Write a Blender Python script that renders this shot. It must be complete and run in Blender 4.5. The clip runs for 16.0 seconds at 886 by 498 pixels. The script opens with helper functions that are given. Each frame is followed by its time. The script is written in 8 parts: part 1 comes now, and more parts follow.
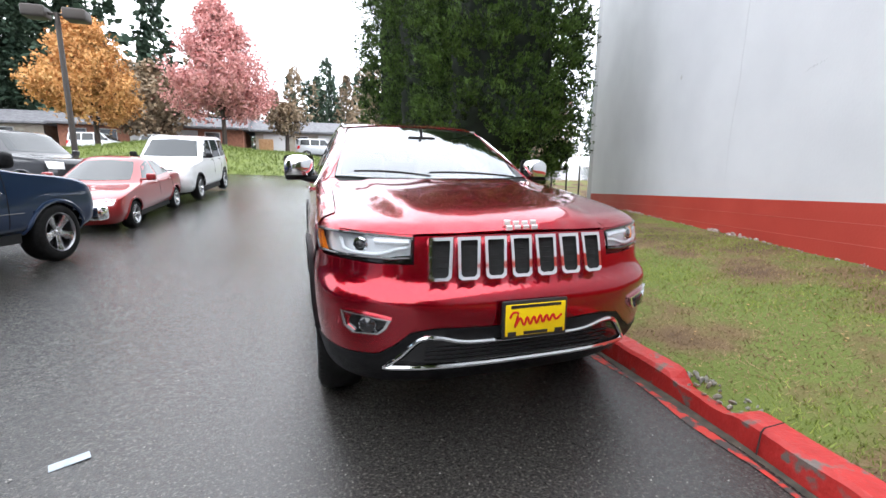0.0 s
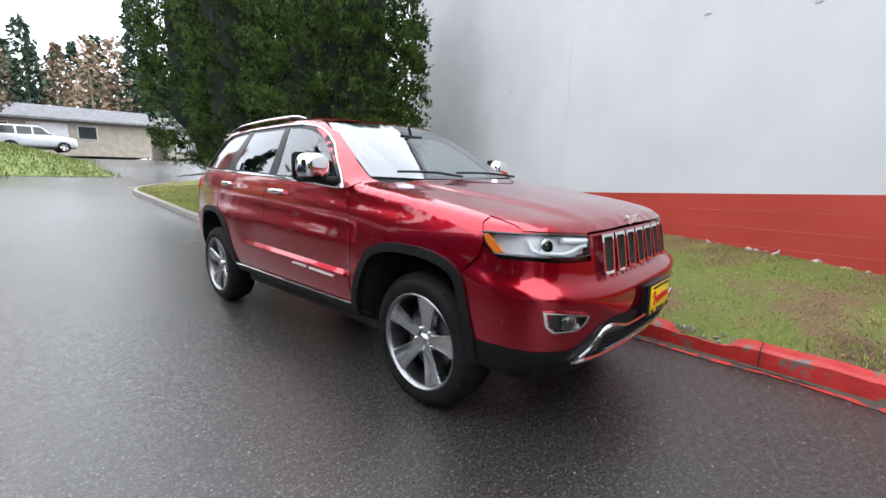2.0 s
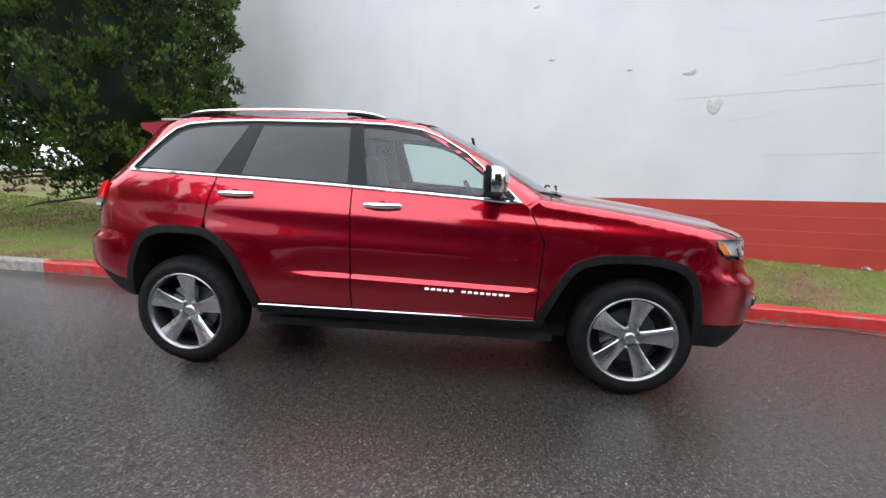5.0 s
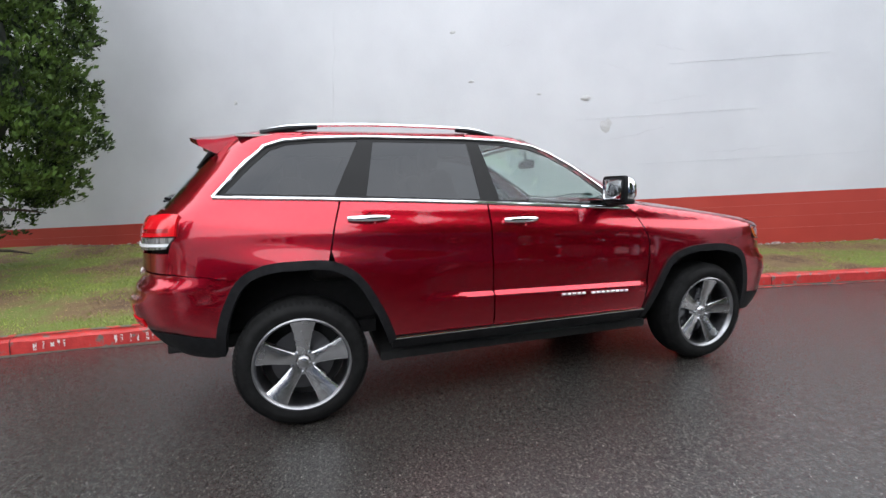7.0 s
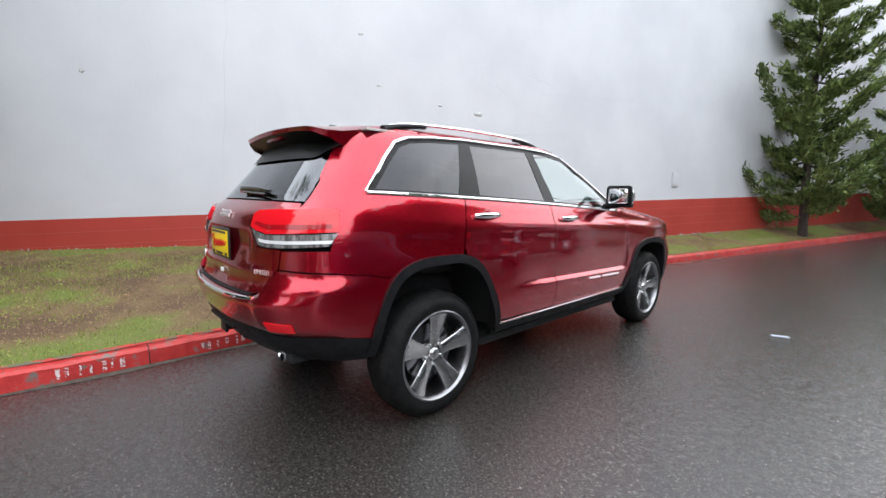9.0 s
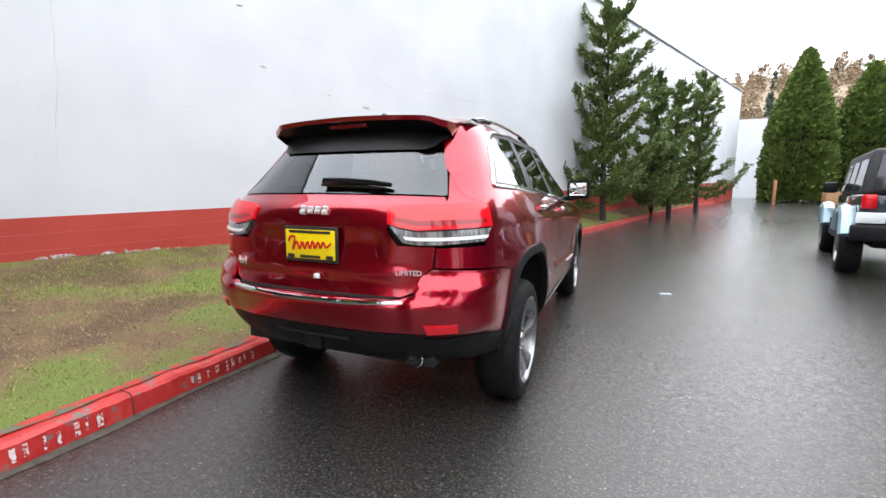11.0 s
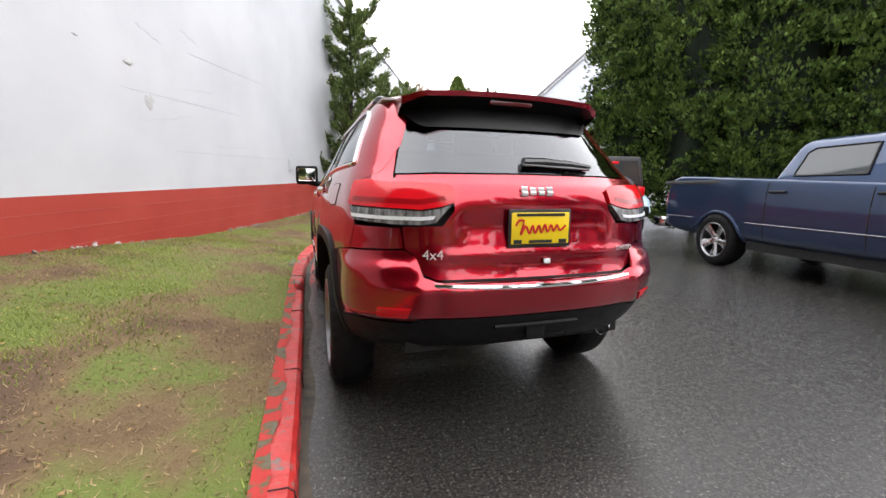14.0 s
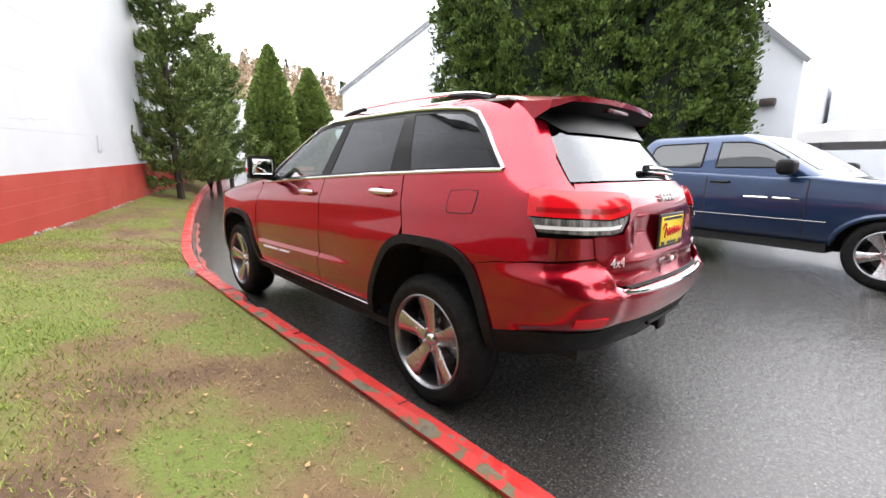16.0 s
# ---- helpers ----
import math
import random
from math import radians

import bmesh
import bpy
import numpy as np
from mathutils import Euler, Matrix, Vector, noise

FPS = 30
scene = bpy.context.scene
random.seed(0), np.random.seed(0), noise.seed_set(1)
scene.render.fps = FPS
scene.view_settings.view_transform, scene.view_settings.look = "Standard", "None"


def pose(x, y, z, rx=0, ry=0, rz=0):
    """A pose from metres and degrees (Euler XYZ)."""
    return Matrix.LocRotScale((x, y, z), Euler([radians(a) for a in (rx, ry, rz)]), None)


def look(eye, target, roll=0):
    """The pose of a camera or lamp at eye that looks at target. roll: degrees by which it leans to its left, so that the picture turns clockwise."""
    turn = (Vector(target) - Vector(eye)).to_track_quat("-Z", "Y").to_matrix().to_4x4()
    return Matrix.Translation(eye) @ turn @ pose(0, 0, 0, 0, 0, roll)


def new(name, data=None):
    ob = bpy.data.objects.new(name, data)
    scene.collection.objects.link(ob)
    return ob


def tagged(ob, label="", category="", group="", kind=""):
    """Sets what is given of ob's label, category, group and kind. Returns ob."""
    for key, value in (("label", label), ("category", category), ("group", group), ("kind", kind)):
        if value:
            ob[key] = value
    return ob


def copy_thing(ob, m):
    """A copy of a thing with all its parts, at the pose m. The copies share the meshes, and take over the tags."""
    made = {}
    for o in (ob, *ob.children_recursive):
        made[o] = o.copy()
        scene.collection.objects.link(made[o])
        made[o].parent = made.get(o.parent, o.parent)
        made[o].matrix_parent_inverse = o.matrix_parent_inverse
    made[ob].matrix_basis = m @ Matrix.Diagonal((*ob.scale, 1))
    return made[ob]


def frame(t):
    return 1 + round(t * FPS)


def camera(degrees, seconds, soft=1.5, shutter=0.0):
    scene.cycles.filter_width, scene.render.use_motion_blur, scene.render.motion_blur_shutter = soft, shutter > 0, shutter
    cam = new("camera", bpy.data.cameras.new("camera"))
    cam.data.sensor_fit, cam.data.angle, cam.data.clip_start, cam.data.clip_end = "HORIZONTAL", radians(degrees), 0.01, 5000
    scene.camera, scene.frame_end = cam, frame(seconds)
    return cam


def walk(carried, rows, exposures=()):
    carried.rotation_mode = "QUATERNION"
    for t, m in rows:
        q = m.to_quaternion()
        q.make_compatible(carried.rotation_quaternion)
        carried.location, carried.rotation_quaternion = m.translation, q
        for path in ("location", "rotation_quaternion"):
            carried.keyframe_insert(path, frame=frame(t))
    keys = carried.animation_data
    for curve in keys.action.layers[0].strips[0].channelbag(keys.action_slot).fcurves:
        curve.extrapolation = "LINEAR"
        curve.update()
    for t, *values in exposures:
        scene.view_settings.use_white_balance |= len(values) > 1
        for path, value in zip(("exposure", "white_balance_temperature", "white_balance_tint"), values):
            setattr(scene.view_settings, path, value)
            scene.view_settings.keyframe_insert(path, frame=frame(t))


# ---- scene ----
cam = camera(92.1, 16.0)
PATH = [
    (0, (-0.93, -4.001, 1.249), (-0.338, -2.12, 0.911), 0.4),
    (0.5, (-1.328, -3.828, 1.254), (-0.578, -1.999, 0.952), -0.7),
    (1, (-1.702, -3.59, 1.269), (-0.69, -1.894, 0.954), 1.3),
    (1.5, (-2.083, -3.343, 1.263), (-0.843, -1.812, 0.915), -0.5),
    (2, (-2.406, -3.055, 1.257), (-0.973, -1.702, 0.916), 0.2),
    (2.5, (-2.729, -2.726, 1.268), (-1.138, -1.565, 0.92), 0.8),
    (3, (-3.006, -2.347, 1.29), (-1.326, -1.307, 0.982), 0.2),
    (3.5, (-3.207, -1.92, 1.309), (-1.428, -1.06, 1.0), 0.4),
    (3.7, (-3.276, -1.766, 1.293), (-1.462, -0.987, 0.971), 2.1),
    (5.8, (-3.508, 0.244, 1.34), (-1.534, 0.117, 1.047), -0.8),
    (6, (-3.494, 0.425, 1.326), (-1.522, 0.229, 1.054), -0.6),
    (6.5, (-3.439, 0.92, 1.343), (-1.498, 0.521, 1.072), 0.1),
    (7, (-3.337, 1.369, 1.311), (-1.442, 0.786, 1.05), -1.2),
    (7.5, (-3.251, 1.816, 1.32), (-1.412, 1.065, 1.084), -1.8),
    (8, (-3.112, 2.28, 1.346), (-1.372, 1.326, 1.094), -0.6),
    (8.5, (-2.965, 2.677, 1.292), (-1.333, 1.551, 1.026), 0.4),
    (8.7, (-2.86, 2.838, 1.302), (-1.291, 1.626, 1.043), 0.6),
    (10.8, (-1.559, 3.967, 1.278), (-0.744, 2.161, 1.008), -0.1),
    (11, (-1.413, 4.032, 1.281), (-0.647, 2.204, 1.013), 0.3),
    (11.5, (-1.014, 4.209, 1.272), (-0.412, 2.322, 0.999), 1.0),
    (12, (-0.583, 4.301, 1.255), (-0.2, 2.354, 1.004), 1.5),
    (12.5, (-0.164, 4.305, 1.237), (0.032, 2.329, 0.998), 1.8),
    (13, (0.265, 4.3, 1.216), (0.14, 2.322, 0.949), 2.3),
    (13.5, (0.672, 4.208, 1.208), (0.321, 2.254, 0.96), 2.3),
    (14, (1.044, 4.084, 1.199), (0.423, 2.204, 0.913), 0.7),
    (14.5, (1.393, 3.924, 1.223), (0.58, 2.124, 0.91), 0.9),
    (15, (1.728, 3.697, 1.259), (0.729, 1.991, 0.959), -0.0),
    (15.5, (2.083, 3.448, 1.306), (0.886, 1.883, 0.96), 0.1),
    (16, (2.376, 3.134, 1.31), (1.021, 1.71, 0.942), 0.8),
]
walk(cam, [(t, look(eye, target, roll)) for t, eye, target, roll in PATH], [(0, 1.17, 6150, 10), (1.5, 1.03, 6150, 10), (2.5, 1.08, 6150, 10), (6.5, 1.0, 6200, 10), (8.5, 1.05, 6200, 10), (11, 1.3, 6250, 10), (12.5, 1.2, 6400, 10), (13.5, 1.15, 6500, 12), (14.5, 1.36, 6550, 12), (16, 1.68, 6550, 12)])

# ---------------------------------------------------------------- world and light
world = bpy.data.worlds.new("overcast_sky")
scene.world = world
world.use_nodes = True
wn = world.node_tree.nodes
wl = world.node_tree.links
wn.clear()
w_out = wn.new("ShaderNodeOutputWorld")
w_bg = wn.new("ShaderNodeBackground")
w_sky = wn.new("ShaderNodeTexSky")
w_sky.sky_type = "NISHITA"
w_sky.sun_disc = False
w_sky.sun_elevation = radians(35)
w_sky.sun_rotation = radians(200)
w_sky.dust_density = 6.0
w_mix = wn.new("ShaderNodeMix")
w_mix.data_type = "RGBA"
w_mix.inputs[0].default_value = 0.95
w_tc = wn.new("ShaderNodeTexCoord")
w_sep = wn.new("ShaderNodeSeparateXYZ")
wl.new(w_tc.outputs["Generated"], w_sep.inputs[0])
w_noise = wn.new("ShaderNodeTexNoise")
w_noise.inputs["Scale"].default_value = 2.6
w_noise.inputs["Detail"].default_value = 6.0
w_ramp = wn.new("ShaderNodeValToRGB")
w_ramp.color_ramp.elements[0].position = 0.3
w_ramp.color_ramp.elements[0].color = (0.80, 0.83, 0.88, 1)
w_ramp.color_ramp.elements[1].position = 0.7
w_ramp.color_ramp.elements[1].color = (1.06, 1.06, 1.07, 1)
wl.new(w_noise.outputs["Fac"], w_ramp.inputs[0])
w_lift = wn.new("ShaderNodeMapRange")
w_lift.inputs[1].default_value, w_lift.inputs[2].default_value = 0.0, 1.0
w_lift.inputs[3].default_value, w_lift.inputs[4].default_value = 16.0, 16.5
wl.new(w_sep.outputs[2], w_lift.inputs[0])
w_mul = wn.new("ShaderNodeVectorMath")
w_mul.operation = "SCALE"
wl.new(w_ramp.outputs[0], w_mul.inputs[0])
wl.new(w_lift.outputs[0], w_mul.inputs["Scale"])
wl.new(w_sky.outputs[0], w_mix.inputs[6])
wl.new(w_mul.outputs[0], w_mix.inputs[7])
wl.new(w_mix.outputs[2], w_bg.inputs[0])
w_bg.inputs[1].default_value = 0.1
wl.new(w_bg.outputs[0], w_out.inputs[0])

sun_data = bpy.data.lights.new("sun", "SUN")
sun_data.energy = 0.5
sun_data.angle = radians(100)
sun_data.color = (1.0, 0.97, 0.93)
sun = new("sun", sun_data)
sun.matrix_world = look((0, 0, 30), (9, -4, 0))

# ---------------------------------------------------------------- materials


def material(name, color, rough=0.5, metal=0.0, coat=0.0, spec=0.5):
    m = bpy.data.materials.new(name)
    m.use_nodes = True
    b = m.node_tree.nodes["Principled BSDF"]
    b.inputs["Base Color"].default_value = (*color, 1)
    b.inputs["Roughness"].default_value = rough
    b.inputs["Metallic"].default_value = metal
    b.inputs["Coat Weight"].default_value = coat
    b.inputs["Coat Roughness"].default_value = 0.03
    b.inputs["Specular IOR Level"].default_value = spec
    return m


def vary(m, colors, scale, detail=6.0, rough=None, bump=0.0, bump_scale=None, stretch=(1, 1, 1), distortion=0.0, world_space=True):
    """Two-scale colour, gloss and relief from noise, in metres."""
    n, l = m.node_tree.nodes, m.node_tree.links
    b = n["Principled BSDF"]
    geo = n.new("ShaderNodeNewGeometry") if world_space else n.new("ShaderNodeTexCoord")
    src = geo.outputs["Position"] if world_space else geo.outputs["Object"]
    mp = n.new("ShaderNodeMapping")
    mp.inputs["Scale"].default_value = stretch
    l.new(src, mp.inputs[0])
    t1 = n.new("ShaderNodeTexNoise")
    t1.inputs["Scale"].default_value = scale
    t1.inputs["Detail"].default_value = detail
    t1.inputs["Distortion"].default_value = distortion
    l.new(mp.outputs[0], t1.inputs["Vector"])
    r = n.new("ShaderNodeValToRGB")
    e = r.color_ramp.elements
    while len(e) < len(colors):
        e.new(0.5)
    for el, (p, c) in zip(e, colors):
        el.position, el.color = p, (*c, 1)
    l.new(t1.outputs["Fac"], r.inputs[0])
    l.new(r.outputs[0], b.inputs["Base Color"])
    if rough:
        rr = n.new("ShaderNodeMapRange")
        rr.inputs[1].default_value, rr.inputs[2].default_value = 0.3, 0.7
        rr.inputs[3].default_value, rr.inputs[4].default_value = rough
        t3 = n.new("ShaderNodeTexNoise")
        t3.inputs["Scale"].default_value = scale * 0.37
        t3.inputs["Detail"].default_value = 4
        l.new(mp.outputs[0], t3.inputs["Vector"])
        l.new(t3.outputs["Fac"], rr.inputs[0])
        l.new(rr.outputs[0], b.inputs["Roughness"])
    if bump:
        t2 = n.new("ShaderNodeTexNoise")
        t2.inputs["Scale"].default_value = bump_scale or scale * 4
        t2.inputs["Detail"].default_value = 3
        l.new(mp.outputs[0], t2.inputs["Vector"])
        bp = n.new("ShaderNodeBump")
        bp.inputs["Strength"].default_value = bump
        bp.inputs["Distance"].default_value = 0.01
        l.new(t2.outputs["Fac"], bp.inputs["Height"])
        l.new(bp.outputs[0], b.inputs["Normal"])
    return m


asphalt = vary(material("wet_asphalt", (0.05, 0.05, 0.05)), [(0.33, (0.006, 0.0055, 0.005)), (0.57, (0.031, 0.028, 0.0245)), (0.74, (0.18, 0.166, 0.148))], 75, rough=(0.4, 0.7), bump=1.0, bump_scale=150)
ab = asphalt.node_tree.nodes["Principled BSDF"]
ab.inputs["Coat Weight"].default_value = 1.0
ab.inputs["Coat Roughness"].default_value = 0.22
ab.inputs["Coat IOR"].default_value = 1.6
ab.inputs["Specular IOR Level"].default_value = 0.2
# water film: puddled sheen that comes and goes across the lot
an, al = asphalt.node_tree.nodes, asphalt.node_tree.links
ag = an.new("ShaderNodeNewGeometry")
aw = an.new("ShaderNodeTexNoise")
aw.inputs["Scale"].default_value, aw.inputs["Detail"].default_value = 0.45, 5
al.new(ag.outputs["Position"], aw.inputs["Vector"])
am = an.new("ShaderNodeMapRange")
am.inputs[1].default_value, am.inputs[2].default_value, am.inputs[3].default_value, am.inputs[4].default_value = 0.35, 0.65, 0.13, 0.22
al.new(aw.outputs["Fac"], am.inputs[0])
al.new(am.outputs[0], ab.inputs["Coat Roughness"])
# the stones break up the water film
a_noise = an.new("ShaderNodeTexNoise")
a_noise.inputs["Scale"].default_value, a_noise.inputs["Detail"].default_value = 130, 4
al.new(ag.outputs["Position"], a_noise.inputs["Vector"])
a_bump = an.new("ShaderNodeBump")
a_bump.inputs["Strength"].default_value, a_bump.inputs["Distance"].default_value = 0.38, 0.008
al.new(a_noise.outputs["Fac"], a_bump.inputs["Height"])
al.new(a_bump.outputs[0], ab.inputs["Coat Normal"])
wall_white = vary(material("white_wall_paint", (0.8, 0.8, 0.8), 0.6), [(0.3, (0.545, 0.555, 0.58)), (0.7, (0.62, 0.63, 0.65))], 0.8, rough=(0.5, 0.7), bump=0.15, bump_scale=30)
wall_red = vary(material("red_wall_paint", (0.5, 0.08, 0.04), 0.6), [(0.3, (0.37, 0.034, 0.022)), (0.7, (0.43, 0.048, 0.031))], 1.5, rough=(0.45, 0.7), bump=0.2, bump_scale=40)
kerb_red = vary(material("red_kerb_paint", (0.5, 0.03, 0.03), 0.45), [(0.3, (0.36, 0.018, 0.016)), (0.58, (0.46, 0.028, 0.024)), (0.66, (0.15, 0.12, 0.105))], 11, rough=(0.3, 0.6), bump=0.4, bump_scale=50)
concrete = vary(material("weathered_concrete", (0.3, 0.29, 0.27), 0.8), [(0.3, (0.17, 0.16, 0.14)), (0.7, (0.33, 0.31, 0.28))], 14, bump=0.4, bump_scale=80)
soil = vary(material("lawn_soil", (0.1, 0.08, 0.04), 0.95, spec=0.2), [(0.38, (0.105, 0.066, 0.042)), (0.47, (0.16, 0.11, 0.058)), (0.56, (0.128, 0.158, 0.040))], 1.1, detail=9, bump=1.0, bump_scale=70)
dirt = vary(material("gutter_dirt", (0.06, 0.05, 0.04), 0.9), [(0.3, (0.03, 0.027, 0.022)), (0.7, (0.09, 0.075, 0.055))], 14)
paint = material("red_metallic_paint", (0.24, 0.006, 0.014), 0.30, 0.95, 1.0)
black_plastic = vary(material("black_trim_plastic", (0.02, 0.02, 0.021), 0.45, spec=0.14), [(0.3, (0.007, 0.007, 0.008)), (0.7, (0.015, 0.015, 0.016))], 30, rough=(0.4, 0.55), bump=0.15, bump_scale=400)
chrome = material("chrome", (0.85, 0.86, 0.87), 0.06, 1.0)
rubber = vary(material("tyre_rubber", (0.02, 0.02, 0.02), 0.6, spec=0.12), [(0.3, (0.006, 0.006, 0.006)), (0.7, (0.014, 0.014, 0.014))], 20, rough=(0.5, 0.7))
bark = vary(material("bark", (0.09, 0.06, 0.045), 0.9), [(0.3, (0.022, 0.016, 0.013)), (0.7, (0.07, 0.052, 0.042))], 12, bump=0.8, bump_scale=40, stretch=(1, 1, 0.2))

# ---------------------------------------------------------------- mesh helpers


def part(name, bm, mat, parent=None, label="", smooth=True):
    """One bmesh as one mesh object under a thing or a part."""
    me = bpy.data.meshes.new(name)
    bm.to_mesh(me)
    bm.free()
    if smooth:
        me.shade_smooth()
        me.set_sharp_from_angle(angle=radians(38))
    for m in (mat if isinstance(mat, (list, tuple)) else [mat]):
        me.materials.append(m)
    ob = new(name, me)
    if parent:
        ob.parent = parent
    if label:
        ob["label"] = label
    return ob


def thing(name, m, label, category, group="", kind=""):
    ob = new(name)
    ob.empty_display_size = 0.1
    ob.matrix_world = m
    return tagged(ob, label, category, group, kind)


def box(bm, x0, y0, z0, x1, y1, z1, bevel=0.0, seg=2):
    r = bmesh.ops.create_cube(bm, size=1, matrix=Matrix.Translation(((x0 + x1) / 2, (y0 + y1) / 2, (z0 + z1) / 2)) @ Matrix.Diagonal((abs(x1 - x0), abs(y1 - y0), abs(z1 - z0), 1)))
    if bevel:
        es = list({e for v in r["verts"] for e in v.link_edges})
        bmesh.ops.bevel(bm, geom=es, offset=bevel, segments=seg, affect="EDGES", profile=0.5)
    return r["verts"]


def grid_mesh(name, xs, ys, f, mat, smooth=True):
    """A sheet over a grid: f(x, y) gives the point."""
    xs, ys = list(xs), list(ys)
    vs = [f(x, y) for y in ys for x in xs]
    w = len(xs)
    fs = [(j * w + i, j * w + i + 1, (j + 1) * w + i + 1, (j + 1) * w + i) for j in range(len(ys) - 1) for i in range(w - 1)]
    me = bpy.data.meshes.new(name)
    me.from_pydata(vs, [], fs)
    if smooth:
        me.shade_smooth()
    me.materials.append(mat)
    return new(name, me)


def lin(a, b, n):
    return [a + (b - a) * i / (n - 1) for i in range(n)]


# ---------------------------------------------------------------- ground, road, kerb, lawn
UP_Y = ([2.5, 4, 6.6, 9.3, 13.5, 20, 24, 30, 42, 400], [0, 0.0, 0.02, 0.12, 0.42, 0.85, 1.12, 1.85, 2.9, 6.0])
TILT_Y = ([4, 6.6, 10.5, 13.4, 20, 24, 30], [0, 0.022, 0.049, 0.055, 0.047, 0.03, 0.0])
DOWN_Y = ([4, 8, 15, 40, 300], [0, 0.06, 0.24, 0.8, 1.4])
KERB_Y = ([-60, -40, -30, -15.5, -9, -5, -3, -2, 2, 4.6, 12], [-19, -11.5, -7.4, -2.45, -0.5, 0.54, 0.98, 1.03, 1.075, 1.15, 1.13])


WALL_FOOT = ([-33, -12, -8, -5, -3.6, -2.5, -1, 1.5, 8], [1.15, 0.52, 0.36, 0.28, 0.33, 0.42, 0.46, 0.44, 0.43])


def smooth01(t):
    t = min(max(t, 0), 1)
    return t * t * (3 - 2 * t)


EASED = {}


def ease(x, table):
    """A table read with its corners rounded off."""
    v = EASED.get(id(table))
    if v is None:
        g = np.arange(-420, 420, 0.05)
        v = EASED[id(table)] = (sum(np.interp(g + o, *table) for o in (-0.8, -0.4, 0, 0.4, 0.8)) / 5).tolist()
    q = (min(max(x, -419.0), 419.0) + 420) / 0.05
    i = int(q)
    return v[i] + (v[i + 1] - v[i]) * (q - i)


def road_z(x, y):
    z = ease(y, UP_Y) + ease(-y, DOWN_Y)
    # the lot rises gently away from the kerb
    side = min(max(-x - 1.5, 0), 3.2) * 0.018 * min(max((6.6 - y) / 3, 0), 1)
    return z + side + min(max(1 - x, 0), 6) * ease(y, TILT_Y)


def kerb_x(y):
    return ease(y, KERB_Y)


def wall_x(y):
    return 4.67 + 0.405 * y


def wall_base(y):
    return ease(y, WALL_FOOT)


def notch(y):
    """Where one kerb stone is broken."""
    return smooth01((y + 2.66) / 0.16) * smooth01((-2.14 - y) / 0.10)


def lawn_z(x, y):
    k = kerb_x(y) + 0.16
    w = max(wall_x(y), k + 0.3) if y < 8 else k + 6
    t = min(max((x - k) / (w - k), 0), 1)
    a = road_z(k, y) + 0.115
    far = smooth01((y - 6) / 4)
    base = wall_base(min(y, 8)) * (1 - far) + (a + 0.12) * far
    return a + (max(base, a) - a) * t + 0.018 * noise.noise((x * 1.7, y * 1.7, 0)) * min(t * 8, 1) - 0.012 - 0.075 * notch(y) * max(1 - (x - k + 0.16) / 0.42, 0)


ys = lin(-400, -60, 12)[:-1] + lin(-60, -12, 40)[:-1] + lin(-12, 34, 150)[:-1] + lin(34, 400, 14)
xs = lin(-400, -40, 10)[:-1] + lin(-40, -8, 30)[:-1] + lin(-8, 4, 40)[:-1] + lin(4, 60, 20)[:-1] + lin(60, 400, 6)
ground = tagged(grid_mesh("ground", xs, ys, lambda x, y: (x, y, road_z(x, y)), asphalt), "dark wet asphalt parking lot with fine stone grain", "ground", kind="structure")

LAWN_END, LAWN_R = 15.0, 4.5


def lawn_point(u, y):
    k = kerb_x(y) + 0.1 + (LAWN_R * (1 - math.sqrt(max(1 - ((y - LAWN_END) / LAWN_R) ** 2, 0))) if y > LAWN_END else 0)
    w = wall_x(y) + 0.05 if y < 8.3 else k + 14
    x = k + max(w - k, 0.05) * u
    return (x, y, lawn_z(x, y))


lawn = tagged(grid_mesh("lawn", lin(0, 1, 30), lin(-33, 19.45, 250), lawn_point, soil), "patchy mown lawn with brown bare earth beside wall", "lawn", kind="structure")


def strip(name, ys, section, mat):
    """A swept section along y: section(y) gives its points."""
    rows = [section(y) for y in ys]
    n = len(rows[0])
    me = bpy.data.meshes.new(name)
    me.from_pydata([p for r in rows for p in r], [], [(j * n + i, j * n + i + 1, (j + 1) * n + i + 1, (j + 1) * n + i) for j in range(len(rows) - 1) for i in range(n - 1)])
    me.materials.append(mat)
    return new(name, me)


def kerb_section(y):
    k, z = kerb_x(y), road_z(kerb_x(y), y)
    w = 0.006 * noise.noise((y * 5, 0, 0)) + 0.004 * noise.noise((y * 17, 3, 0))
    c = 0.05 * max(noise.noise((y * 1.3 + 0.4, 9, 2)) - 0.35, 0) / 0.3
    # one stone has lost its top and back
    b = notch(y)
    r = 0.012 * noise.noise((y * 23, 5, 1)) * b
    return [(k + w, y, z - 0.1), (k + 0.012 + w + c, y, z + 0.112 - c * 0.8 + w - 0.022 * b + r), (k + 0.032 + c, y, z + 0.131 - c * 0.5 + w - 0.048 * b + r), (k + 0.15, y, z + 0.135 + w - 0.085 * b + r), (k + 0.155, y, z)]


kerb = tagged(strip("kerb", lin(-33, -8, 70)[:-1] + lin(-8, 4.9, 330), kerb_section, kerb_red), "red-painted concrete kerb, chipped and worn", "kerb", kind="structure")


def end_kerb(t):
    """The bare kerb goes straight on and bends round the end of the lawn."""
    run = LAWN_END - 4.9
    if t < run:
        y = 4.9 + t
        return kerb_x(y), y
    a = min((t - run) / LAWN_R, math.pi / 2)
    x, y = kerb_x(LAWN_END) + LAWN_R * (1 - math.cos(a)), LAWN_END + LAWN_R * math.sin(a)
    return x + max(t - run - LAWN_R * math.pi / 2, 0), y


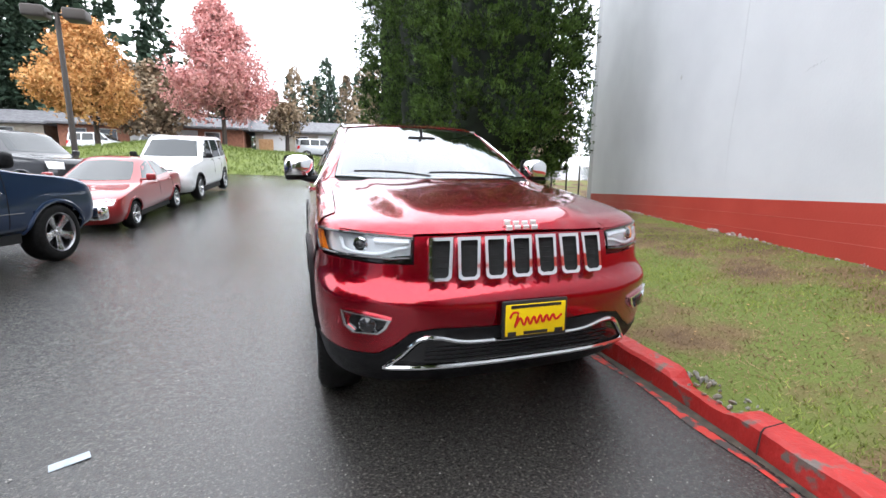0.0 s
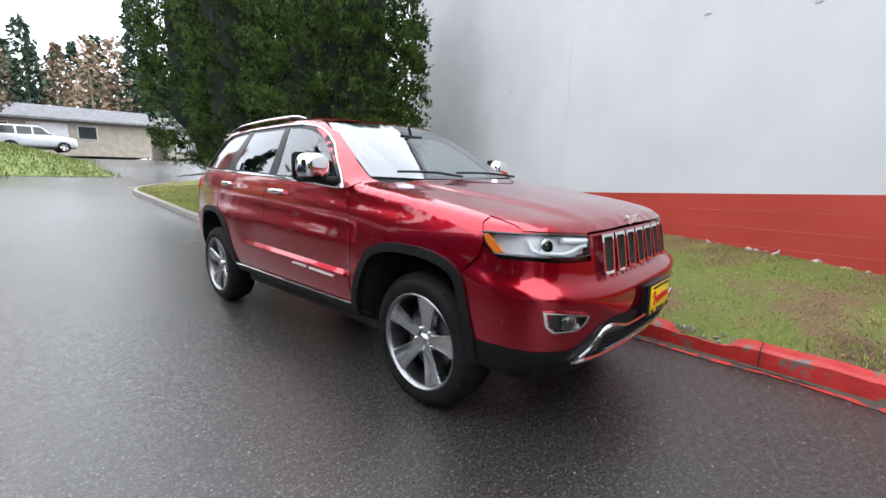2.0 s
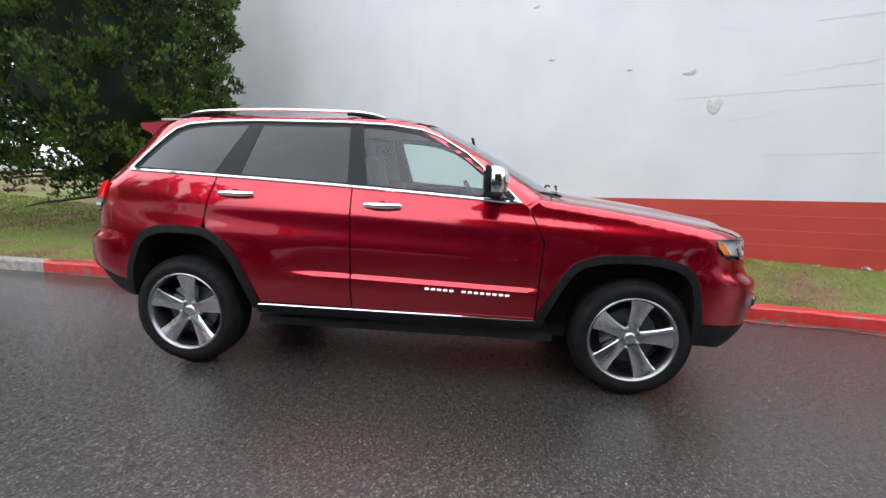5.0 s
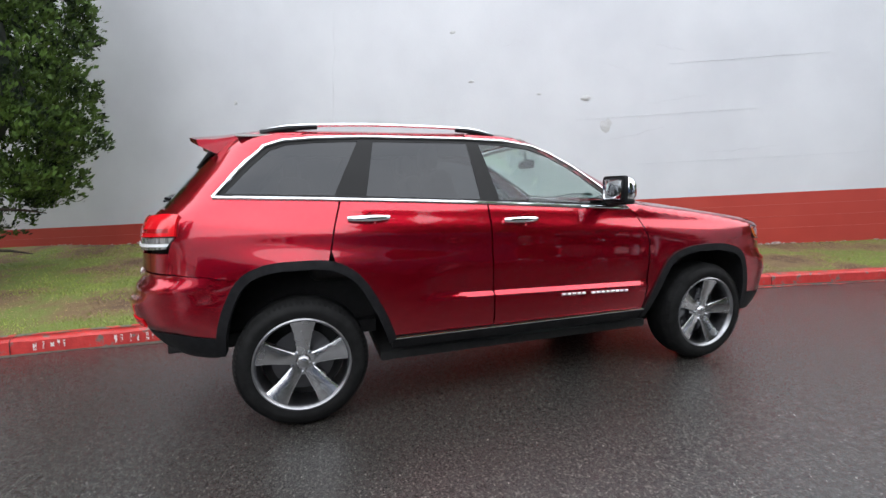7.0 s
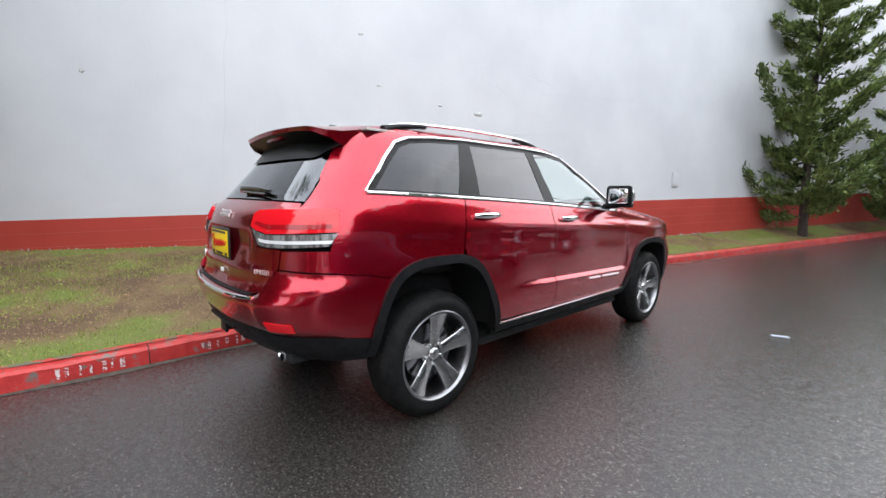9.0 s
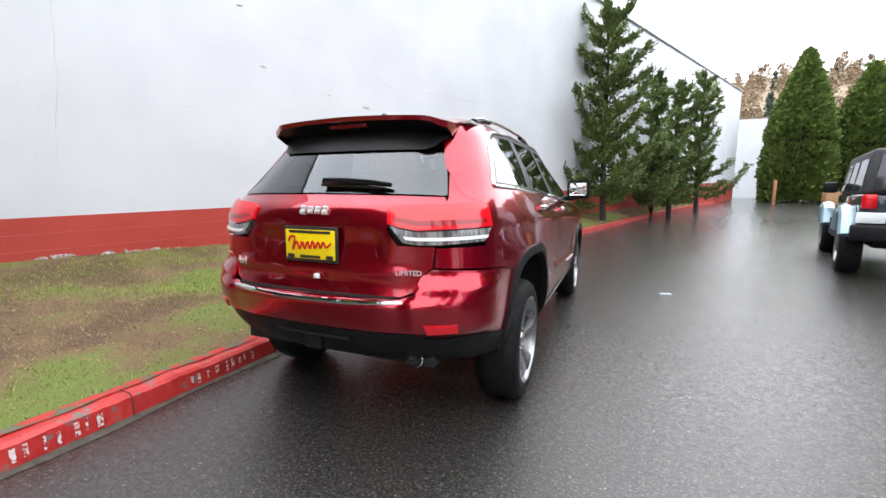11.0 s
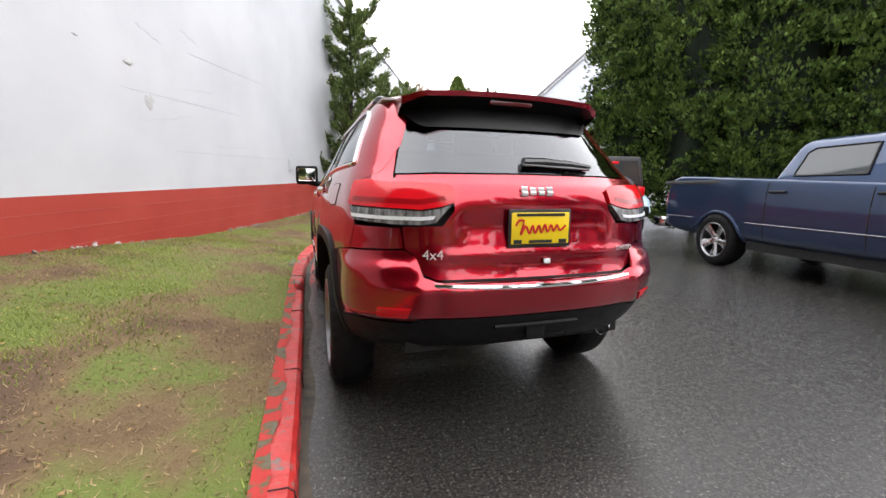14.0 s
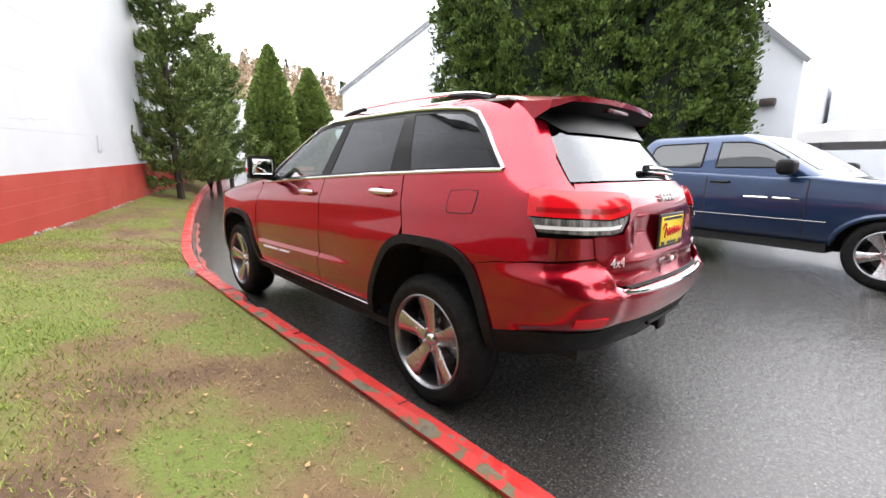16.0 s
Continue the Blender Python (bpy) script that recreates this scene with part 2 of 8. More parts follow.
def bare_section(t):
    x, y = end_kerb(t)
    x2, y2 = end_kerb(t + 0.05)
    d = math.hypot(x2 - x, y2 - y) or 1
    nx_, ny_ = (y2 - y) / d, -(x2 - x) / d
    z = road_z(x, y)
    return [(x + nx_ * o, y + ny_ * o, z + h) for o, h in ((0, -0.1), (0.012, 0.115), (0.03, 0.132), (0.15, 0.135), (0.155, 0))]


bare_kerb = tagged(strip("kerb_bare", lin(0, 27, 110), bare_section, concrete), "grey weathered concrete kerb round the lawn end", "kerb", kind="structure")

# ---------------------------------------------------------------- wall
ux, uy = 0.405 / math.hypot(0.405, 1), 1 / math.hypot(0.405, 1)


def border(y):
    return 0.98 - 0.033 * y


def wall_top(y):
    return 7.25 - 0.033 * y



def wall_part(name, y0, y1, lo, hi, mat, out=0.0, thick=0.3):
    """A slab of wall between two heights, which may change along it."""
    bm = bmesh.new()
    n = 24
    nx, ny = uy, -ux
    rings = []
    for i in range(n + 1):
        y = y0 + (y1 - y0) * i / n
        x = wall_x(y)
        rings.append([bm.verts.new((x + nx * d, y + ny * d, z)) for d, z in ((-out, lo(y)), (-out, hi(y)), (thick, hi(y)), (thick, lo(y)))])
    for a, b in zip(rings, rings[1:]):
        for k in range(4):
            bm.faces.new((a[k], a[(k + 1) % 4], b[(k + 1) % 4], b[k]))
    bm.faces.new(rings[0])
    bm.faces.new(rings[-1][::-1])
    bmesh.ops.recalc_face_normals(bm, faces=bm.faces)
    return part(name, bm, mat, smooth=False)


wall_upper = tagged(wall_part("wall_upper", -33, 8, border, wall_top, wall_white), "white-painted block wall with scuffs and patches", "wall", kind="structure")
wall_lower = tagged(wall_part("wall_lower", -33, 8, lambda y: wall_base(y) - 0.4, border, wall_red, 0.003), "red-painted lower band of block wall", "wall", kind="structure")

# ---------------------------------------------------------------- the red SUV: a guide form, from which its panels are drawn
# rows from sill to roof: front (z, y, corner length), side (half width, z), rear (z, y, corner length)
GUIDE = [
    (0.22, -2.06, 0.5, 0.84, 0.36, 0.4, 2.18, 0.5),
    (0.3, -2.18, 0.55, 0.89, 0.42, 0.47, 2.28, 0.5),
    (0.42, -2.28, 0.6, 0.92, 0.5, 0.56, 2.35, 0.5),
    (0.56, -2.32, 0.62, 0.938, 0.6, 0.64, 2.385, 0.5),
    (0.66, -2.335, 0.62, 0.942, 0.7, 0.72, 2.405, 0.5),
    (0.73, -2.325, 0.6, 0.94, 0.8, 0.765, 2.41, 0.5),
    (0.755, -2.29, 0.58, 0.936, 0.9, 0.8, 2.37, 0.42),
    (0.79, -2.255, 0.56, 0.93, 0.98, 0.9, 2.35, 0.42),
    (0.9, -2.235, 0.54, 0.925, 1.03, 0.98, 2.345, 0.42),
    (0.985, -2.215, 0.52, 0.92, 1.07, 1.07, 2.34, 0.42),
    (1.03, -2.17, 0.46, 0.912, 1.1, 1.14, 2.325, 0.42),
    (1.07, -2.02, 0.4, 0.902, 1.125, 1.19, 2.305, 0.42),
    (1.115, -1.75, 0.34, 0.894, 1.145, 1.215, 2.285, 0.42),
    (1.165, -1.4, 0.32, 0.886, 1.165, 1.23, 2.265, 0.42),
    (1.205, -1.1, 0.34, 0.876, 1.195, 1.25, 2.245, 0.42),
    (1.245, -0.985, 0.42, 0.852, 1.245, 1.285, 2.21, 0.42),
    (1.34, -0.83, 0.44, 0.806, 1.34, 1.38, 2.13, 0.42),
    (1.48, -0.58, 0.44, 0.74, 1.48, 1.5, 2.03, 0.4),
    (1.6, -0.35, 0.42, 0.682, 1.6, 1.61, 1.94, 0.36),
    (1.665, -0.2, 0.4, 0.645, 1.655, 1.665, 1.88, 0.36),
    (1.7, -0.06, 0.36, 0.6, 1.69, 1.695, 1.81, 0.36),
    (1.722, 0.15, 0.3, 0.5, 1.712, 1.712, 1.68, 0.34),
    (1.735, 0.45, 0.2, 0.3, 1.73, 1.725, 1.35, 0.2),
]


def spline_rows(rows, sub):
    a = np.array(rows)
    out = []
    for i in range(len(a) - 1):
        p0, p1, p2, p3 = a[max(i - 1, 0)], a[i], a[i + 1], a[min(i + 2, len(a) - 1)]
        for k in range(sub):
            t = k / sub
            out.append(0.5 * (2 * p1 + (p2 - p0) * t + (2 * p0 - 5 * p1 + 4 * p2 - p3) * t * t + (3 * p1 - p0 - 3 * p2 + p3) * t ** 3))
    out.append(a[-1])
    return out


def guide_ring(r):
    zf, yf, cf, xs, zs, zr, yr, cr = r
    pts = []
    n = 26
    for i in range(n + 1):
        a = math.pi / 2 * i / n
        e = 2 / 3.2
        pts.append((xs * max(math.sin(a), 0) ** e, yf + cf * (1 - max(math.cos(a), 0) ** e)))
    m = 40
    y0, y1 = yf + cf, yr - cr
    for i in range(1, m):
        t = i / m
        pts.append((xs, y0 + (y1 - y0) * t))
    for i in range(n + 1):
        a = math.pi / 2 * (1 - i / n)
        e = 2 / 2.7
        pts.append((xs * max(math.sin(a), 0) ** e, yr - cr * (1 - max(math.cos(a), 0) ** e)))
    out = []
    for x, y in pts:
        belt = 0.05 * (y - 0.3) * smooth01((zs - 0.85) / 0.35) * (1 - smooth01((zs - 1.35) / 0.3))
        z = zs + belt
        tf = smooth01((y - yf) / (cf * 1.9))
        tr = smooth01((yr - y) / (cr * 1.9))
        z = zf + (z - zf) * tf
        z = zr + (z - zr) * tr
        # the body draws in a little towards both ends
        x *= 1 - 0.028 * smooth01((-y - 0.6) / 1.9) - 0.056 * smooth01((y - 0.9) / 1.5) - 0.042 * smooth01((y - 1.4) / 0.8)
        out.append((-x, y, z))
    return out


rings = [guide_ring(r) for r in spline_rows(GUIDE, 6)]


def guide_mesh():
    n = len(rings[0])
    vs, fs = [], []
    for ring in rings:
        vs += [tuple(p) for p in ring]
    half = len(vs)
    for ring in rings:
        vs += [(-p[0], p[1], p[2]) for p in ring]
    for j in range(len(rings) - 1):
        for i in range(n - 1):
            q = (j * n + i, j * n + i + 1, (j + 1) * n + i + 1, (j + 1) * n + i)
            fs.append(q)
            fs.append(tuple(half + k for k in q[::-1]))
    top = (len(rings) - 1) * n
    for i in range(n - 1):
        fs.append((top + i, top + i + 1, half + top + i + 1, half + top + i))
    return vs, fs


from mathutils.bvhtree import BVHTree
from mathutils.geometry import delaunay_2d_cdt

guide_vs, guide_fs = guide_mesh()
GUIDE_TREE = BVHTree.FromPolygons([Vector(v) for v in guide_vs], guide_fs)

# ---- projections: each gives a point of the guide form for two plan coordinates


def cast(o, d):
    hit, nrm, _, _ = GUIDE_TREE.ray_cast(Vector(o), Vector(d).normalized())
    if hit is None:
        hit, nrm, _, _ = GUIDE_TREE.find_nearest(Vector(o) + Vector(d).normalized() * 2.2)
    return hit


def side_pt(y, z):
    return cast((-3, y, z), (1, 0, 0))


def top_pt(x, y):
    return cast((x, y, 4), (0, 0, -1))


def front_pt(x, z):
    return cast((x, -5, z), (0, 1, 0))


def rear_pt(x, z):
    return cast((x, 5, z), (0, -1, 0))


AX_F, AX_R = -1.3, 1.3


def wrap_front(s, z):
    a = s
    return cast((math.sin(a) * 4, AX_F - math.cos(a) * 4, z), (-math.sin(a), math.cos(a), 0))


def wrap_rear(s, z):
    a = s
    return cast((math.sin(a) * 4, AX_R + math.cos(a) * 4, z), (-math.sin(a), -math.cos(a), 0))


def F(x, z):
    """front view to wrapped coordinates"""
    p = front_pt(x, z)
    return (math.atan2(p.x, AX_F - p.y), z)


def FS(y, z, side=-1):
    p = side_pt(y, z)
    return (math.atan2(p.x * -side, AX_F - y), z)


def R(x, z):
    p = rear_pt(x, z)
    return (math.atan2(p.x, p.y - AX_R), z)


def RS(y, z, side=-1):
    p = side_pt(y, z)
    return (math.atan2(p.x * -side, y - AX_R), z)


def curve(pts, n=8, closed=False):
    """A smooth line through points."""
    a = [Vector(p) for p in pts]
    out = []
    m = len(a)
    last = m if closed else m - 1
    for i in range(last):
        p0 = a[(i - 1) % m] if closed or i > 0 else a[i]
        p1, p2 = a[i], a[(i + 1) % m]
        p3 = a[(i + 2) % m] if closed or i + 2 < m else p2
        for k in range(n):
            t = k / n
            out.append(0.5 * (2 * p1 + (p2 - p0) * t + (2 * p0 - 5 * p1 + 4 * p2 - p3) * t * t + (3 * p1 - p0 - 3 * p2 + p3) * t ** 3))
    if not closed:
        out.append(a[-1])
    return out


def inside(p, poly):
    c = False
    x, y = p[0], p[1]
    j = len(poly) - 1
    for i in range(len(poly)):
        xi, yi, xj, yj = poly[i][0], poly[i][1], poly[j][0], poly[j][1]
        if (yi > y) != (yj > y) and x < (xj - xi) * (y - yi) / (yj - yi) + xi:
            c = not c
        j = i
    return c


def dense(poly, d):
    out = []
    for a, b in zip(poly, poly[1:] + poly[:1]):
        a, b = Vector((a[0], a[1])), Vector((b[0], b[1]))
        n = max(1, round((b - a).length / d))
        out += [a.lerp(b, k / n) for k in range(n)]
    return out


def near_edge(p, poly, d):
    return any((p[0] - q[0]) ** 2 + (p[1] - q[1]) ** 2 < d * d for q in poly)


def skin(outline, mapper, d=0.035, shift=None, flange=0.018, push=0.0, holes=(), mirror=False, lines=()):
    """A pressed panel: an outline filled with a fine mesh, laid on the guide form, with its edges turned in."""
    rim = dense(list(outline), d)
    loops = [rim] + [dense(list(h), d) for h in holes]
    pts, edges = [], []
    for lp in loops:
        s0 = len(pts)
        pts += [Vector((p[0], p[1])) for p in lp]
        edges += [(s0 + i, s0 + (i + 1) % len(lp)) for i in range(len(lp))]
    for ln_ in lines:
        s0 = len(pts)
        pts += [Vector((p[0], p[1])) for p in ln_]
        edges += [(s0 + i, s0 + i + 1) for i in range(len(ln_) - 1)]
    xs, ysq = [p[0] for p in rim], [p[1] for p in rim]
    x = min(xs) + d * 0.5
    row = 0
    cells = {}
    for p in pts:
        cells.setdefault((int(p[0] // d), int(p[1] // d)), []).append(p)

    def crowded(x, y):
        i, j = int(x // d), int(y // d)
        return any(near_edge((x, y), cells.get((i + a, j + b), ()), d * 0.55) for a in (-1, 0, 1) for b in (-1, 0, 1))
    while x < max(xs):
        y = min(ysq) + d * (0.5 if row % 2 else 0.0)
        while y < max(ysq):
            if inside((x, y), rim) and not any(inside((x, y), h) for h in loops[1:]) and not crowded(x, y):
                pts.append(Vector((x, y)))
            y += d
        x += d
        row += 1
    v2, _, faces, *_ = delaunay_2d_cdt(pts, edges, [], 0, 1e-6)
    bm = bmesh.new()
    vs = []
    for p in v2:
        q = mapper(p[0], p[1])
        if shift:
            q = q + Vector(shift(q))
        vs.append(bm.verts.new(q))
    for f in faces:
        c = (sum(v2[i][0] for i in f) / 3, sum(v2[i][1] for i in f) / 3)
        if inside(c, rim) and not any(inside(c, h) for h in loops[1:]):
            try:
                bm.faces.new([vs[i] for i in f])
            except ValueError:
                pass
    for v in [v for v in bm.verts if not v.link_faces]:
        bm.verts.remove(v)
    bmesh.ops.recalc_face_normals(bm, faces=bm.faces)
    bm.normal_update()
    s = sum(f.normal.dot(f.calc_center_median() - Vector((0, 0.2, 0.75))) for f in bm.faces)
    if s < 0:
        bmesh.ops.reverse_faces(bm, faces=bm.faces)
        bm.normal_update()
    if push:
        for v in bm.verts:
            v.co += v.normal * push
    if flange:
        be = [e for e in bm.edges if e.is_boundary]
        nrm = {v: v.normal.copy() for e in be for v in e.verts}
        new_of = {}
        for v, n in nrm.items():
            new_of[v] = bm.verts.new(v.co - n * flange)
        for e in be:
            a, b = e.verts
            f = e.link_faces[0]
            vl = list(f.verts)
            i = vl.index(a)
            if vl[(i + 1) % len(vl)] == b:
                a, b = b, a
            bm.faces.new((a, b, new_of[b], new_of[a]))
    if mirror:
        flip(bm)
    return bm


def joined(*bms):
    out = bms[0]
    for b in bms[1:]:
        me = bpy.data.meshes.new("tmp")
        b.to_mesh(me)
        b.free()
        out.from_mesh(me)
        bpy.data.meshes.remove(me)
    bmesh.ops.remove_doubles(out, verts=out.verts, dist=0.0015)
    return out


def flip(bm):
    for v in bm.verts:
        v.co.x = -v.co.x
    bmesh.ops.reverse_faces(bm, faces=bm.faces)


def tube(bm, pts, r, seg=8, flat=1.0, closed=False, ends=True):
    """A round or flattened bar along points."""
    pts = [Vector(p) for p in pts]
    n = len(pts)
    rings_ = []
    up = Vector((0, 0, 1))
    for i, p in enumerate(pts):
        a = pts[(i - 1) % n] if closed or i else p
        b = pts[(i + 1) % n] if closed or i < n - 1 else p
        t = (b - a).normalized()
        s = t.cross(up)
        if s.length < 0.05:
            s = t.cross(Vector((1, 0, 0)))
        s.normalize()
        u = s.cross(t).normalized()
        rr = r(i / max(n - 1, 1)) if callable(r) else r
        rings_.append([bm.verts.new(p + (s * math.cos(2 * math.pi * k / seg) * flat + u * math.sin(2 * math.pi * k / seg)) * rr) for k in range(seg)])
    for i in range(n if closed else n - 1):
        a, b = rings_[i], rings_[(i + 1) % n]
        for k in range(seg):
            bm.faces.new((a[k], a[(k + 1) % seg], b[(k + 1) % seg], b[k]))
    if ends and not closed:
        bm.faces.new(rings_[0][::-1])
        bm.faces.new(rings_[-1])
    return bm


def lathe(bm, profile, seg, m=Matrix.Identity(4)):
    """A profile of (radius, x) turned round the x axis."""
    rings_ = []
    for r, x in profile:
        rings_.append([bm.verts.new(m @ Vector((x, r * math.cos(2 * math.pi * k / seg), r * math.sin(2 * math.pi * k / seg)))) for k in range(seg)])
    for a, b in zip(rings_, rings_[1:]):
        for k in range(seg):
            bm.faces.new((a[k], b[k], b[(k + 1) % seg], a[(k + 1) % seg]))
    return rings_


def both(name, make, mat, parent, label=""):
    """The same part on the right and, mirrored, on the left."""
    a = part(name, make(), mat, parent, label)
    bm = make()
    flip(bm)
    b = part(name, bm, mat, parent, label)
    return a, b


# ---- outlines in side view (y, z)
ARCH_F = curve([(-0.875, 0.40), (-0.93, 0.56), (-1.06, 0.79), (-1.22, 0.865), (-1.42, 0.88), (-1.60, 0.862), (-1.745, 0.79), (-1.81, 0.58), (-1.835, 0.36)], 5)
ARCH_R = curve([(1.885, 0.46), (1.845, 0.66), (1.75, 0.85), (1.62, 0.925), (1.44, 0.94), (1.26, 0.925), (1.12, 0.83), (1.00, 0.62), (0.935, 0.44)], 5)


def grow(arch, cy, cz, k):
    return [Vector((cy + (p.x - cy) * k, cz + (p.y - cz) * k)) for p in arch]


ARCH_F, ARCH_R = grow(ARCH_F, -1.45, 0.40, 1.045), grow(ARCH_R, 1.44, 0.42, 1.04)


def arch_in(arch, cy, cz, w=0.05):
    out = []
    for p in arch:
        d = (Vector((cy, cz)) - p).normalized()
        out.append(p + d * w)
    return out


DLO = [(-0.745, 1.178), (-0.66, 1.262), (-0.545, 1.355), (-0.40, 1.475), (-0.24, 1.568), (-0.10, 1.618), (0.10, 1.645), (0.40, 1.658), (1.04, 1.66), (1.32, 1.648), (1.50, 1.63), (1.60, 1.595), (1.70, 1.50), (1.81, 1.375), (1.862, 1.318)]


def belt(y):
    return 1.178 + (1.312 - 1.178) * (y + 0.745) / (1.862 + 0.745) + 0.012 * math.sin(math.pi * (y + 0.745) / 2.6)


BELT = [(y, belt(y)) for y in lin(1.86, -0.74, 24)]


def crease(y):
    return 0.676 + 0.027 * y


def crease_lines(a, b):
    return [[(y, crease(y) + o) for y in lin(a, b, int((b - a) / 0.022) + 2)] for o in (-0.013, 0.0, 0.013)]


def side_relief(p):
    """The raised line along the doors, and the hollow below it."""
    y, z = p.y, p.z
    zc = crease(y)
    k = smooth01((y + 0.95) / 0.15) * smooth01((0.85 - y) / 0.45)
    s = 0.022 * min(max((z - zc + 0.013) / 0.026, 0), 1) * math.exp(-max(z - zc - 0.013, 0) / 0.16) * k
    # soft waist below the windows
    zb = 1.06 + 0.05 * y
    s += 0.007 * math.exp(-((z - zb + 0.10) / 0.07) ** 2) * smooth01((y + 1.3) / 0.5) * smooth01((1.9 - y) / 0.4)
    # wings swell over the wheels
    for cy in (-1.4575, 1.4575):
        s -= 0.014 * math.exp(-((y - cy) / 0.42) ** 2 - ((z - 0.93) / 0.16) ** 2)
    return (s if p.x < 0 else -s, 0, 0)


# ---- paints and glass of the SUV
n_, l_ = paint.node_tree.nodes, paint.node_tree.links
pb = n_["Principled BSDF"]
flake = n_.new("ShaderNodeTexNoise")
pb.inputs["Coat Weight"].default_value = 1.0
pb.inputs["Coat Roughness"].default_value = 0.025
pb.inputs["Coat IOR"].default_value = 1.54
pb.inputs["Metallic"].default_value = 0.85
pb.inputs["Roughness"].default_value = 0.24
pb.inputs["Specular IOR Level"].default_value = 0.25
flake.inputs["Scale"].default_value = 900
flake.inputs["Detail"].default_value = 2
drops = n_.new("ShaderNodeTexVoronoi")
drops.inputs["Scale"].default_value = 130
pg = n_.new("ShaderNodeNewGeometry")
l_.new(pg.outputs["Position"], flake.inputs["Vector"])
l_.new(pg.outputs["Position"], drops.inputs["Vector"])
pr = n_.new("ShaderNodeValToRGB")
pr.color_ramp.elements[0].position, pr.color_ramp.elements[0].color = 0.3, (0.27, 0.001, 0.010, 1)
pr.color_ramp.elements[1].position, pr.color_ramp.elements[1].color = 0.7, (0.45, 0.002, 0.018, 1)
l_.new(flake.outputs["Fac"], pr.inputs[0])
l_.new(pr.outputs[0], pb.inputs["Base Color"])


def glass_material(name, tint, gloss=0.06, gloss_rough=0.02):
    """Thin car glass: a tinted see-through layer under a clear reflection."""
    m = bpy.data.materials.new(name)
    m.use_nodes = True
    n, l = m.node_tree.nodes, m.node_tree.links
    n.clear()
    o = n.new("ShaderNodeOutputMaterial")
    t = n.new("ShaderNodeBsdfTransparent")
    t.inputs[0].default_value = (*tint, 1)
    g = n.new("ShaderNodeBsdfGlossy")
    g.inputs["Color"].default_value = (0.95, 0.97, 1, 1)
    g.inputs["Roughness"].default_value = gloss_rough
    fr = n.new("ShaderNodeLayerWeight")
    fr.inputs[0].default_value = 0.5
    pw = n.new("ShaderNodeMath")
    pw.operation = "POWER"
    pw.inputs[1].default_value = 3.5
    ma = n.new("ShaderNodeMath")
    ma.operation = "MULTIPLY_ADD"
    ma.inputs[1].default_value, ma.inputs[2].default_value = 1 - gloss, gloss
    l.new(fr.outputs["Facing"], pw.inputs[0])
    l.new(pw.outputs[0], ma.inputs[0])
    mx = n.new("ShaderNodeMixShader")
    l.new(ma.outputs[0], mx.inputs[0])
    l.new(t.outputs[0], mx.inputs[1])
    l.new(g.outputs[0], mx.inputs[2])
    l.new(mx.outputs[0], o.inputs[0])
    return m


glass_clear = glass_material("side_glass", (0.74, 0.86, 0.82), 0.045)
glass_screen = glass_material("windscreen_glass", (0.60, 0.72, 0.68), 0.17)
glass_rear = glass_material("rear_glass", (0.14, 0.15, 0.16), 0.085)
glass_dark = glass_material("privacy_glass", (0.03, 0.031, 0.034), 0.042)
lens_clear = glass_material("lamp_lens", (0.93, 0.95, 0.97))
pillar_black = material("pillar_black", (0.006, 0.006, 0.006), 0.35, 0, 0.0)
pillar_black.node_tree.nodes["Principled BSDF"].inputs["Specular IOR Level"].default_value = 0.18
black_gloss = material("black_gloss", (0.008, 0.008, 0.009), 0.08, 0, 0.6)
badge_silver = material("badge_silver", (0.80, 0.80, 0.80), 0.3, 0.6)
rim_grey = vary(material("rim_lip", (0.30, 0.30, 0.31), 0.32, 1.0), [(0.3, (0.24, 0.24, 0.25)), (0.7, (0.34, 0.34, 0.35))], 25)
fog_glass = material("fog_glass", (0.022, 0.023, 0.025), 0.08, 0, 1.0)
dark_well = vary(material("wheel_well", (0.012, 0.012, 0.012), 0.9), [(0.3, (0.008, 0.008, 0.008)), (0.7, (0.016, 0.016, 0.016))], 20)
alloy = vary(material("polished_alloy", (0.55, 0.55, 0.56), 0.22, 1.0), [(0.3, (0.50, 0.50, 0.51)), (0.7, (0.62, 0.62, 0.63))], 25, rough=(0.16, 0.3))
alloy_dark = material("grey_alloy", (0.10, 0.10, 0.105), 0.35, 0.9)
lamp_silver = material("lamp_reflector", (0.86, 0.87, 0.88), 0.4, 0.35)
red_lens = material("red_lamp_lens", (0.62, 0.007, 0.014), 0.12, 0, 0.25)
dark_red_lens = material("deep_red_lens", (0.30, 0.004, 0.008), 0.12, 0, 0.25)
brake_lens = material("dark_brake_lens", (0.10, 0.004, 0.006), 0.2, 0, 0.2)
reverse_lens = vary(material("reversing_lens", (0.3, 0.3, 0.3), 0.1, 0, 0.8), [(0.4, (0.06, 0.058, 0.055)), (0.6, (0.24, 0.23, 0.225))], 45, stretch=(1, 1, 0.05))
led_white = material("white_light_guide", (0.86, 0.88, 0.90), 0.3)
amber = material("amber_lens", (0.85, 0.20, 0.01), 0.1, 0, 0.8)
leather = vary(material("dark_leather", (0.025, 0.022, 0.02), 0.5), [(0.3, (0.018, 0.016, 0.015)), (0.7, (0.032, 0.028, 0.026))], 30)
plate_yellow = material("yellow_plate", (0.85, 0.62, 0.0), 0.35, 0, 0.4)
print_red = material("red_print", (0.55, 0.01, 0.01), 0.4)
print_black = material("black_print", (0.02, 0.02, 0.02), 0.4)
paper_white = material("white_paper", (0.75, 0.77, 0.78), 0.6)

suv = thing("suv", Matrix.Identity(4), "dark red metallic sport utility vehicle with chrome trim", "car")

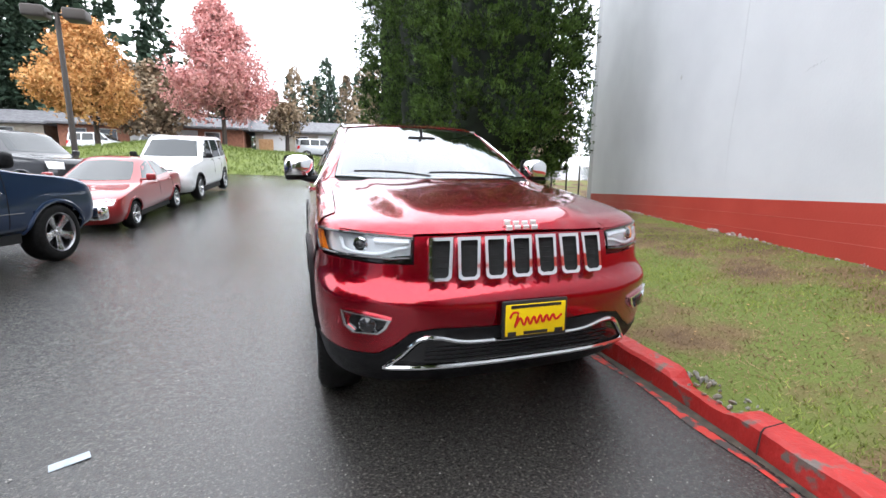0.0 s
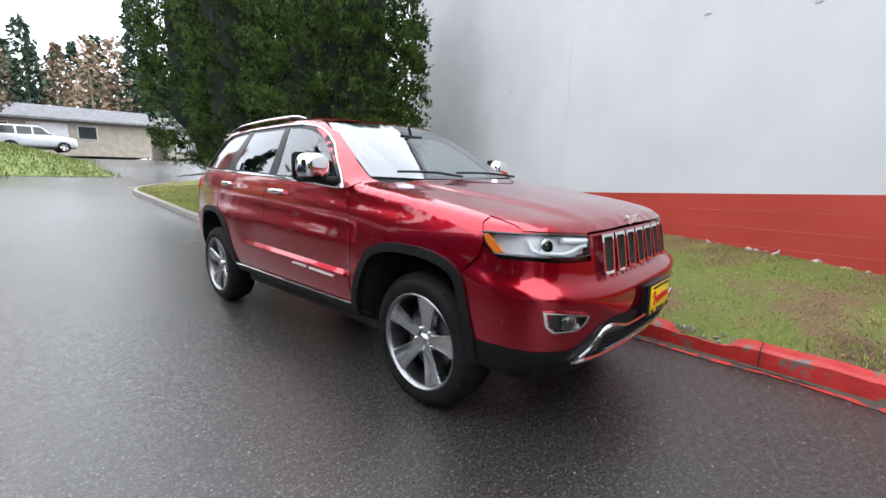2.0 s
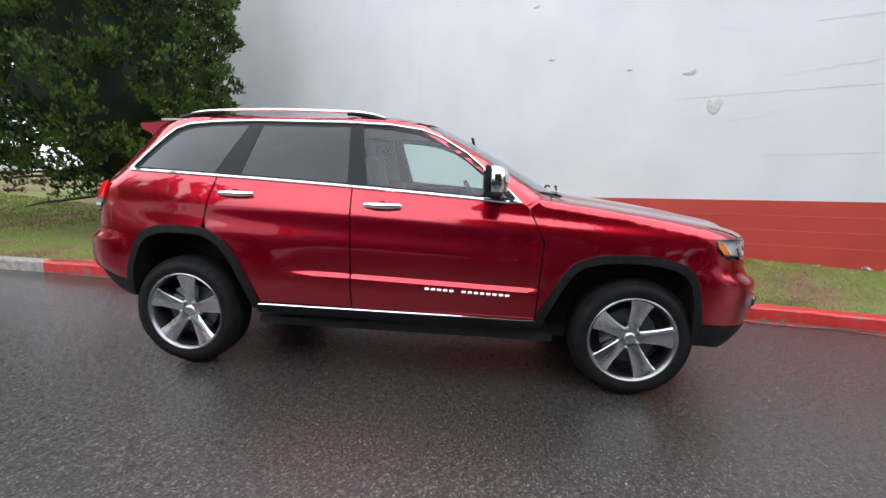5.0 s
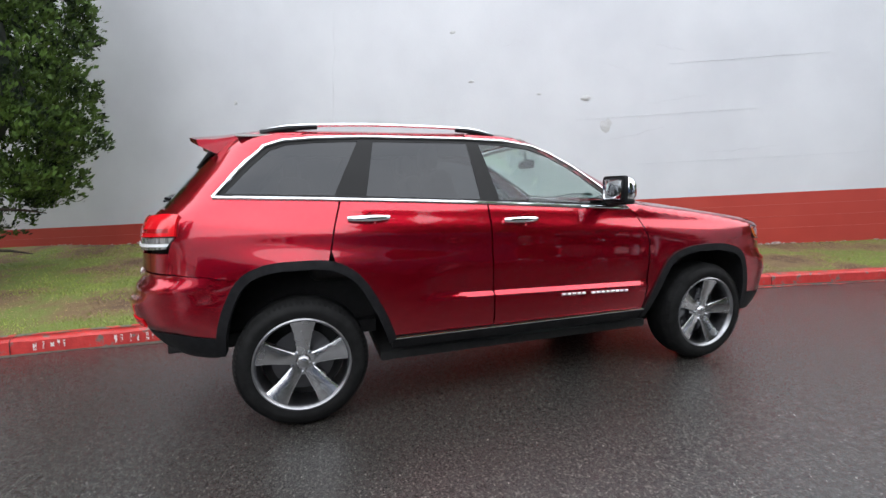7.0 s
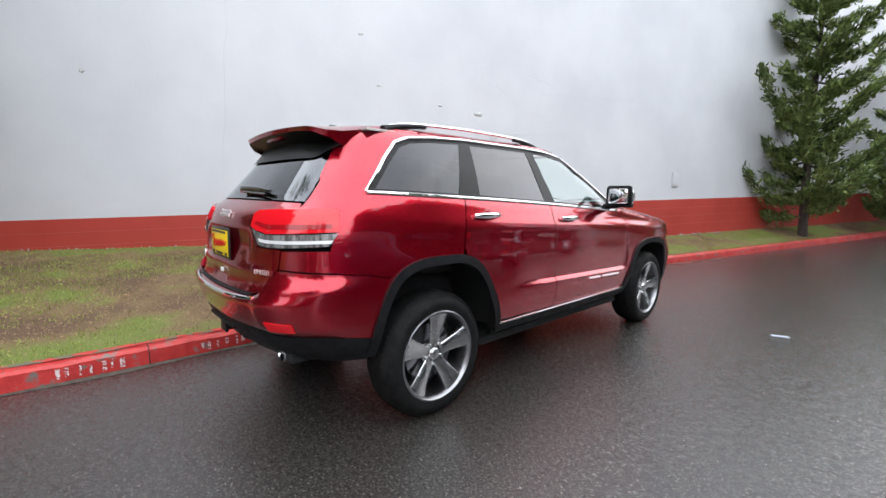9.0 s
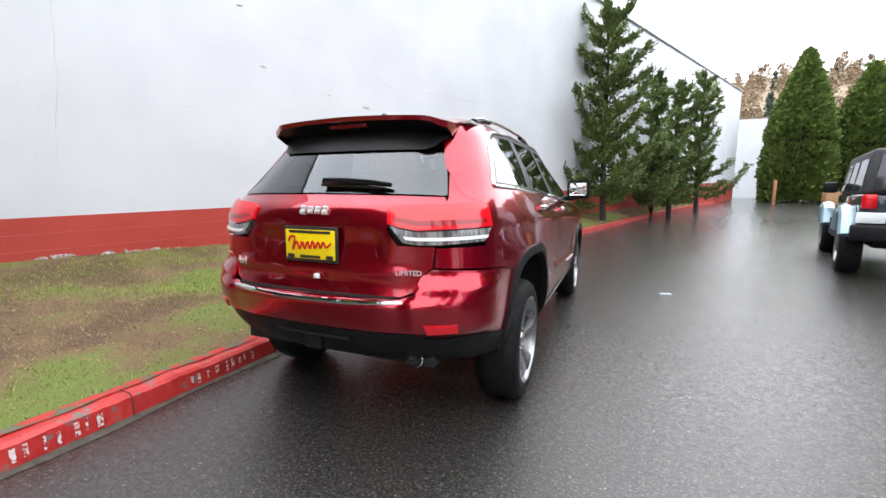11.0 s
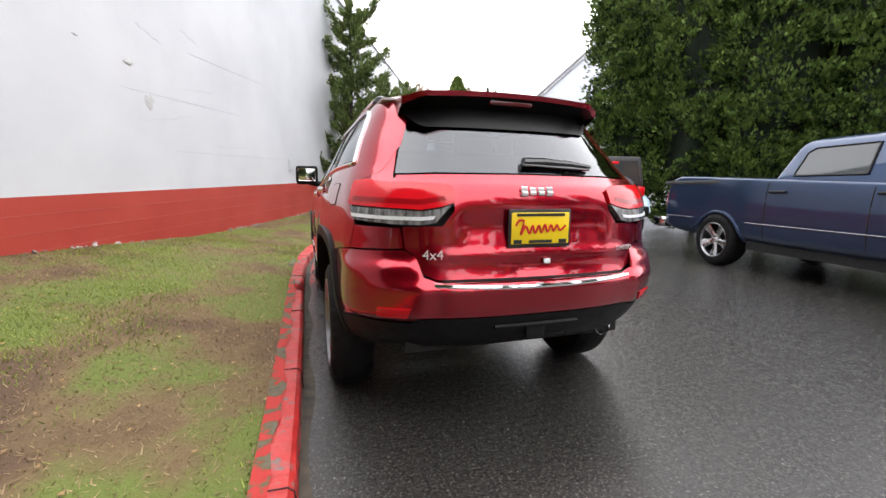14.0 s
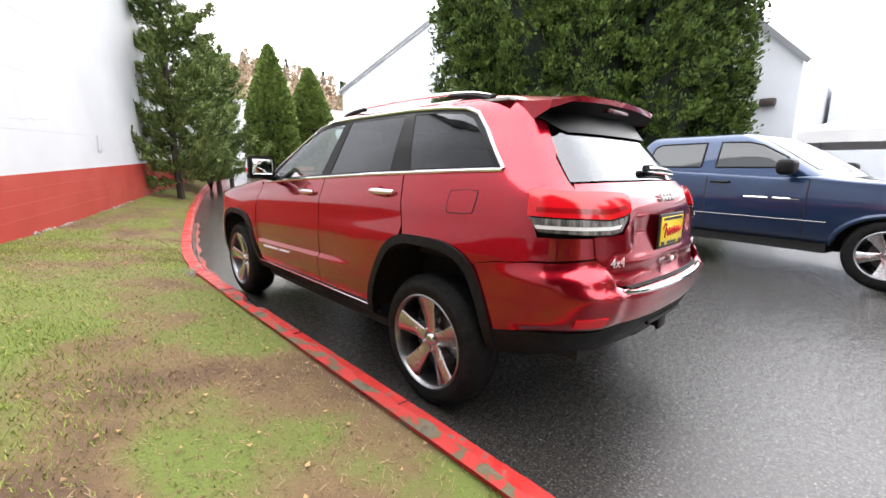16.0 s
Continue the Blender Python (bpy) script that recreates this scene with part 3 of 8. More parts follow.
# bodywork on both sides
def hood_x(y):
    return float(np.interp(y, [-1.9, -1.8, -1.3, -1.0], [0.812, 0.80, 0.786, 0.782]))


SHOULDER = lin(-1.855, -0.93, 30)


def shoulder_x(y):
    return hood_x(y) + 0.062


fender_top = [(y, top_pt(-shoulder_x(y), y).z) for y in SHOULDER]
fender_cap = [(-hood_x(y) - 0.003, y) for y in SHOULDER] + [(-shoulder_x(y), y) for y in SHOULDER[::-1]]
fender = [(-0.80, 1.150), (-0.895, 0.95), (-0.868, 0.47)] + [p for p in ARCH_F if p.y > 0.42 and p.x > -1.77] + [(-1.80, 0.84), (-1.86, 0.90), (-1.885, 0.985)] + fender_top + [(-0.85, 1.185)]
front_door = [(-0.79, 1.155), (-0.885, 0.95), (-0.858, 0.47), (0.0, 0.475), (0.292, 0.475), (0.297, 0.76), (0.303, belt(0.30))] + [(y, belt(y)) for y in lin(0.26, -0.74, 12)]
rear_door = [(0.312, belt(0.312)), (0.306, 0.76), (0.302, 0.475), (0.93, 0.48)] + [p for p in ARCH_R[::-1] if p.y > 0.5 and p.x < 1.27] + [(1.268, 1.0), (1.243, 1.13), (1.20, belt(1.2))] + [(y, belt(y)) for y in lin(1.15, 0.35, 10)]
quarter = [(1.21, belt(1.21)), (1.252, 1.13), (1.277, 1.0)] + [p for p in ARCH_R[::-1] if p.x > 1.27 and p.y > 0.86] + [(1.90, 0.895), (2.06, 0.915), (2.085, 1.03), (2.015, 1.225), (2.06, 1.245), (2.075, 1.27), (2.01, 1.40), (1.92, 1.52), (1.86, 1.60), (1.80, 1.66), (1.5, 1.682), (1.0, 1.690), (0.4, 1.690), (0.1, 1.675), (-0.10, 1.648), (-0.33, 1.552), (-0.62, 1.385), (-0.86, 1.215), (-0.78, 1.165)] + DLO + [(y, belt(y)) for y in lin(1.83, 1.25, 8)]
both("front_fender", lambda: joined(skin(fender, side_pt, 0.03, side_relief, 0.0), skin(fender_cap, top_pt, 0.0309, side_relief, 0.0)), paint, suv)
doors_f = both("front_door", lambda: skin(front_door, side_pt, 0.022, side_relief, lines=crease_lines(-0.84, 0.27)), paint, suv)
doors_r = both("rear_door", lambda: skin(rear_door, side_pt, 0.022, side_relief, lines=crease_lines(0.325, 0.90)), paint, suv)
both("quarter_panel", lambda: skin(quarter, side_pt, 0.03, side_relief), paint, suv)


def band(outer, inner):
    return list(outer) + list(inner)[::-1]


both("wheel_arch_flare", lambda: skin(band(ARCH_F, arch_in(ARCH_F, -1.45, 0.40)), side_pt, 0.02, side_relief, 0.05, 0.016), black_plastic, suv, "black plastic wheel arch flare")
both("wheel_arch_flare", lambda: skin(band(ARCH_R, arch_in(ARCH_R, 1.44, 0.40)), side_pt, 0.02, side_relief, 0.05, 0.016), black_plastic, suv, "black plastic wheel arch flare")
both("sill", lambda: skin([(-0.87, 0.462), (-0.87, 0.39), (0.945, 0.40), (0.945, 0.47)], side_pt, 0.03, None, 0.06, 0.012), black_plastic, suv, "black sill trim with thin chrome line")
both("sill_trim", lambda: tube(bmesh.new(), [side_pt(y, 0.462) + Vector((-0.012, 0, 0)) for y in lin(-0.86, 0.93, 20)], 0.006), chrome, suv, "thin chrome strip")

# side windows and their chrome
G = 0.022
win_front = [(-0.66, belt(-0.66) + G)] + [(y + 0.018, z - 0.028) for y, z in DLO[1:7]] + [(0.292, 1.627), (0.215, belt(0.21) + G)]
win_rear = [(0.345, belt(0.345) + G), (0.375, 1.63), (0.98, 1.632), (1.055, belt(1.055) + G)]
win_quarter = [(1.235, belt(1.235) + G), (1.075, 1.632), (1.32, 1.622), (1.48, 1.605), (1.57, 1.572), (1.67, 1.48), (1.775, 1.365), (1.805, belt(1.8) + G)]
INSET = -0.006
for ob_, w_, gm in ((doors_f, win_front, glass_clear), (doors_r, win_rear, glass_dark)):
    for side_, o_ in enumerate(ob_):
        part("window_glass", skin(w_, side_pt, 0.05, None, 0.0, INSET, mirror=bool(side_)), gm, o_, "side window glass")
both("quarter_window", lambda: skin(win_quarter, side_pt, 0.05, None, 0.0, INSET), glass_dark, suv, "dark tinted quarter window")
dlo_all = DLO + BELT
both("window_frame", lambda: skin(dlo_all, side_pt, 0.03, None, 0.012, -0.003, holes=[win_front, win_rear, win_quarter]), pillar_black, suv, "black window pillars")
both("pillar_trim", lambda: tube(bmesh.new(), [side_pt(y, z) + Vector((-0.003, 0, 0)) for y, z in DLO[:8]], 0.006, 6), chrome, suv, "thin chrome strip")
both("window_trim", lambda: tube(bmesh.new(), [side_pt(y, z) + Vector((-0.004, 0, 0)) for y, z in [(p.x, p.y) for p in dense(DLO[6:] + BELT, 0.04) if p.x > 0.10 or p.y < belt(p.x) + 0.03]], 0.0105, 8), chrome, suv, "chrome window surround")

# front end
half = [FS(-1.75, 0.795), FS(-1.805, 0.62), FS(-1.825, 0.50), F(-0.80, 0.475), F(-0.67, 0.475), F(-0.60, 0.52), F(-0.53, 0.582), F(-0.42, 0.60), F(-0.2, 0.592), F(0, 0.59)]
top_half = [F(0, 0.987), F(-0.25, 0.986), F(-0.492, 0.984), F(-0.50, 0.862), F(-0.66, 0.868), F(-0.80, 0.885), FS(-1.885, 0.895), FS(-1.81, 0.84)]


def sym(h):
    return list(h) + [(-a, z) for a, z in h[::-1] if abs(a) > 1e-4]


bumper_outline = half + [(-a, z) for a, z in half[::-1][1:]] + [(-a, z) for a, z in top_half[::-1]][:-1] + top_half


def front_relief(p):
    s = 0.0
    # ledge under the lamps and grille, hollow round the fog lamps
    s += 0.010 * math.exp(-((p.z - 0.775) / 0.022) ** 2) * smooth01((0.62 - abs(p.x)) / 0.1)
    for sx in (-1, 1):
        s += 0.016 * math.exp(-(((p.x - sx * 0.70) / 0.14) ** 2 + ((p.z - 0.62) / 0.075) ** 2))
    return (0, s, 0)


part("front_bumper", skin(bumper_outline, wrap_front, 0.028, front_relief), paint, suv)
low_half = [FS(-1.825, 0.495), FS(-1.835, 0.36), F(-0.72, 0.30), F(-0.5, 0.27), F(0, 0.26)]
low_outline = low_half + [(-a, z) for a, z in low_half[::-1][1:]] + [(-a, z - 0.006) for a, z in half[2:][:-1]] + [(a, z - 0.006) for a, z in half[2:][::-1]]
part("lower_valance", skin(low_outline, wrap_front, 0.03, None, 0.03, 0.003), black_plastic, suv, "black lower bumper valance")
intake = [F(x, z) for x, z in ((-0.57, 0.445), (-0.49, 0.535), (-0.42, 0.545), (-0.28, 0.515), (0.28, 0.515), (0.42, 0.545), (0.49, 0.535), (0.57, 0.445), (0.4, 0.42), (-0.4, 0.42))]
part("lower_intake", skin(intake, wrap_front, 0.03, None, 0.01, 0.008), black_gloss, suv, "black lower air intake")
bm = bmesh.new()
for k in range(4):
    z = 0.435 + 0.022 * k
    tube(bm, [wrap_front(*F(x, z)) + Vector((0, -0.012, 0)) for x in lin(-0.47, 0.47, 24)], 0.0035, 5)
part("intake_mesh", bm, black_plastic, suv)
lip_up = [wrap_front(*F(x, z)) + Vector((0, -0.012, 0)) for x, z in [(p.x, p.y) for p in curve([(-0.64, 0.40), (-0.575, 0.47), (-0.50, 0.548), (-0.42, 0.557), (-0.28, 0.526), (0, 0.524), (0.28, 0.526), (0.42, 0.557), (0.50, 0.548), (0.575, 0.47), (0.64, 0.40)], 6)]]
lip_dn = [wrap_front(*F(x, z)) + Vector((0, -0.014, 0)) for x, z in [(p.x, p.y) for p in curve([(-0.63, 0.405), (-0.4, 0.402), (0, 0.40), (0.4, 0.402), (0.63, 0.405)], 8)]]
bm = bmesh.new()
tube(bm, lip_up, 0.0115, 8)
tube(bm, lip_dn, 0.0135, 8)
part("lower_chrome_trim", bm, chrome, suv, "chrome outline of the lower intake")

# seven-slot grille
for k in range(7):
    cx = (k - 3) * 0.1265
    h = 0.054
    lean = 0.035 * (k - 3) / 3

    def slot(d):
        return [F(cx + x * (1 - d / h) + lean * (1 - (z - 0.775) / 0.2) * 0.4, z) for x, z in ((-h, 0.975 - d), (h, 0.975 - d), (h * 0.92, 0.80 + d), (h * 0.6, 0.785 + d), (-h * 0.6, 0.785 + d), (-h * 0.92, 0.80 + d))]
    o_, i_ = slot(0.0), slot(0.0145)
    g_ = part("grille_surround", skin(o_, wrap_front, 0.012, None, 0.034, 0.026, holes=[i_]), chrome, suv, "chrome grille slot surround")
    bm = skin(i_, wrap_front, 0.02, None, 0.0, 0.006)
    g2 = part("grille_slot", bm, dark_well, suv, "black mesh grille slot")
    bm = bmesh.new()
    for q in range(7):
        z = 0.80 + 0.024 * q
        tube(bm, [wrap_front(*F(cx + x, z)) + Vector((0, -0.007, 0)) for x in (-0.033, 0, 0.033)], 0.002, 4)
    part("mesh_bar", bm, dark_well, g2)

# head lamps
lampF = [F(-0.500, 0.978), F(-0.62, 0.990), F(-0.74, 1.000), FS(-1.90, 1.008), FS(-1.865, 1.005), FS(-1.89, 0.955), FS(-1.93, 0.915), F(-0.72, 0.898), F(-0.60, 0.888), F(-0.512, 0.892)]


def scaled(o, k, c=None):
    c = c or (sum(p[0] for p in o) / len(o), sum(p[1] for p in o) / len(o))
    return [(c[0] + (p[0] - c[0]) * k, c[1] + (p[1] - c[1]) * k) for p in o]


def headlamp(sx):
    mir = sx > 0
    h = part("headlamp", skin(lampF, wrap_front, 0.02, None, 0.03, 0.004, mirror=mir), lens_clear, suv, "clear headlamp with amber side marker")

    def add(name, bm, mat, label=""):
        if mir:
            flip(bm)
        part(name, bm, mat, h, label)
    add("reflector", skin(scaled(lampF, 0.985), wrap_front, 0.02, None, 0.0, -0.035), lamp_silver)
    add("lamp_rim", tube(bmesh.new(), [wrap_front(*p) for p in dense(lampF, 0.02)], 0.006, 6, closed=True), black_gloss)
    am = [FS(-1.90, 1.000), FS(-1.872, 0.998), FS(-1.895, 0.955), FS(-1.93, 0.912), FS(-1.985, 0.905)]
    add("side_marker", skin(am, wrap_front, 0.015, None, 0.02, 0.001), amber, "amber side marker")
    p = wrap_front(*F(-0.725, 0.945)) + Vector((0.01, 0.03, 0))
    bm = bmesh.new()
    lathe(bm, [(0.034, 0.02), (0.034, -0.008), (0.026, -0.012), (0.024, 0.0)], 24, Matrix.Translation(p) @ Matrix.Rotation(radians(65), 4, "Z"))
    add("lamp_bezel", bm, chrome)
    bm = bmesh.new()
    bmesh.ops.create_uvsphere(bm, u_segments=20, v_segments=12, radius=0.025, matrix=Matrix.Translation(p + Vector((0, 0.004, 0))))
    add("projector", bm, black_gloss, "dark projector lens")
    led = [wrap_front(*F(x, z)) + Vector((0, 0.010, 0)) for x, z in ((-0.80, 0.975), (-0.79, 0.93), (-0.76, 0.915), (-0.66, 0.906), (-0.61, 0.915), (-0.57, 0.930), (-0.520, 0.936))]
    add("light_strip", tube(bmesh.new(), led, 0.009, 8), led_white, "white light guide along the lower edge")
    brow = [wrap_front(*F(x, z)) + Vector((0, 0.010, 0)) for x, z in ((-0.66, 0.968), (-0.58, 0.962), (-0.515, 0.958))]
    add("light_strip", tube(bmesh.new(), brow, 0.014, 8), led_white)
    low = [F(-0.508, 0.868), F(-0.60, 0.866), F(-0.72, 0.882), F(-0.72, 0.896), F(-0.62, 0.888), F(-0.58, 0.9), F(-0.505, 0.905)]
    add("lamp_base", skin(low, wrap_front, 0.02, None, 0.0, -0.012), black_gloss)


headlamp(-1)
headlamp(1)


def fog(sx):
    mir = sx > 0
    o = [F(x, z) for x, z in ((-0.815, 0.672), (-0.73, 0.662), (-0.615, 0.640), (-0.635, 0.600), (-0.665, 0.572), (-0.77, 0.572), (-0.80, 0.60))]
    g = part("fog_lamp", skin(o, wrap_front, 0.015, None, 0.02, 0.006, holes=[scaled(o, 0.86)], mirror=mir), chrome, suv, "chrome-rimmed fog lamp")
    b = part("fog_recess", skin(scaled(o, 0.87), wrap_front, 0.02, None, 0.0, -0.008, mirror=mir), black_gloss, g)
    p = wrap_front(*F(-0.71, 0.615))
    bm = bmesh.new()
    lathe(bm, [(0.001, -0.012), (0.03, -0.008), (0.038, 0.0), (0.042, 0.012)], 20, Matrix.Translation(p + Vector((0, -0.002, 0))) @ Matrix.Rotation(radians(72), 4, "Z"))
    if mir:
        flip(bm)
    part("fog_lens", bm, fog_glass, g)


fog(-1)
fog(1)


both("lamp_top_panel", lambda: skin([F(-0.50, 0.983), F(-0.62, 0.994), F(-0.74, 1.004), FS(-1.90, 1.011), FS(-1.80, 1.0), FS(-1.78, 1.09)] + [(FS(-1.78, 1.09)[0] + (F(-0.5, 1.0)[0] - FS(-1.78, 1.09)[0]) * t, 1.09) for t in lin(0.05, 1, 12)], wrap_front, 0.02, None, 0.0, -0.004), paint, suv)
both("fender_edge", lambda: skin([FS(-1.76, 0.81), FS(-1.75, 1.06), FS(-1.90, 1.015), FS(-1.875, 0.99), FS(-1.905, 0.945), FS(-1.95, 0.895), FS(-1.88, 0.84)], wrap_front, 0.02, None, 0.0, -0.005), paint, suv)
both("cowl_corner", lambda: skin([(-0.70, -1.06), (-0.86, -1.10), (-0.885, -0.80), (-0.86, -0.66), (-0.78, -0.72), (-0.755, -0.84)], top_pt, 0.02, None, 0.0, -0.005), paint, suv)


# bonnet, windscreen, roof
def hood_relief(p):
    ax = abs(p.x)
    w = 0.47 + 0.10 * smooth01((p.y + 2.2) / 1.2)
    s = 0.016 * (1 - smooth01((ax - w + 0.05) / 0.07)) * smooth01((p.y + 2.22) / 0.25)
    s += 0.006 * math.cos(min(ax / 0.3, 1) * math.pi / 2)
    return (0, 0, s)


def lamp_top(x):
    return float(np.interp(x, [0, 0.48, 0.52, 0.62, 0.74, 0.81], [0.991, 0.990, 0.985, 0.996, 1.006, 1.012]))


hood_half = [(-x, front_pt(-x, lamp_top(x)).y + 0.003) for x in lin(0, 0.805, 17)] + [(-hood_x(y), y) for y in lin(-1.83, -1.04, 10)] + [(-0.755, -0.985), (-0.5, -1.055), (0, -1.10)]
hood_all = hood_half + [(-x, y) for x, y in hood_half[::-1][1:-1]]
part("hood", skin(hood_all, top_pt, 0.04, hood_relief, 0.02), paint, suv, "red engine hood wet with rain")
scr_half = [(0, 1.232), (-0.45, 1.236), (-0.74, 1.250), (-0.722, 1.30), (-0.662, 1.46), (-0.605, 1.60), (-0.575, 1.645), (-0.3, 1.664), (0, 1.668)]
scr = scr_half + [(-x, z) for x, z in scr_half[::-1][1:-1]]
part("windscreen", skin(scr, front_pt, 0.05, None, 0.0, -0.002), glass_screen, suv, "clear windscreen reflecting the sky")
inner = [(x * 0.955, 1.45 + (z - 1.45) * 0.93) for x, z in scr]
part("windscreen_border", skin(scr, front_pt, 0.04, None, 0.0, -0.006, holes=[inner]), pillar_black, suv, "black windscreen edge")
pil_half = [(-0.585, 1.655), (-0.612, 1.60), (-0.669, 1.46), (-0.73, 1.30), (-0.750, 1.235), (-0.83, 1.235), (-0.79, 1.34), (-0.72, 1.48), (-0.665, 1.60), (-0.635, 1.66)]
both("windscreen_pillar", lambda: skin(pil_half, front_pt, 0.03, None, 0.0, -0.003), paint, suv)
both("cowl", lambda: skin([(0, -1.115), (-0.5, -1.07), (-0.76, -0.99), (-0.75, -0.86), (-0.5, -0.98), (0, -1.02)], top_pt, 0.04, None, 0.0, -0.014), black_plastic, suv)
roof_half = [(0, -0.175), (-0.3, -0.17), (-0.54, -0.12), (-0.60, -0.02), (-0.635, 0.12), (-0.64, 0.5), (-0.64, 1.2), (-0.615, 1.65), (-0.56, 1.80), (0, 1.845)]
roof_all = roof_half + [(-x, y) for x, y in roof_half[::-1][1:-1]]
part("roof", skin(roof_all, top_pt, 0.05, None, 0.01), paint, suv)


def rail(sx):
    pts = [(sx * 0.585, y, z) for y, z in [(p.x, p.y) for p in curve([(0.16, 1.69), (0.26, 1.718), (0.42, 1.733), (0.9, 1.740), (1.30, 1.731), (1.48, 1.716), (1.62, 1.685)], 6)]]
    r_ = part("roof_rail", tube(bmesh.new(), pts, 0.0105, 10, 1.3), chrome, suv, "bright roof rail with dark ends")
    part("rail_foot", tube(bmesh.new(), [Vector(p) + Vector((0, 0, -0.012)) for p in pts[:13]], lambda t: 0.022 - 0.008 * t, 8, 1.3), black_plastic, r_)
    part("rail_foot", tube(bmesh.new(), [Vector(p) + Vector((0, 0, -0.012)) for p in pts[-13:]], lambda t: 0.014 + 0.010 * t, 8, 1.3), black_plastic, r_)


rail(-1)
rail(1)

# rear end
gate = [(0, 1.262), (-0.45, 1.258), (-0.63, 1.252), (-0.66, 1.215), (-0.43, 1.208), (-0.405, 1.19), (-0.405, 1.10), (-0.46, 1.030), (-0.63, 1.025), (-0.62, 0.93), (-0.585, 0.90), (-0.55, 0.82), (-0.49, 0.795), (0, 0.792)]
gate_all = gate + [(-x, z) for x, z in gate[::-1][1:-1]]


def gate_relief(p):
    # brow over the plate, hollow behind it
    s = 0.022 * math.exp(-((p.z - 1.03) / 0.075) ** 2) * (1 - smooth01((abs(p.x) - 0.33) / 0.1))
    s -= 0.010 * math.exp(-((p.z - 0.90) / 0.02) ** 2) * (1 - smooth01((abs(p.x) - 0.48) / 0.08))
    s += 0.012 * math.exp(-((p.z - 0.845) / 0.03) ** 2) * (1 - smooth01((abs(p.x) - 0.09) / 0.05))
    return (0, -s, 0)


tailgate = part("tailgate", skin(gate_all, rear_pt, 0.022, gate_relief), paint, suv, "red tailgate with plate recess")
rw_half = [(0, 1.272), (-0.45, 1.268), (-0.635, 1.262), (-0.60, 1.36), (-0.55, 1.50), (-0.52, 1.575), (0, 1.60)]
rw_all = rw_half + [(-x, z) for x, z in rw_half[::-1][1:-1]]
part("rear_window", skin(rw_all, rear_pt, 0.05, None, 0.01, -0.002), glass_rear, suv, "dark tinted rear window")
both("rear_corner", lambda: skin([RS(2.06, 1.024), R(-0.70, 1.022), R(-0.637, 1.018), R(-0.627, 0.930), RS(2.06, 0.918)], wrap_rear, 0.02), paint, suv)
both("rear_pillar", lambda: skin([R(-0.648, 1.216), R(-0.645, 1.255), R(-0.61, 1.36), R(-0.565, 1.50), R(-0.53, 1.60), R(-0.53, 1.672), RS(1.72, 1.672), RS(1.75, 1.60), RS(1.84, 1.50), RS(1.93, 1.38), RS(2.0, 1.27), RS(2.0, 1.216)], wrap_rear, 0.025, None, 0.0, -0.002), paint, suv)
part("roof_tail", skin([(-0.60, 1.70), (0.60, 1.70), (0.585, 1.90), (-0.585, 1.90)], top_pt, 0.04, None, 0.0, -0.004), paint, suv)

# spoiler: red blade over a black hollow underside
bm = bmesh.new()
prof = lin(-0.565, 0.565, 33)


def tip(x):
    """The spoiler's rear edge in plan and height, rounded off at both ends."""
    k = abs(x) / 0.565
    d = smooth01((k - 0.82) / 0.18)
    return 2.045 - 0.035 * k * k - 0.05 * d, 1.676 - 0.022 * k * k - 0.016 * d, d


rows_ = [[], [], [], []]
for x in prof:
    y, z, d = tip(x)
    a0 = top_pt(x, 1.72)
    a1 = top_pt(x, 1.80)
    rows_[0].append(bm.verts.new((x, 1.72, a0.z + 0.002)))
    rows_[1].append(bm.verts.new((x, 1.86, a1.z * 0.35 + (z + 0.012) * 0.65 + 0.004)))
    rows_[2].append(bm.verts.new((x, y, z)))
    rows_[3].append(bm.verts.new((x, y - 0.008, z - 0.024 - 0.012 * d)))
for a, b in zip(rows_, rows_[1:]):
    for i in range(len(prof) - 1):
        bm.faces.new((a[i], a[i + 1], b[i + 1], b[i]))
for i in (0, -1):
    foot = rear_pt(prof[i], 1.56) + Vector((0, 0.004, 0))
    mid_ = Vector((prof[i], 1.80, 1.60))
    bm.faces.new((rows_[0][i], rows_[1][i], rows_[2][i], rows_[3][i], bm.verts.new(foot), bm.verts.new(mid_)))
bmesh.ops.recalc_face_normals(bm, faces=bm.faces)
spoiler = part("spoiler", bm, paint, suv, "red roof spoiler with brake light")
bm = bmesh.new()
a_, b_, c_ = [], [], []
for x in prof:
    y, z, d = tip(x)
    a_.append(bm.verts.new((x * 0.995, y - 0.010, z - 0.024 - 0.012 * d)))
    g1 = rear_pt(x, 1.60)
    b_.append(bm.verts.new((x * 0.99, max(g1.y, 1.86) + 0.02, 1.60)))
    zc = 1.495 + 0.075 * d
    c_.append(bm.verts.new((x * 0.99, rear_pt(x, zc).y + 0.012, zc)))
for a, b in ((a_, b_), (b_, c_)):
    for i in range(len(prof) - 1):
        bm.faces.new((a[i], a[i + 1], b[i + 1], b[i]))
part("spoiler_underside", bm, pillar_black, spoiler, "black hollow underside")
bm = bmesh.new()
box(bm, -0.12, 1.985, 1.618, 0.12, 2.022, 1.640, 0.005)
part("brake_light", bm, brake_lens, spoiler, "high red brake light")


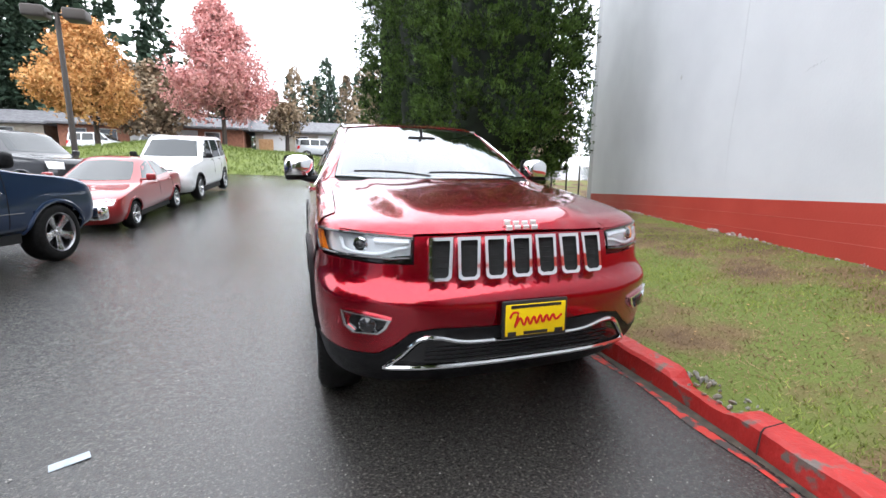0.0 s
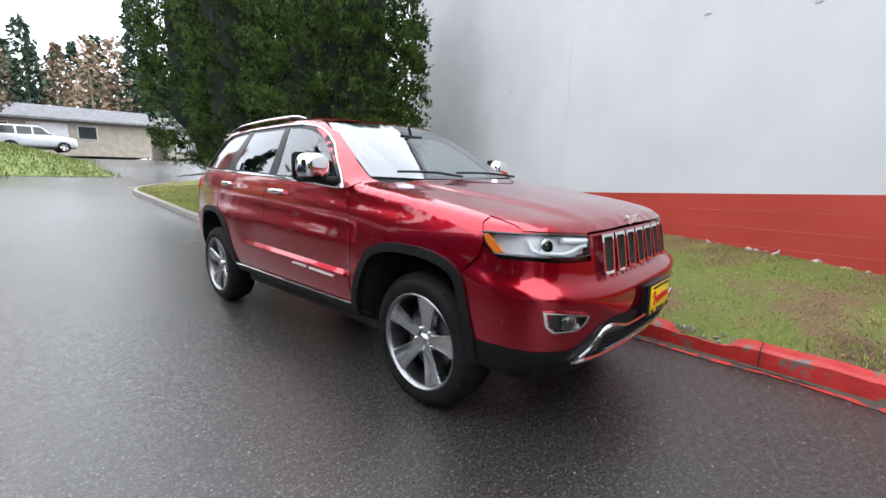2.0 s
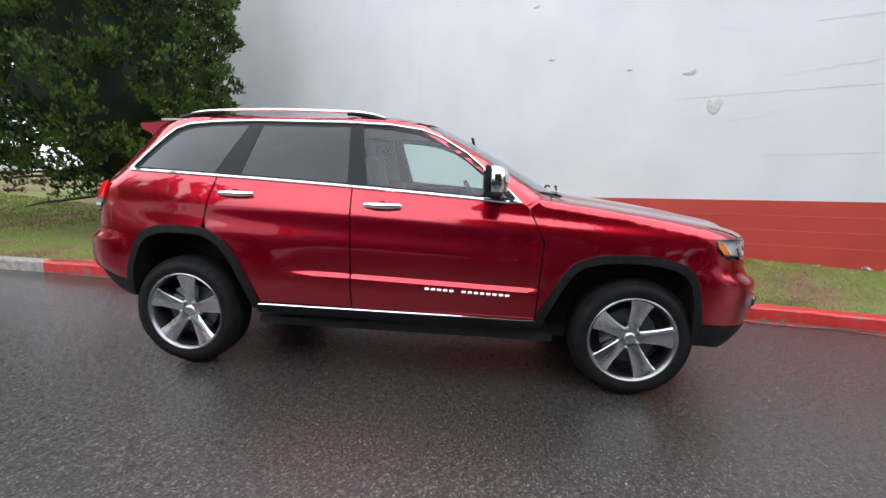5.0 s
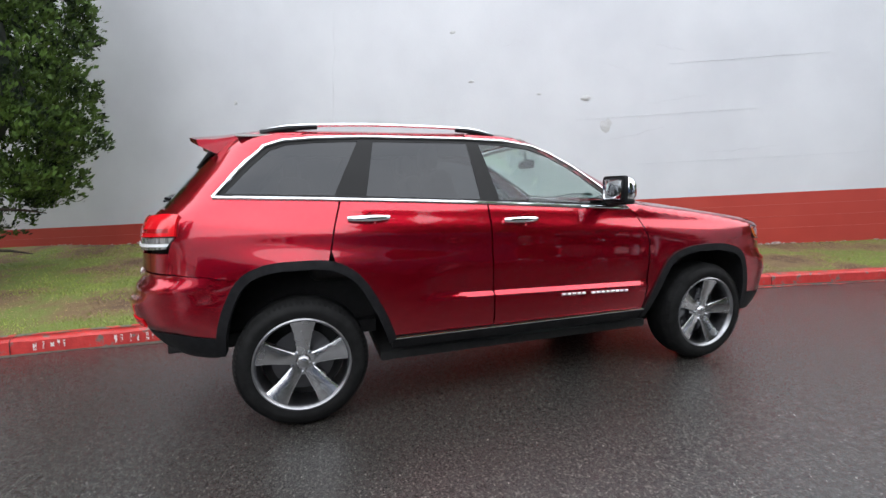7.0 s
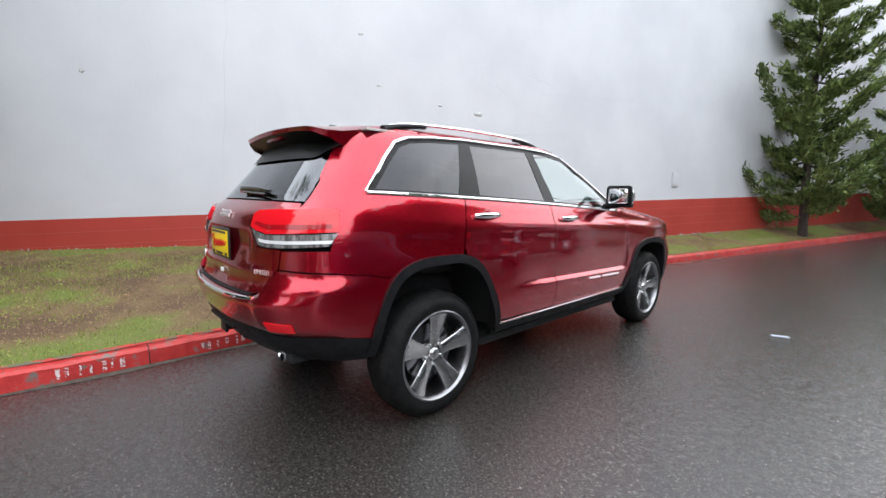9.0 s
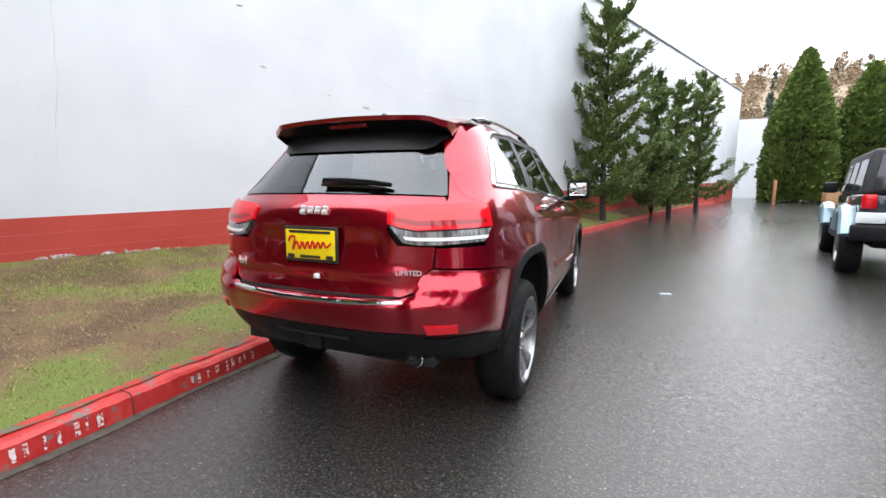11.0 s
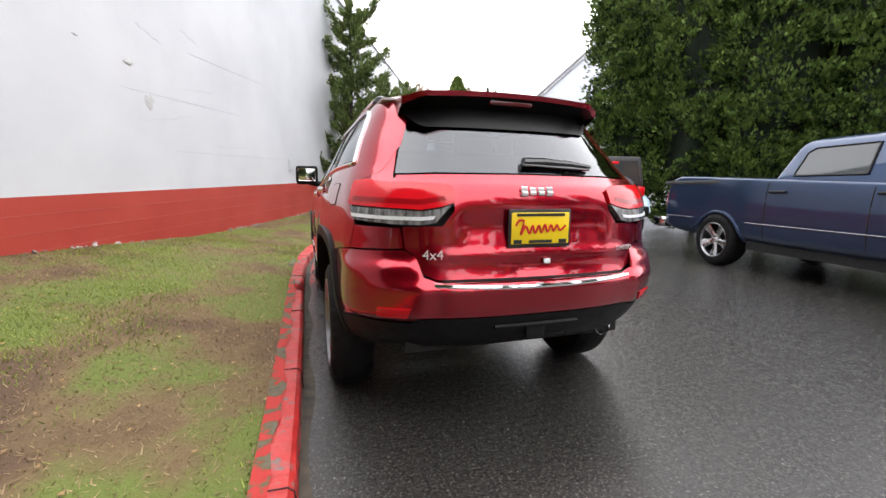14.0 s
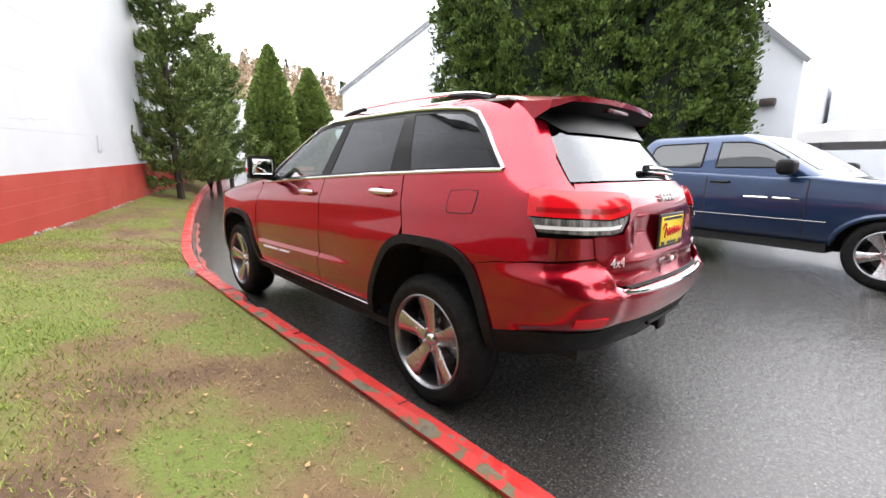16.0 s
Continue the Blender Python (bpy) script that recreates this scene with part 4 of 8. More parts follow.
# tail lamps
def taillamp(sx):
    mir = sx > 0
    up = [R(-0.400, 1.190), R(-0.425, 1.207), R(-0.55, 1.214), R(-0.66, 1.214), RS(2.08, 1.224), RS(2.02, 1.220), RS(2.04, 1.115), R(-0.66, 1.104), R(-0.55, 1.098), R(-0.46, 1.112), R(-0.410, 1.128)]
    lo = [R(-0.418, 1.122), R(-0.47, 1.105), R(-0.55, 1.093), R(-0.66, 1.099), RS(2.045, 1.109), RS(2.09, 1.050), R(-0.66, 1.036), R(-0.55, 1.034), R(-0.49, 1.044)]
    t_ = part("tail_lamp", skin(up, wrap_rear, 0.02, None, 0.03, 0.014, mirror=mir), red_lens, suv, "red and clear wraparound tail lamp")
    part("lamp_band", skin([R(-0.44, 1.140), R(-0.55, 1.120), R(-0.66, 1.124), RS(2.07, 1.132), RS(2.07, 1.152), R(-0.66, 1.146), R(-0.55, 1.142), R(-0.45, 1.156)], wrap_rear, 0.02, None, 0.003, 0.0155, mirror=mir), dark_red_lens, t_, "deep red lower band of the lens")
    part("reversing_lamp", skin(lo, wrap_rear, 0.02, None, 0.03, 0.010, mirror=mir), reverse_lens, t_, "clear reversing lamp lens")
    mid = [R(-0.50, 1.058), R(-0.55, 1.053), R(-0.66, 1.054), RS(2.08, 1.062), RS(2.07, 1.078), R(-0.66, 1.070), R(-0.55, 1.069), R(-0.49, 1.074)]
    part("lamp_bar", skin(mid, wrap_rear, 0.02, None, 0.004, 0.013, mirror=mir), lamp_silver, t_)


taillamp(-1)
taillamp(1)

rb_half = [RS(1.755, 0.862), RS(1.90, 0.890), RS(2.065, 0.910), R(-0.62, 0.922), R(-0.575, 0.89), R(-0.545, 0.81), R(-0.49, 0.786), R(0, 0.784)]
rb_low = [R(0, 0.625), R(-0.55, 0.625), R(-0.60, 0.60), R(-0.72, 0.60), RS(2.1, 0.60), RS(1.872, 0.56), RS(1.845, 0.66)]
rb_all = rb_half + [(-a, z) for a, z in rb_half[::-1][1:]] + [(-a, z) for a, z in rb_low[::-1]][:-1] + rb_low


def bumper_shelf(p):
    """The bumper stands out below the lamps, with a sloping shelf on its corners."""
    d = Vector((p.x, p.y - AX_R, 0)).normalized()
    k = smooth01((p.y - 1.86) / 0.26)
    corner = smooth01((abs(p.x) - 0.48) / 0.10)
    top = 0.885 * corner + 0.80 * (1 - corner)
    s = 0.034 * (1 - smooth01((p.z - top + 0.05) / 0.06)) * k * smooth01((p.z - 0.59) / 0.05)
    return (d.x * s * 0.55, d.y * s * (0.35 + 0.65 * corner), 0)


part("rear_bumper", skin(rb_all, wrap_rear, 0.02, bumper_shelf), paint, suv)
rl_low = [R(0, 0.47), R(-0.5, 0.455), R(-0.70, 0.45), RS(2.05, 0.44), RS(1.885, 0.44), RS(1.875, 0.555)]
rl_top = [RS(2.1, 0.594), R(-0.72, 0.594), R(-0.60, 0.594), R(-0.55, 0.619), R(0, 0.619)]
rl_all = rl_low[1:] + rl_top + [(-a, z) for a, z in (rl_low[1:] + rl_top[:-1])[::-1]]
part("rear_valance", skin(rl_all, wrap_rear, 0.03, None, 0.04, 0.006), black_plastic, suv, "black rear lower valance")
part("step_trim", tube(bmesh.new(), [wrap_rear(*R(x, 0.762 + 0.012 * (abs(x) / 0.5) ** 2)) + Vector((0, 0.003, 0)) for x in lin(-0.51, 0.51, 28)], 0.013, 8), chrome, suv, "chrome strip along the bumper step")
bm = bmesh.new()
for k in range(5):
    tube(bm, [(x, 2.395 - 0.014 * k - 0.14 * x * x, 0.7905 + 0.002 * k) for x in lin(-0.47, 0.47, 14)], 0.005, 5)
part("step_pad", bm, black_plastic, suv, "ribbed black step pad")
both("rear_reflector", lambda: skin([R(-0.60, 0.675), R(-0.73, 0.672), R(-0.73, 0.632), R(-0.61, 0.630)], wrap_rear, 0.02, bumper_shelf, 0.01, 0.006), red_lens, suv, "red bumper reflector")
bm = bmesh.new()
tube(bm, [wrap_rear(*R(x, 0.565)) + Vector((0, 0.012, 0)) for x in lin(-0.22, 0.22, 12)], 0.012, 6)
part("tow_cover", bm, black_plastic, suv)
bm = bmesh.new()
box(bm, -0.035, 2.20, 0.495, 0.045, 2.36, 0.57, 0.008)
box(bm, -0.045, 2.345, 0.485, 0.055, 2.362, 0.58, 0.006)
box(bm, -0.20, 2.25, 0.47, 0.22, 2.30, 0.52, 0.01)
part("tow_hitch", bm, black_plastic, suv, "black tow hitch receiver")
for sx in (-0.50,):
    bm = bmesh.new()
    M = Matrix.Translation((sx, 2.215, 0.455)) @ Matrix.Rotation(radians(90), 4, "Z")
    lathe(bm, [(0.030, -0.22), (0.044, -0.02), (0.047, 0.0), (0.044, 0.003), (0.040, -0.005), (0.038, -0.12)], 24, M)
    part("exhaust_tip", bm, chrome, suv, "round chrome exhaust tip")
bm = bmesh.new()
box(bm, -0.07, 2.325, 0.842, 0.07, 2.345, 0.868, 0.006)
part("tailgate_handle", bm, black_gloss, tailgate)
bm = bmesh.new()
box(bm, -0.055, 2.355, 0.852, -0.02, 2.366, 0.876, 0.003)
part("white_tag", bm, paper_white, tailgate)


# plates
def number_plate(c, facing, name):
    x, y, z = c
    s = facing
    bm = bmesh.new()
    box(bm, x - 0.162, y - 0.006, z - 0.088, x + 0.162, y + 0.006, z + 0.088, 0.006)
    p = part(name, bm, print_black, suv, "yellow dealer plate in a dark frame")
    bm = bmesh.new()
    box(bm, x - 0.15, y + s * 0.006, z - 0.072, x + 0.15, y + s * 0.010, z + 0.072, 0.002)
    part("plate_panel", bm, plate_yellow, p)
    pts = [Vector((x - s * q, y + s * 0.0125, z + w)) for q, w in [(v.x, v.y) for v in curve([(-0.13, 0.012), (-0.115, 0.036), (-0.09, 0.03), (-0.105, -0.03), (-0.08, 0.01), (-0.06, -0.024), (-0.045, 0.012), (-0.03, -0.022), (-0.012, 0.012), (0.002, -0.02), (0.02, 0.016), (0.034, -0.018), (0.052, 0.014), (0.066, -0.014), (0.084, 0.014), (0.10, -0.01), (0.13, 0.012)], 5)]]
    part("plate_print", tube(bmesh.new(), pts, 0.0055, 6, 0.5), print_red, p, "wavy red stroke")
    bm = bmesh.new()
    box(bm, x - 0.125, y + s * 0.0095, z + 0.055, x + 0.125, y + s * 0.012, z + 0.068)
    box(bm, x - 0.06, y + s * 0.0095, z - 0.068, x + 0.06, y + s * 0.012, z - 0.054)
    for q in (-0.118, 0.118):
        box(bm, x + q - 0.02, y + s * 0.0095, z - 0.070, x + q + 0.02, y + s * 0.012, z - 0.052)
    part("plate_bar", bm, print_black, p)


number_plate((0.02, -2.368, 0.622), -1, "front_plate")
number_plate((0.0, 2.350, 1.018), 1, "rear_plate")
bm = bmesh.new()
box(bm, -0.13, -2.362, 0.545, 0.17, -2.32, 0.70, 0.01)
part("plate_bracket", bm, black_plastic, suv)


# badges: plain bright strokes
def strokes(bars, mapper, off, depth=0.006):
    bm = bmesh.new()
    for x0, z0, x1, z1, w in bars:
        a, b = Vector(mapper(x0, z0)), Vector(mapper(x1, z1))
        n = Vector(off)
        tube(bm, [a + n, b + n], w, 6)
    return bm


def brand(mapper, off, s, cx, cz):
    """Four plain bright rounded blocks side by side."""
    bm = bmesh.new()
    for q, h in ((-0.068, 0.024), (-0.024, 0.019), (0.020, 0.019), (0.064, 0.022)):
        for dz in (-0.45, 0.45):
            pts = [Vector(mapper(cx + s * (q + e), cz + dz * h)) + Vector(off) for e in lin(-0.015, 0.015, 4)]
            tube(bm, pts, h * 0.5, 8, 0.5)
    return bm


part("brand_badge", brand(front_pt, (0, -0.010, 0.012), 1, 0.02, 1.012), badge_silver, suv, "bright silver badge")
part("brand_badge", brand(lambda x, z: rear_pt(x, z), (0, 0.010, 0), -1, 0, 1.185), badge_silver, suv, "bright silver badge")
on_door = lambda y, z: side_pt(y, z) + Vector(side_relief(side_pt(y, z)))
for side_ in (0, 1):
    for k in range(14):
        if k == 5:
            continue
        y = -0.18 - k * 0.038
        bm = strokes([(y, 0.632 - k * 0.0012, y - 0.026, 0.632 - k * 0.0012, 0.0085)], on_door, (-0.004, 0, 0))
        if side_:
            flip(bm)
        part("badge_letter", bm, badge_silver, doors_f[side_], "small bright badge bar")


def lettering(text, size, m, mat, parent, name):
    cu = bpy.data.curves.new(name, "FONT")
    cu.body, cu.size, cu.extrude, cu.align_x, cu.align_y = text, size, 0.002, "CENTER", "CENTER"
    tmp = bpy.data.objects.new(name, cu)
    me = bpy.data.meshes.new_from_object(tmp)
    bpy.data.objects.remove(tmp)
    me.materials.append(mat)
    ob = new(name, me)
    ob.matrix_world = m
    ob.parent = parent
    return ob


def on_gate(x, z, w):
    a, b, c = rear_pt(x - w, z), rear_pt(x + w, z), rear_pt(x, z)
    yaw = math.atan2(b.y - a.y, b.x - a.x)
    y = max(a.y, b.y, c.y) if abs(yaw) < 0.02 else (a.y + b.y) / 2 + abs(c.y - (a.y + b.y) / 2)
    return Matrix.Translation((x, y + 0.008, z)) @ Matrix.Rotation(yaw + math.pi, 4, "Z") @ Matrix.Rotation(radians(90), 4, "X")


lettering("4x4", 0.062, on_gate(0.505, 0.902, 0.06), badge_silver, suv, "four_by_four_badge")
lettering("LIMITED", 0.034, on_gate(-0.52, 0.905, 0.06), badge_silver, suv, "trim_badge")


# handles and mirrors
def door_handle(y, z, parent, mir):
    bm = bmesh.new()
    base = [side_pt(yy, z) for yy in lin(y - 0.115, y + 0.115, 14)]
    pts = [p + Vector((-0.014 - 0.020 * max(math.sin(math.pi * i / 13), 0) ** 0.5, 0, 0)) for i, p in enumerate(base)]
    tube(bm, pts, lambda t: 0.013 + 0.005 * math.sin(math.pi * t), 10, 0.8)
    if mir:
        flip(bm)
    h = part("door_handle", bm, chrome, parent, "chrome door handle")
    bm = bmesh.new()
    lathe(bm, [(0.001, 0.004), (0.03, 0.002), (0.042, -0.004)], 20, Matrix.Translation(side_pt(y, z - 0.012) + Vector((-0.006, 0, 0))))
    if mir:
        flip(bm)
    part("handle_cup", bm, paint, parent)


for side_ in (0, 1):
    door_handle(0.10, 1.135, doors_f[side_], bool(side_))
    door_handle(1.055, 1.178, doors_r[side_], bool(side_))


def door_mirror(sx):
    bm = bmesh.new()
    bmesh.ops.create_uvsphere(bm, u_segments=28, v_segments=18, radius=1)
    for v in bm.verts:
        x, y, z = v.co
        sq = lambda q, e: math.copysign(abs(q) ** e, q)
        v.co = Vector((-0.985 + 0.108 * sq(x, 0.75), -0.575 + (0.085 if y < 0 else 0.05) * sq(y, 0.85), 1.305 + 0.092 * sq(z, 0.7)))
    for f in [f for f in bm.faces if f.calc_center_median().z < 1.248]:
        bm.faces.remove(f)
    if sx > 0:
        flip(bm)
    m_ = part("door_mirror", bm, chrome, suv, "chrome-capped door mirror")
    bm = bmesh.new()
    box(bm, -1.085, -0.62, 1.212, -0.89, -0.535, 1.25, 0.016)
    tube(bm, [(-0.82, -0.60, 1.215), (-0.90, -0.595, 1.222), (-0.96, -0.59, 1.235)], 0.03, 10, 1.2)
    if sx > 0:
        flip(bm)
    part("mirror_foot", bm, black_plastic, m_)
    bm = bmesh.new()
    box(bm, -1.093, -0.548, 1.222, -0.878, -0.522, 1.396, 0.026)
    if sx > 0:
        flip(bm)
    part("mirror_back", bm, black_plastic, m_)
    bm = bmesh.new()
    box(bm, -1.070, -0.524, 1.246, -0.900, -0.519, 1.374, 0.012)
    if sx > 0:
        flip(bm)
    part("mirror_glass", bm, chrome, m_)


door_mirror(-1)
door_mirror(1)

# wipers and aerial
for a, b in (((0.55, -1.045, 1.236), (-0.10, -1.0, 1.262)), ((-0.10, -1.055, 1.236), (-0.62, -0.965, 1.268))):
    bm = bmesh.new()
    tube(bm, [Vector(a).lerp(Vector(b), t) + Vector((0, -0.01, 0.010 + 0.012 * math.sin(math.pi * t))) for t in lin(0, 1, 8)], 0.008, 6)
    part("wiper", bm, black_plastic, suv)
bm = bmesh.new()
wp = lambda x, z: rear_pt(x, z) + Vector((0, 0.02, 0.01))
tube(bm, [wp(0.02, 1.315), wp(-0.10, 1.318), wp(-0.25, 1.312), wp(-0.37, 1.300)], lambda t: 0.022 - 0.012 * t, 8)
tube(bm, [wp(0.03, 1.300), wp(-0.35, 1.285)], 0.007, 6)
part("rear_wiper", bm, black_gloss, suv, "black rear wiper")
bm = bmesh.new()
bmesh.ops.create_cone(bm, cap_ends=True, segments=16, radius1=0.04, radius2=0.015, depth=0.05, matrix=Matrix.Translation((0.0, 1.62, 1.735)) @ Matrix.Diagonal((0.7, 1.5, 1, 1)))
part("aerial", bm, black_gloss, suv)
FUEL = curve([(1.60, 1.115), (1.60, 1.19), (1.62, 1.205), (1.745, 1.21), (1.765, 1.195), (1.755, 1.12), (1.735, 1.105), (1.62, 1.10)], 3, True)
fuel_door = part("fuel_door", skin(FUEL, side_pt, 0.03, side_relief, 0.004, 0.003, mirror=True), paint, suv, "round-cornered red fuel filler flap")
bm = tube(bmesh.new(), [side_pt(p.x, p.y) + Vector(side_relief(side_pt(p.x, p.y))) + Vector((-0.0005, 0, 0)) for p in grow(FUEL, 1.682, 1.156, 1.03)], 0.0028, 5, closed=True)
flip(bm)
part("fuel_door_gap", bm, dark_well, fuel_door)

# dark shell under the panels, floor and wheel housings
bm = bmesh.new()
vs_ = [bm.verts.new(Vector(v) - Vector((math.copysign(0.05, v[0]) if abs(v[0]) > 0.3 else 0, math.copysign(0.03, v[1]) if abs(v[1]) > 1.4 else 0, 0.03 if v[2] > 0.9 else 0))) for v in guide_vs]
for f in guide_fs:
    q = [guide_vs[i] for i in f]
    c = [sum(p[k] for p in q) / 4 for k in range(3)]
    if c[2] > 1.17 or (c[1] > -0.9 and c[2] > 1.14):
        continue
    if any(math.hypot(c[1] - wy, (c[2] - 0.42)) < 0.56 for wy in (-1.4575, 1.4575)) and abs(c[0]) > 0.45:
        continue
    if c[2] < 0.30:
        continue
    bm.faces.new([vs_[i] for i in f])
for v in [v for v in bm.verts if not v.link_faces]:
    bm.verts.remove(v)
part("inner_shell", bm, dark_well, suv)
for cy, cz, arch in ((-1.45, 0.40, ARCH_F), (1.44, 0.42, ARCH_R)):
    def liner():
        bm = bmesh.new()
        inn = arch_in(arch, cy, cz, 0.02)
        a_ = [bm.verts.new(side_pt(p.x, p.y) + Vector((0.02, 0, 0))) for p in inn]
        b_ = [bm.verts.new((-0.42, p.x, p.y)) for p in inn]
        for i in range(len(inn) - 1):
            bm.faces.new((a_[i], a_[i + 1], b_[i + 1], b_[i]))
        bm.faces.new(b_)
        return bm
    both("wheel_housing", liner, dark_well, suv)
for lim in ((-0.78, -1.0, 0.28, 0.78, 1.0, 0.33), (-0.6, 1.0, 0.42, 0.6, 2.2, 0.5), (-0.6, -2.0, 0.26, 0.6, -1.0, 0.33), (-0.55, -1.95, 0.335, 0.55, -0.98, 1.0), (-0.55, 1.005, 0.505, 0.55, 1.95, 0.95)):
    bm = bmesh.new()
    box(bm, *lim)
    part("underbody", bm, dark_well, suv)

# cabin
for x in (-0.40, 0.40):
    bm = bmesh.new()
    box(bm, x - 0.25, -0.15, 0.78, x + 0.25, 0.38, 0.95, 0.06, 3)
    s_ = part("front_seat", bm, leather, suv)
    bm = bmesh.new()
    box(bm, -0.24, -0.07, 0.0, 0.24, 0.07, 0.58, 0.06, 3)
    bmesh.ops.transform(bm, verts=bm.verts, matrix=Matrix.Translation((x, 0.38, 0.90)) @ Matrix.Rotation(radians(-16), 4, "X"))
    part("seat_back", bm, leather, s_)
    bm = bmesh.new()
    box(bm, x - 0.13, 0.52, 1.47, x + 0.13, 0.62, 1.63, 0.04, 3)
    box(bm, x - 0.06, 0.55, 1.40, x + 0.06, 0.58, 1.48)
    part("headrest", bm, leather, s_)
bm = bmesh.new()
box(bm, -0.66, 0.95, 0.78, 0.66, 1.40, 0.98, 0.06, 3)
box(bm, -0.66, 1.36, 0.90, 0.66, 1.55, 1.42, 0.06, 3)
for x in (-0.42, 0.0, 0.42):
    box(bm, x - 0.12, 1.43, 1.40, x + 0.12, 1.52, 1.54, 0.03, 3)
part("rear_bench", bm, leather, suv)
bm = bmesh.new()
box(bm, -0.72, -1.02, 0.90, 0.72, -0.55, 1.19, 0.06, 3)
box(bm, -0.14, -0.6, 0.60, 0.14, 0.35, 0.92, 0.05, 2)
part("dashboard", bm, leather, suv)
bm = bmesh.new()
M = Matrix.Translation((0.40, -0.42, 1.12)) @ Matrix.Rotation(radians(62), 4, "X")
tube(bm, [M @ Vector((0.19 * math.cos(a), 0.19 * math.sin(a), 0)) for a in lin(0, 2 * math.pi, 33)[:-1]], 0.016, 8, closed=True)
for a in (0, math.pi, math.pi * 1.5):
    tube(bm, [M @ Vector((0, 0, 0)), M @ Vector((0.19 * math.cos(a), 0.19 * math.sin(a), 0))], 0.02, 6)
part("steering_wheel", bm, leather, suv)
bm = bmesh.new()
box(bm, -0.12, -0.44, 1.50, 0.12, -0.40, 1.57, 0.015, 2)
tube(bm, [(0, -0.42, 1.56), (0, -0.40, 1.63)], 0.012, 6)
part("rear_view_mirror", bm, black_plastic, suv)
bm = bmesh.new()
box(bm, -0.62, -0.05, 1.655, 0.62, 1.75, 1.668)
part("headliner", bm, vary(material("headliner_cloth", (0.45, 0.44, 0.42), 0.9), [(0.3, (0.40, 0.39, 0.37)), (0.7, (0.48, 0.47, 0.45))], 40), suv)


# wheels
def wheel_parts(radius, rim_r, width, spokes, parent, face=-1, spoke_mat=None, pocket_mat=None):
    """A tyre, rim and spokes round the x axis; face -1 shows its outside towards -x."""
    w = width / 2
    f = face
    bm = bmesh.new()
    lathe(bm, [(rim_r * 0.97, f * (w - 0.01)), (rim_r * 1.02, f * w), (rim_r * 1.15, f * (w + 0.006)), (radius - 0.055, f * (w + 0.004)), (radius - 0.022, f * (w - 0.012)), (radius - 0.006, f * (w - 0.035)), (radius, f * (w - 0.06)), (radius, -f * (w - 0.06)), (radius - 0.02, -f * (w - 0.012)), (rim_r * 1.02, -f * w), (rim_r * 0.95, -f * (w - 0.01))], 64)
    ty = part("tyre", bm, rubber, parent, "black rubber tyre")
    bm = bmesh.new()
    seg = 72
    for k in range(seg):
        a = 2 * math.pi * k / seg
        m = Matrix.Rotation(a, 4, "X")
        for x0, x1 in ((f * (w - 0.004), f * (w - 0.055)), (-f * (w - 0.004), -f * (w - 0.055))):
            vv = [m @ Vector((x, y, radius - 0.006 + dz)) for x, y, dz in ((x0, -0.010, -0.018), (x0, 0.006, -0.018), (x1, 0.010, 0.008), (x1, -0.006, 0.008))]
            bm.faces.new([bm.verts.new(v) for v in vv])
    tagged(part("tread", bm, rubber, parent), kind="stuff")
    bm = bmesh.new()
    lathe(bm, [(rim_r * 1.015, f * (w + 0.002)), (rim_r * 0.985, f * (w + 0.006)), (rim_r * 0.945, f * (w - 0.004)), (rim_r * 0.925, f * (w - 0.03)), (rim_r * 0.90, -f * w * 0.6), (rim_r * 0.88, -f * w * 0.9)], 72)
    rim = part("rim", bm, rim_grey, parent, "five-spoke alloy rim")
    # dark disc added across the rim in place of the shade behind the spokes
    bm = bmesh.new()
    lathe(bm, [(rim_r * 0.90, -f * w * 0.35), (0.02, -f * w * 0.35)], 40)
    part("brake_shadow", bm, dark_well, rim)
    bm = bmesh.new()
    lathe(bm, [(rim_r * 0.66, f * 0.012), (rim_r * 0.66, f * 0.02), (rim_r * 0.3, f * 0.022), (0.03, f * 0.022)], 48)
    part("brake_disc", bm, alloy_dark, rim)
    for k in range(spokes):
        bm = bmesh.new()
        a = 2 * math.pi * k / spokes
        m = Matrix.Rotation(a, 4, "X")
        r0, r1 = 0.045, rim_r * 0.945
        prof_ = [(r0, 0.034, w - 0.045), (rim_r * 0.40, 0.041, w - 0.036), (rim_r * 0.70, 0.054, w - 0.022), (r1, 0.074, w - 0.008)]
        rr_ = []
        for r, hw, x in prof_:
            rr_.append([bm.verts.new(m @ Vector((f * xx, yy, r))) for xx, yy in ((x - 0.05, -hw), (x - 0.006, -hw * 0.98), (x, -hw * 0.82), (x, hw * 0.82), (x - 0.006, hw * 0.98), (x - 0.05, hw))])
        for p_, q_ in zip(rr_, rr_[1:]):
            for i in range(5):
                bm.faces.new((p_[i], p_[i + 1], q_[i + 1], q_[i]))
        bmesh.ops.recalc_face_normals(bm, faces=bm.faces)
        part("spoke", bm, spoke_mat, rim)
    bm = bmesh.new()
    lathe(bm, [(0.001, f * (w - 0.03)), (0.026, f * (w - 0.03)), (0.032, f * (w - 0.034)), (0.040, f * (w - 0.05)), (0.075, f * (w - 0.052)), (0.085, f * (w - 0.075))], 32)
    part("hub_cap", bm, spoke_mat, rim)
    for k in range(5):
        a = 2 * math.pi * (k + 0.5) / 5
        bm = bmesh.new()
        lathe(bm, [(0.001, 0.018), (0.009, 0.016), (0.0115, 0.0), (0.0115, -0.03)], 8, Matrix.Rotation(a, 4, "X") @ Matrix.Translation((f * (w - 0.052), 0, 0.062)) @ Matrix.Rotation(0 if f > 0 else math.pi, 4, "Z"))
        part("lug_nut", bm, pocket_mat or chrome, rim)


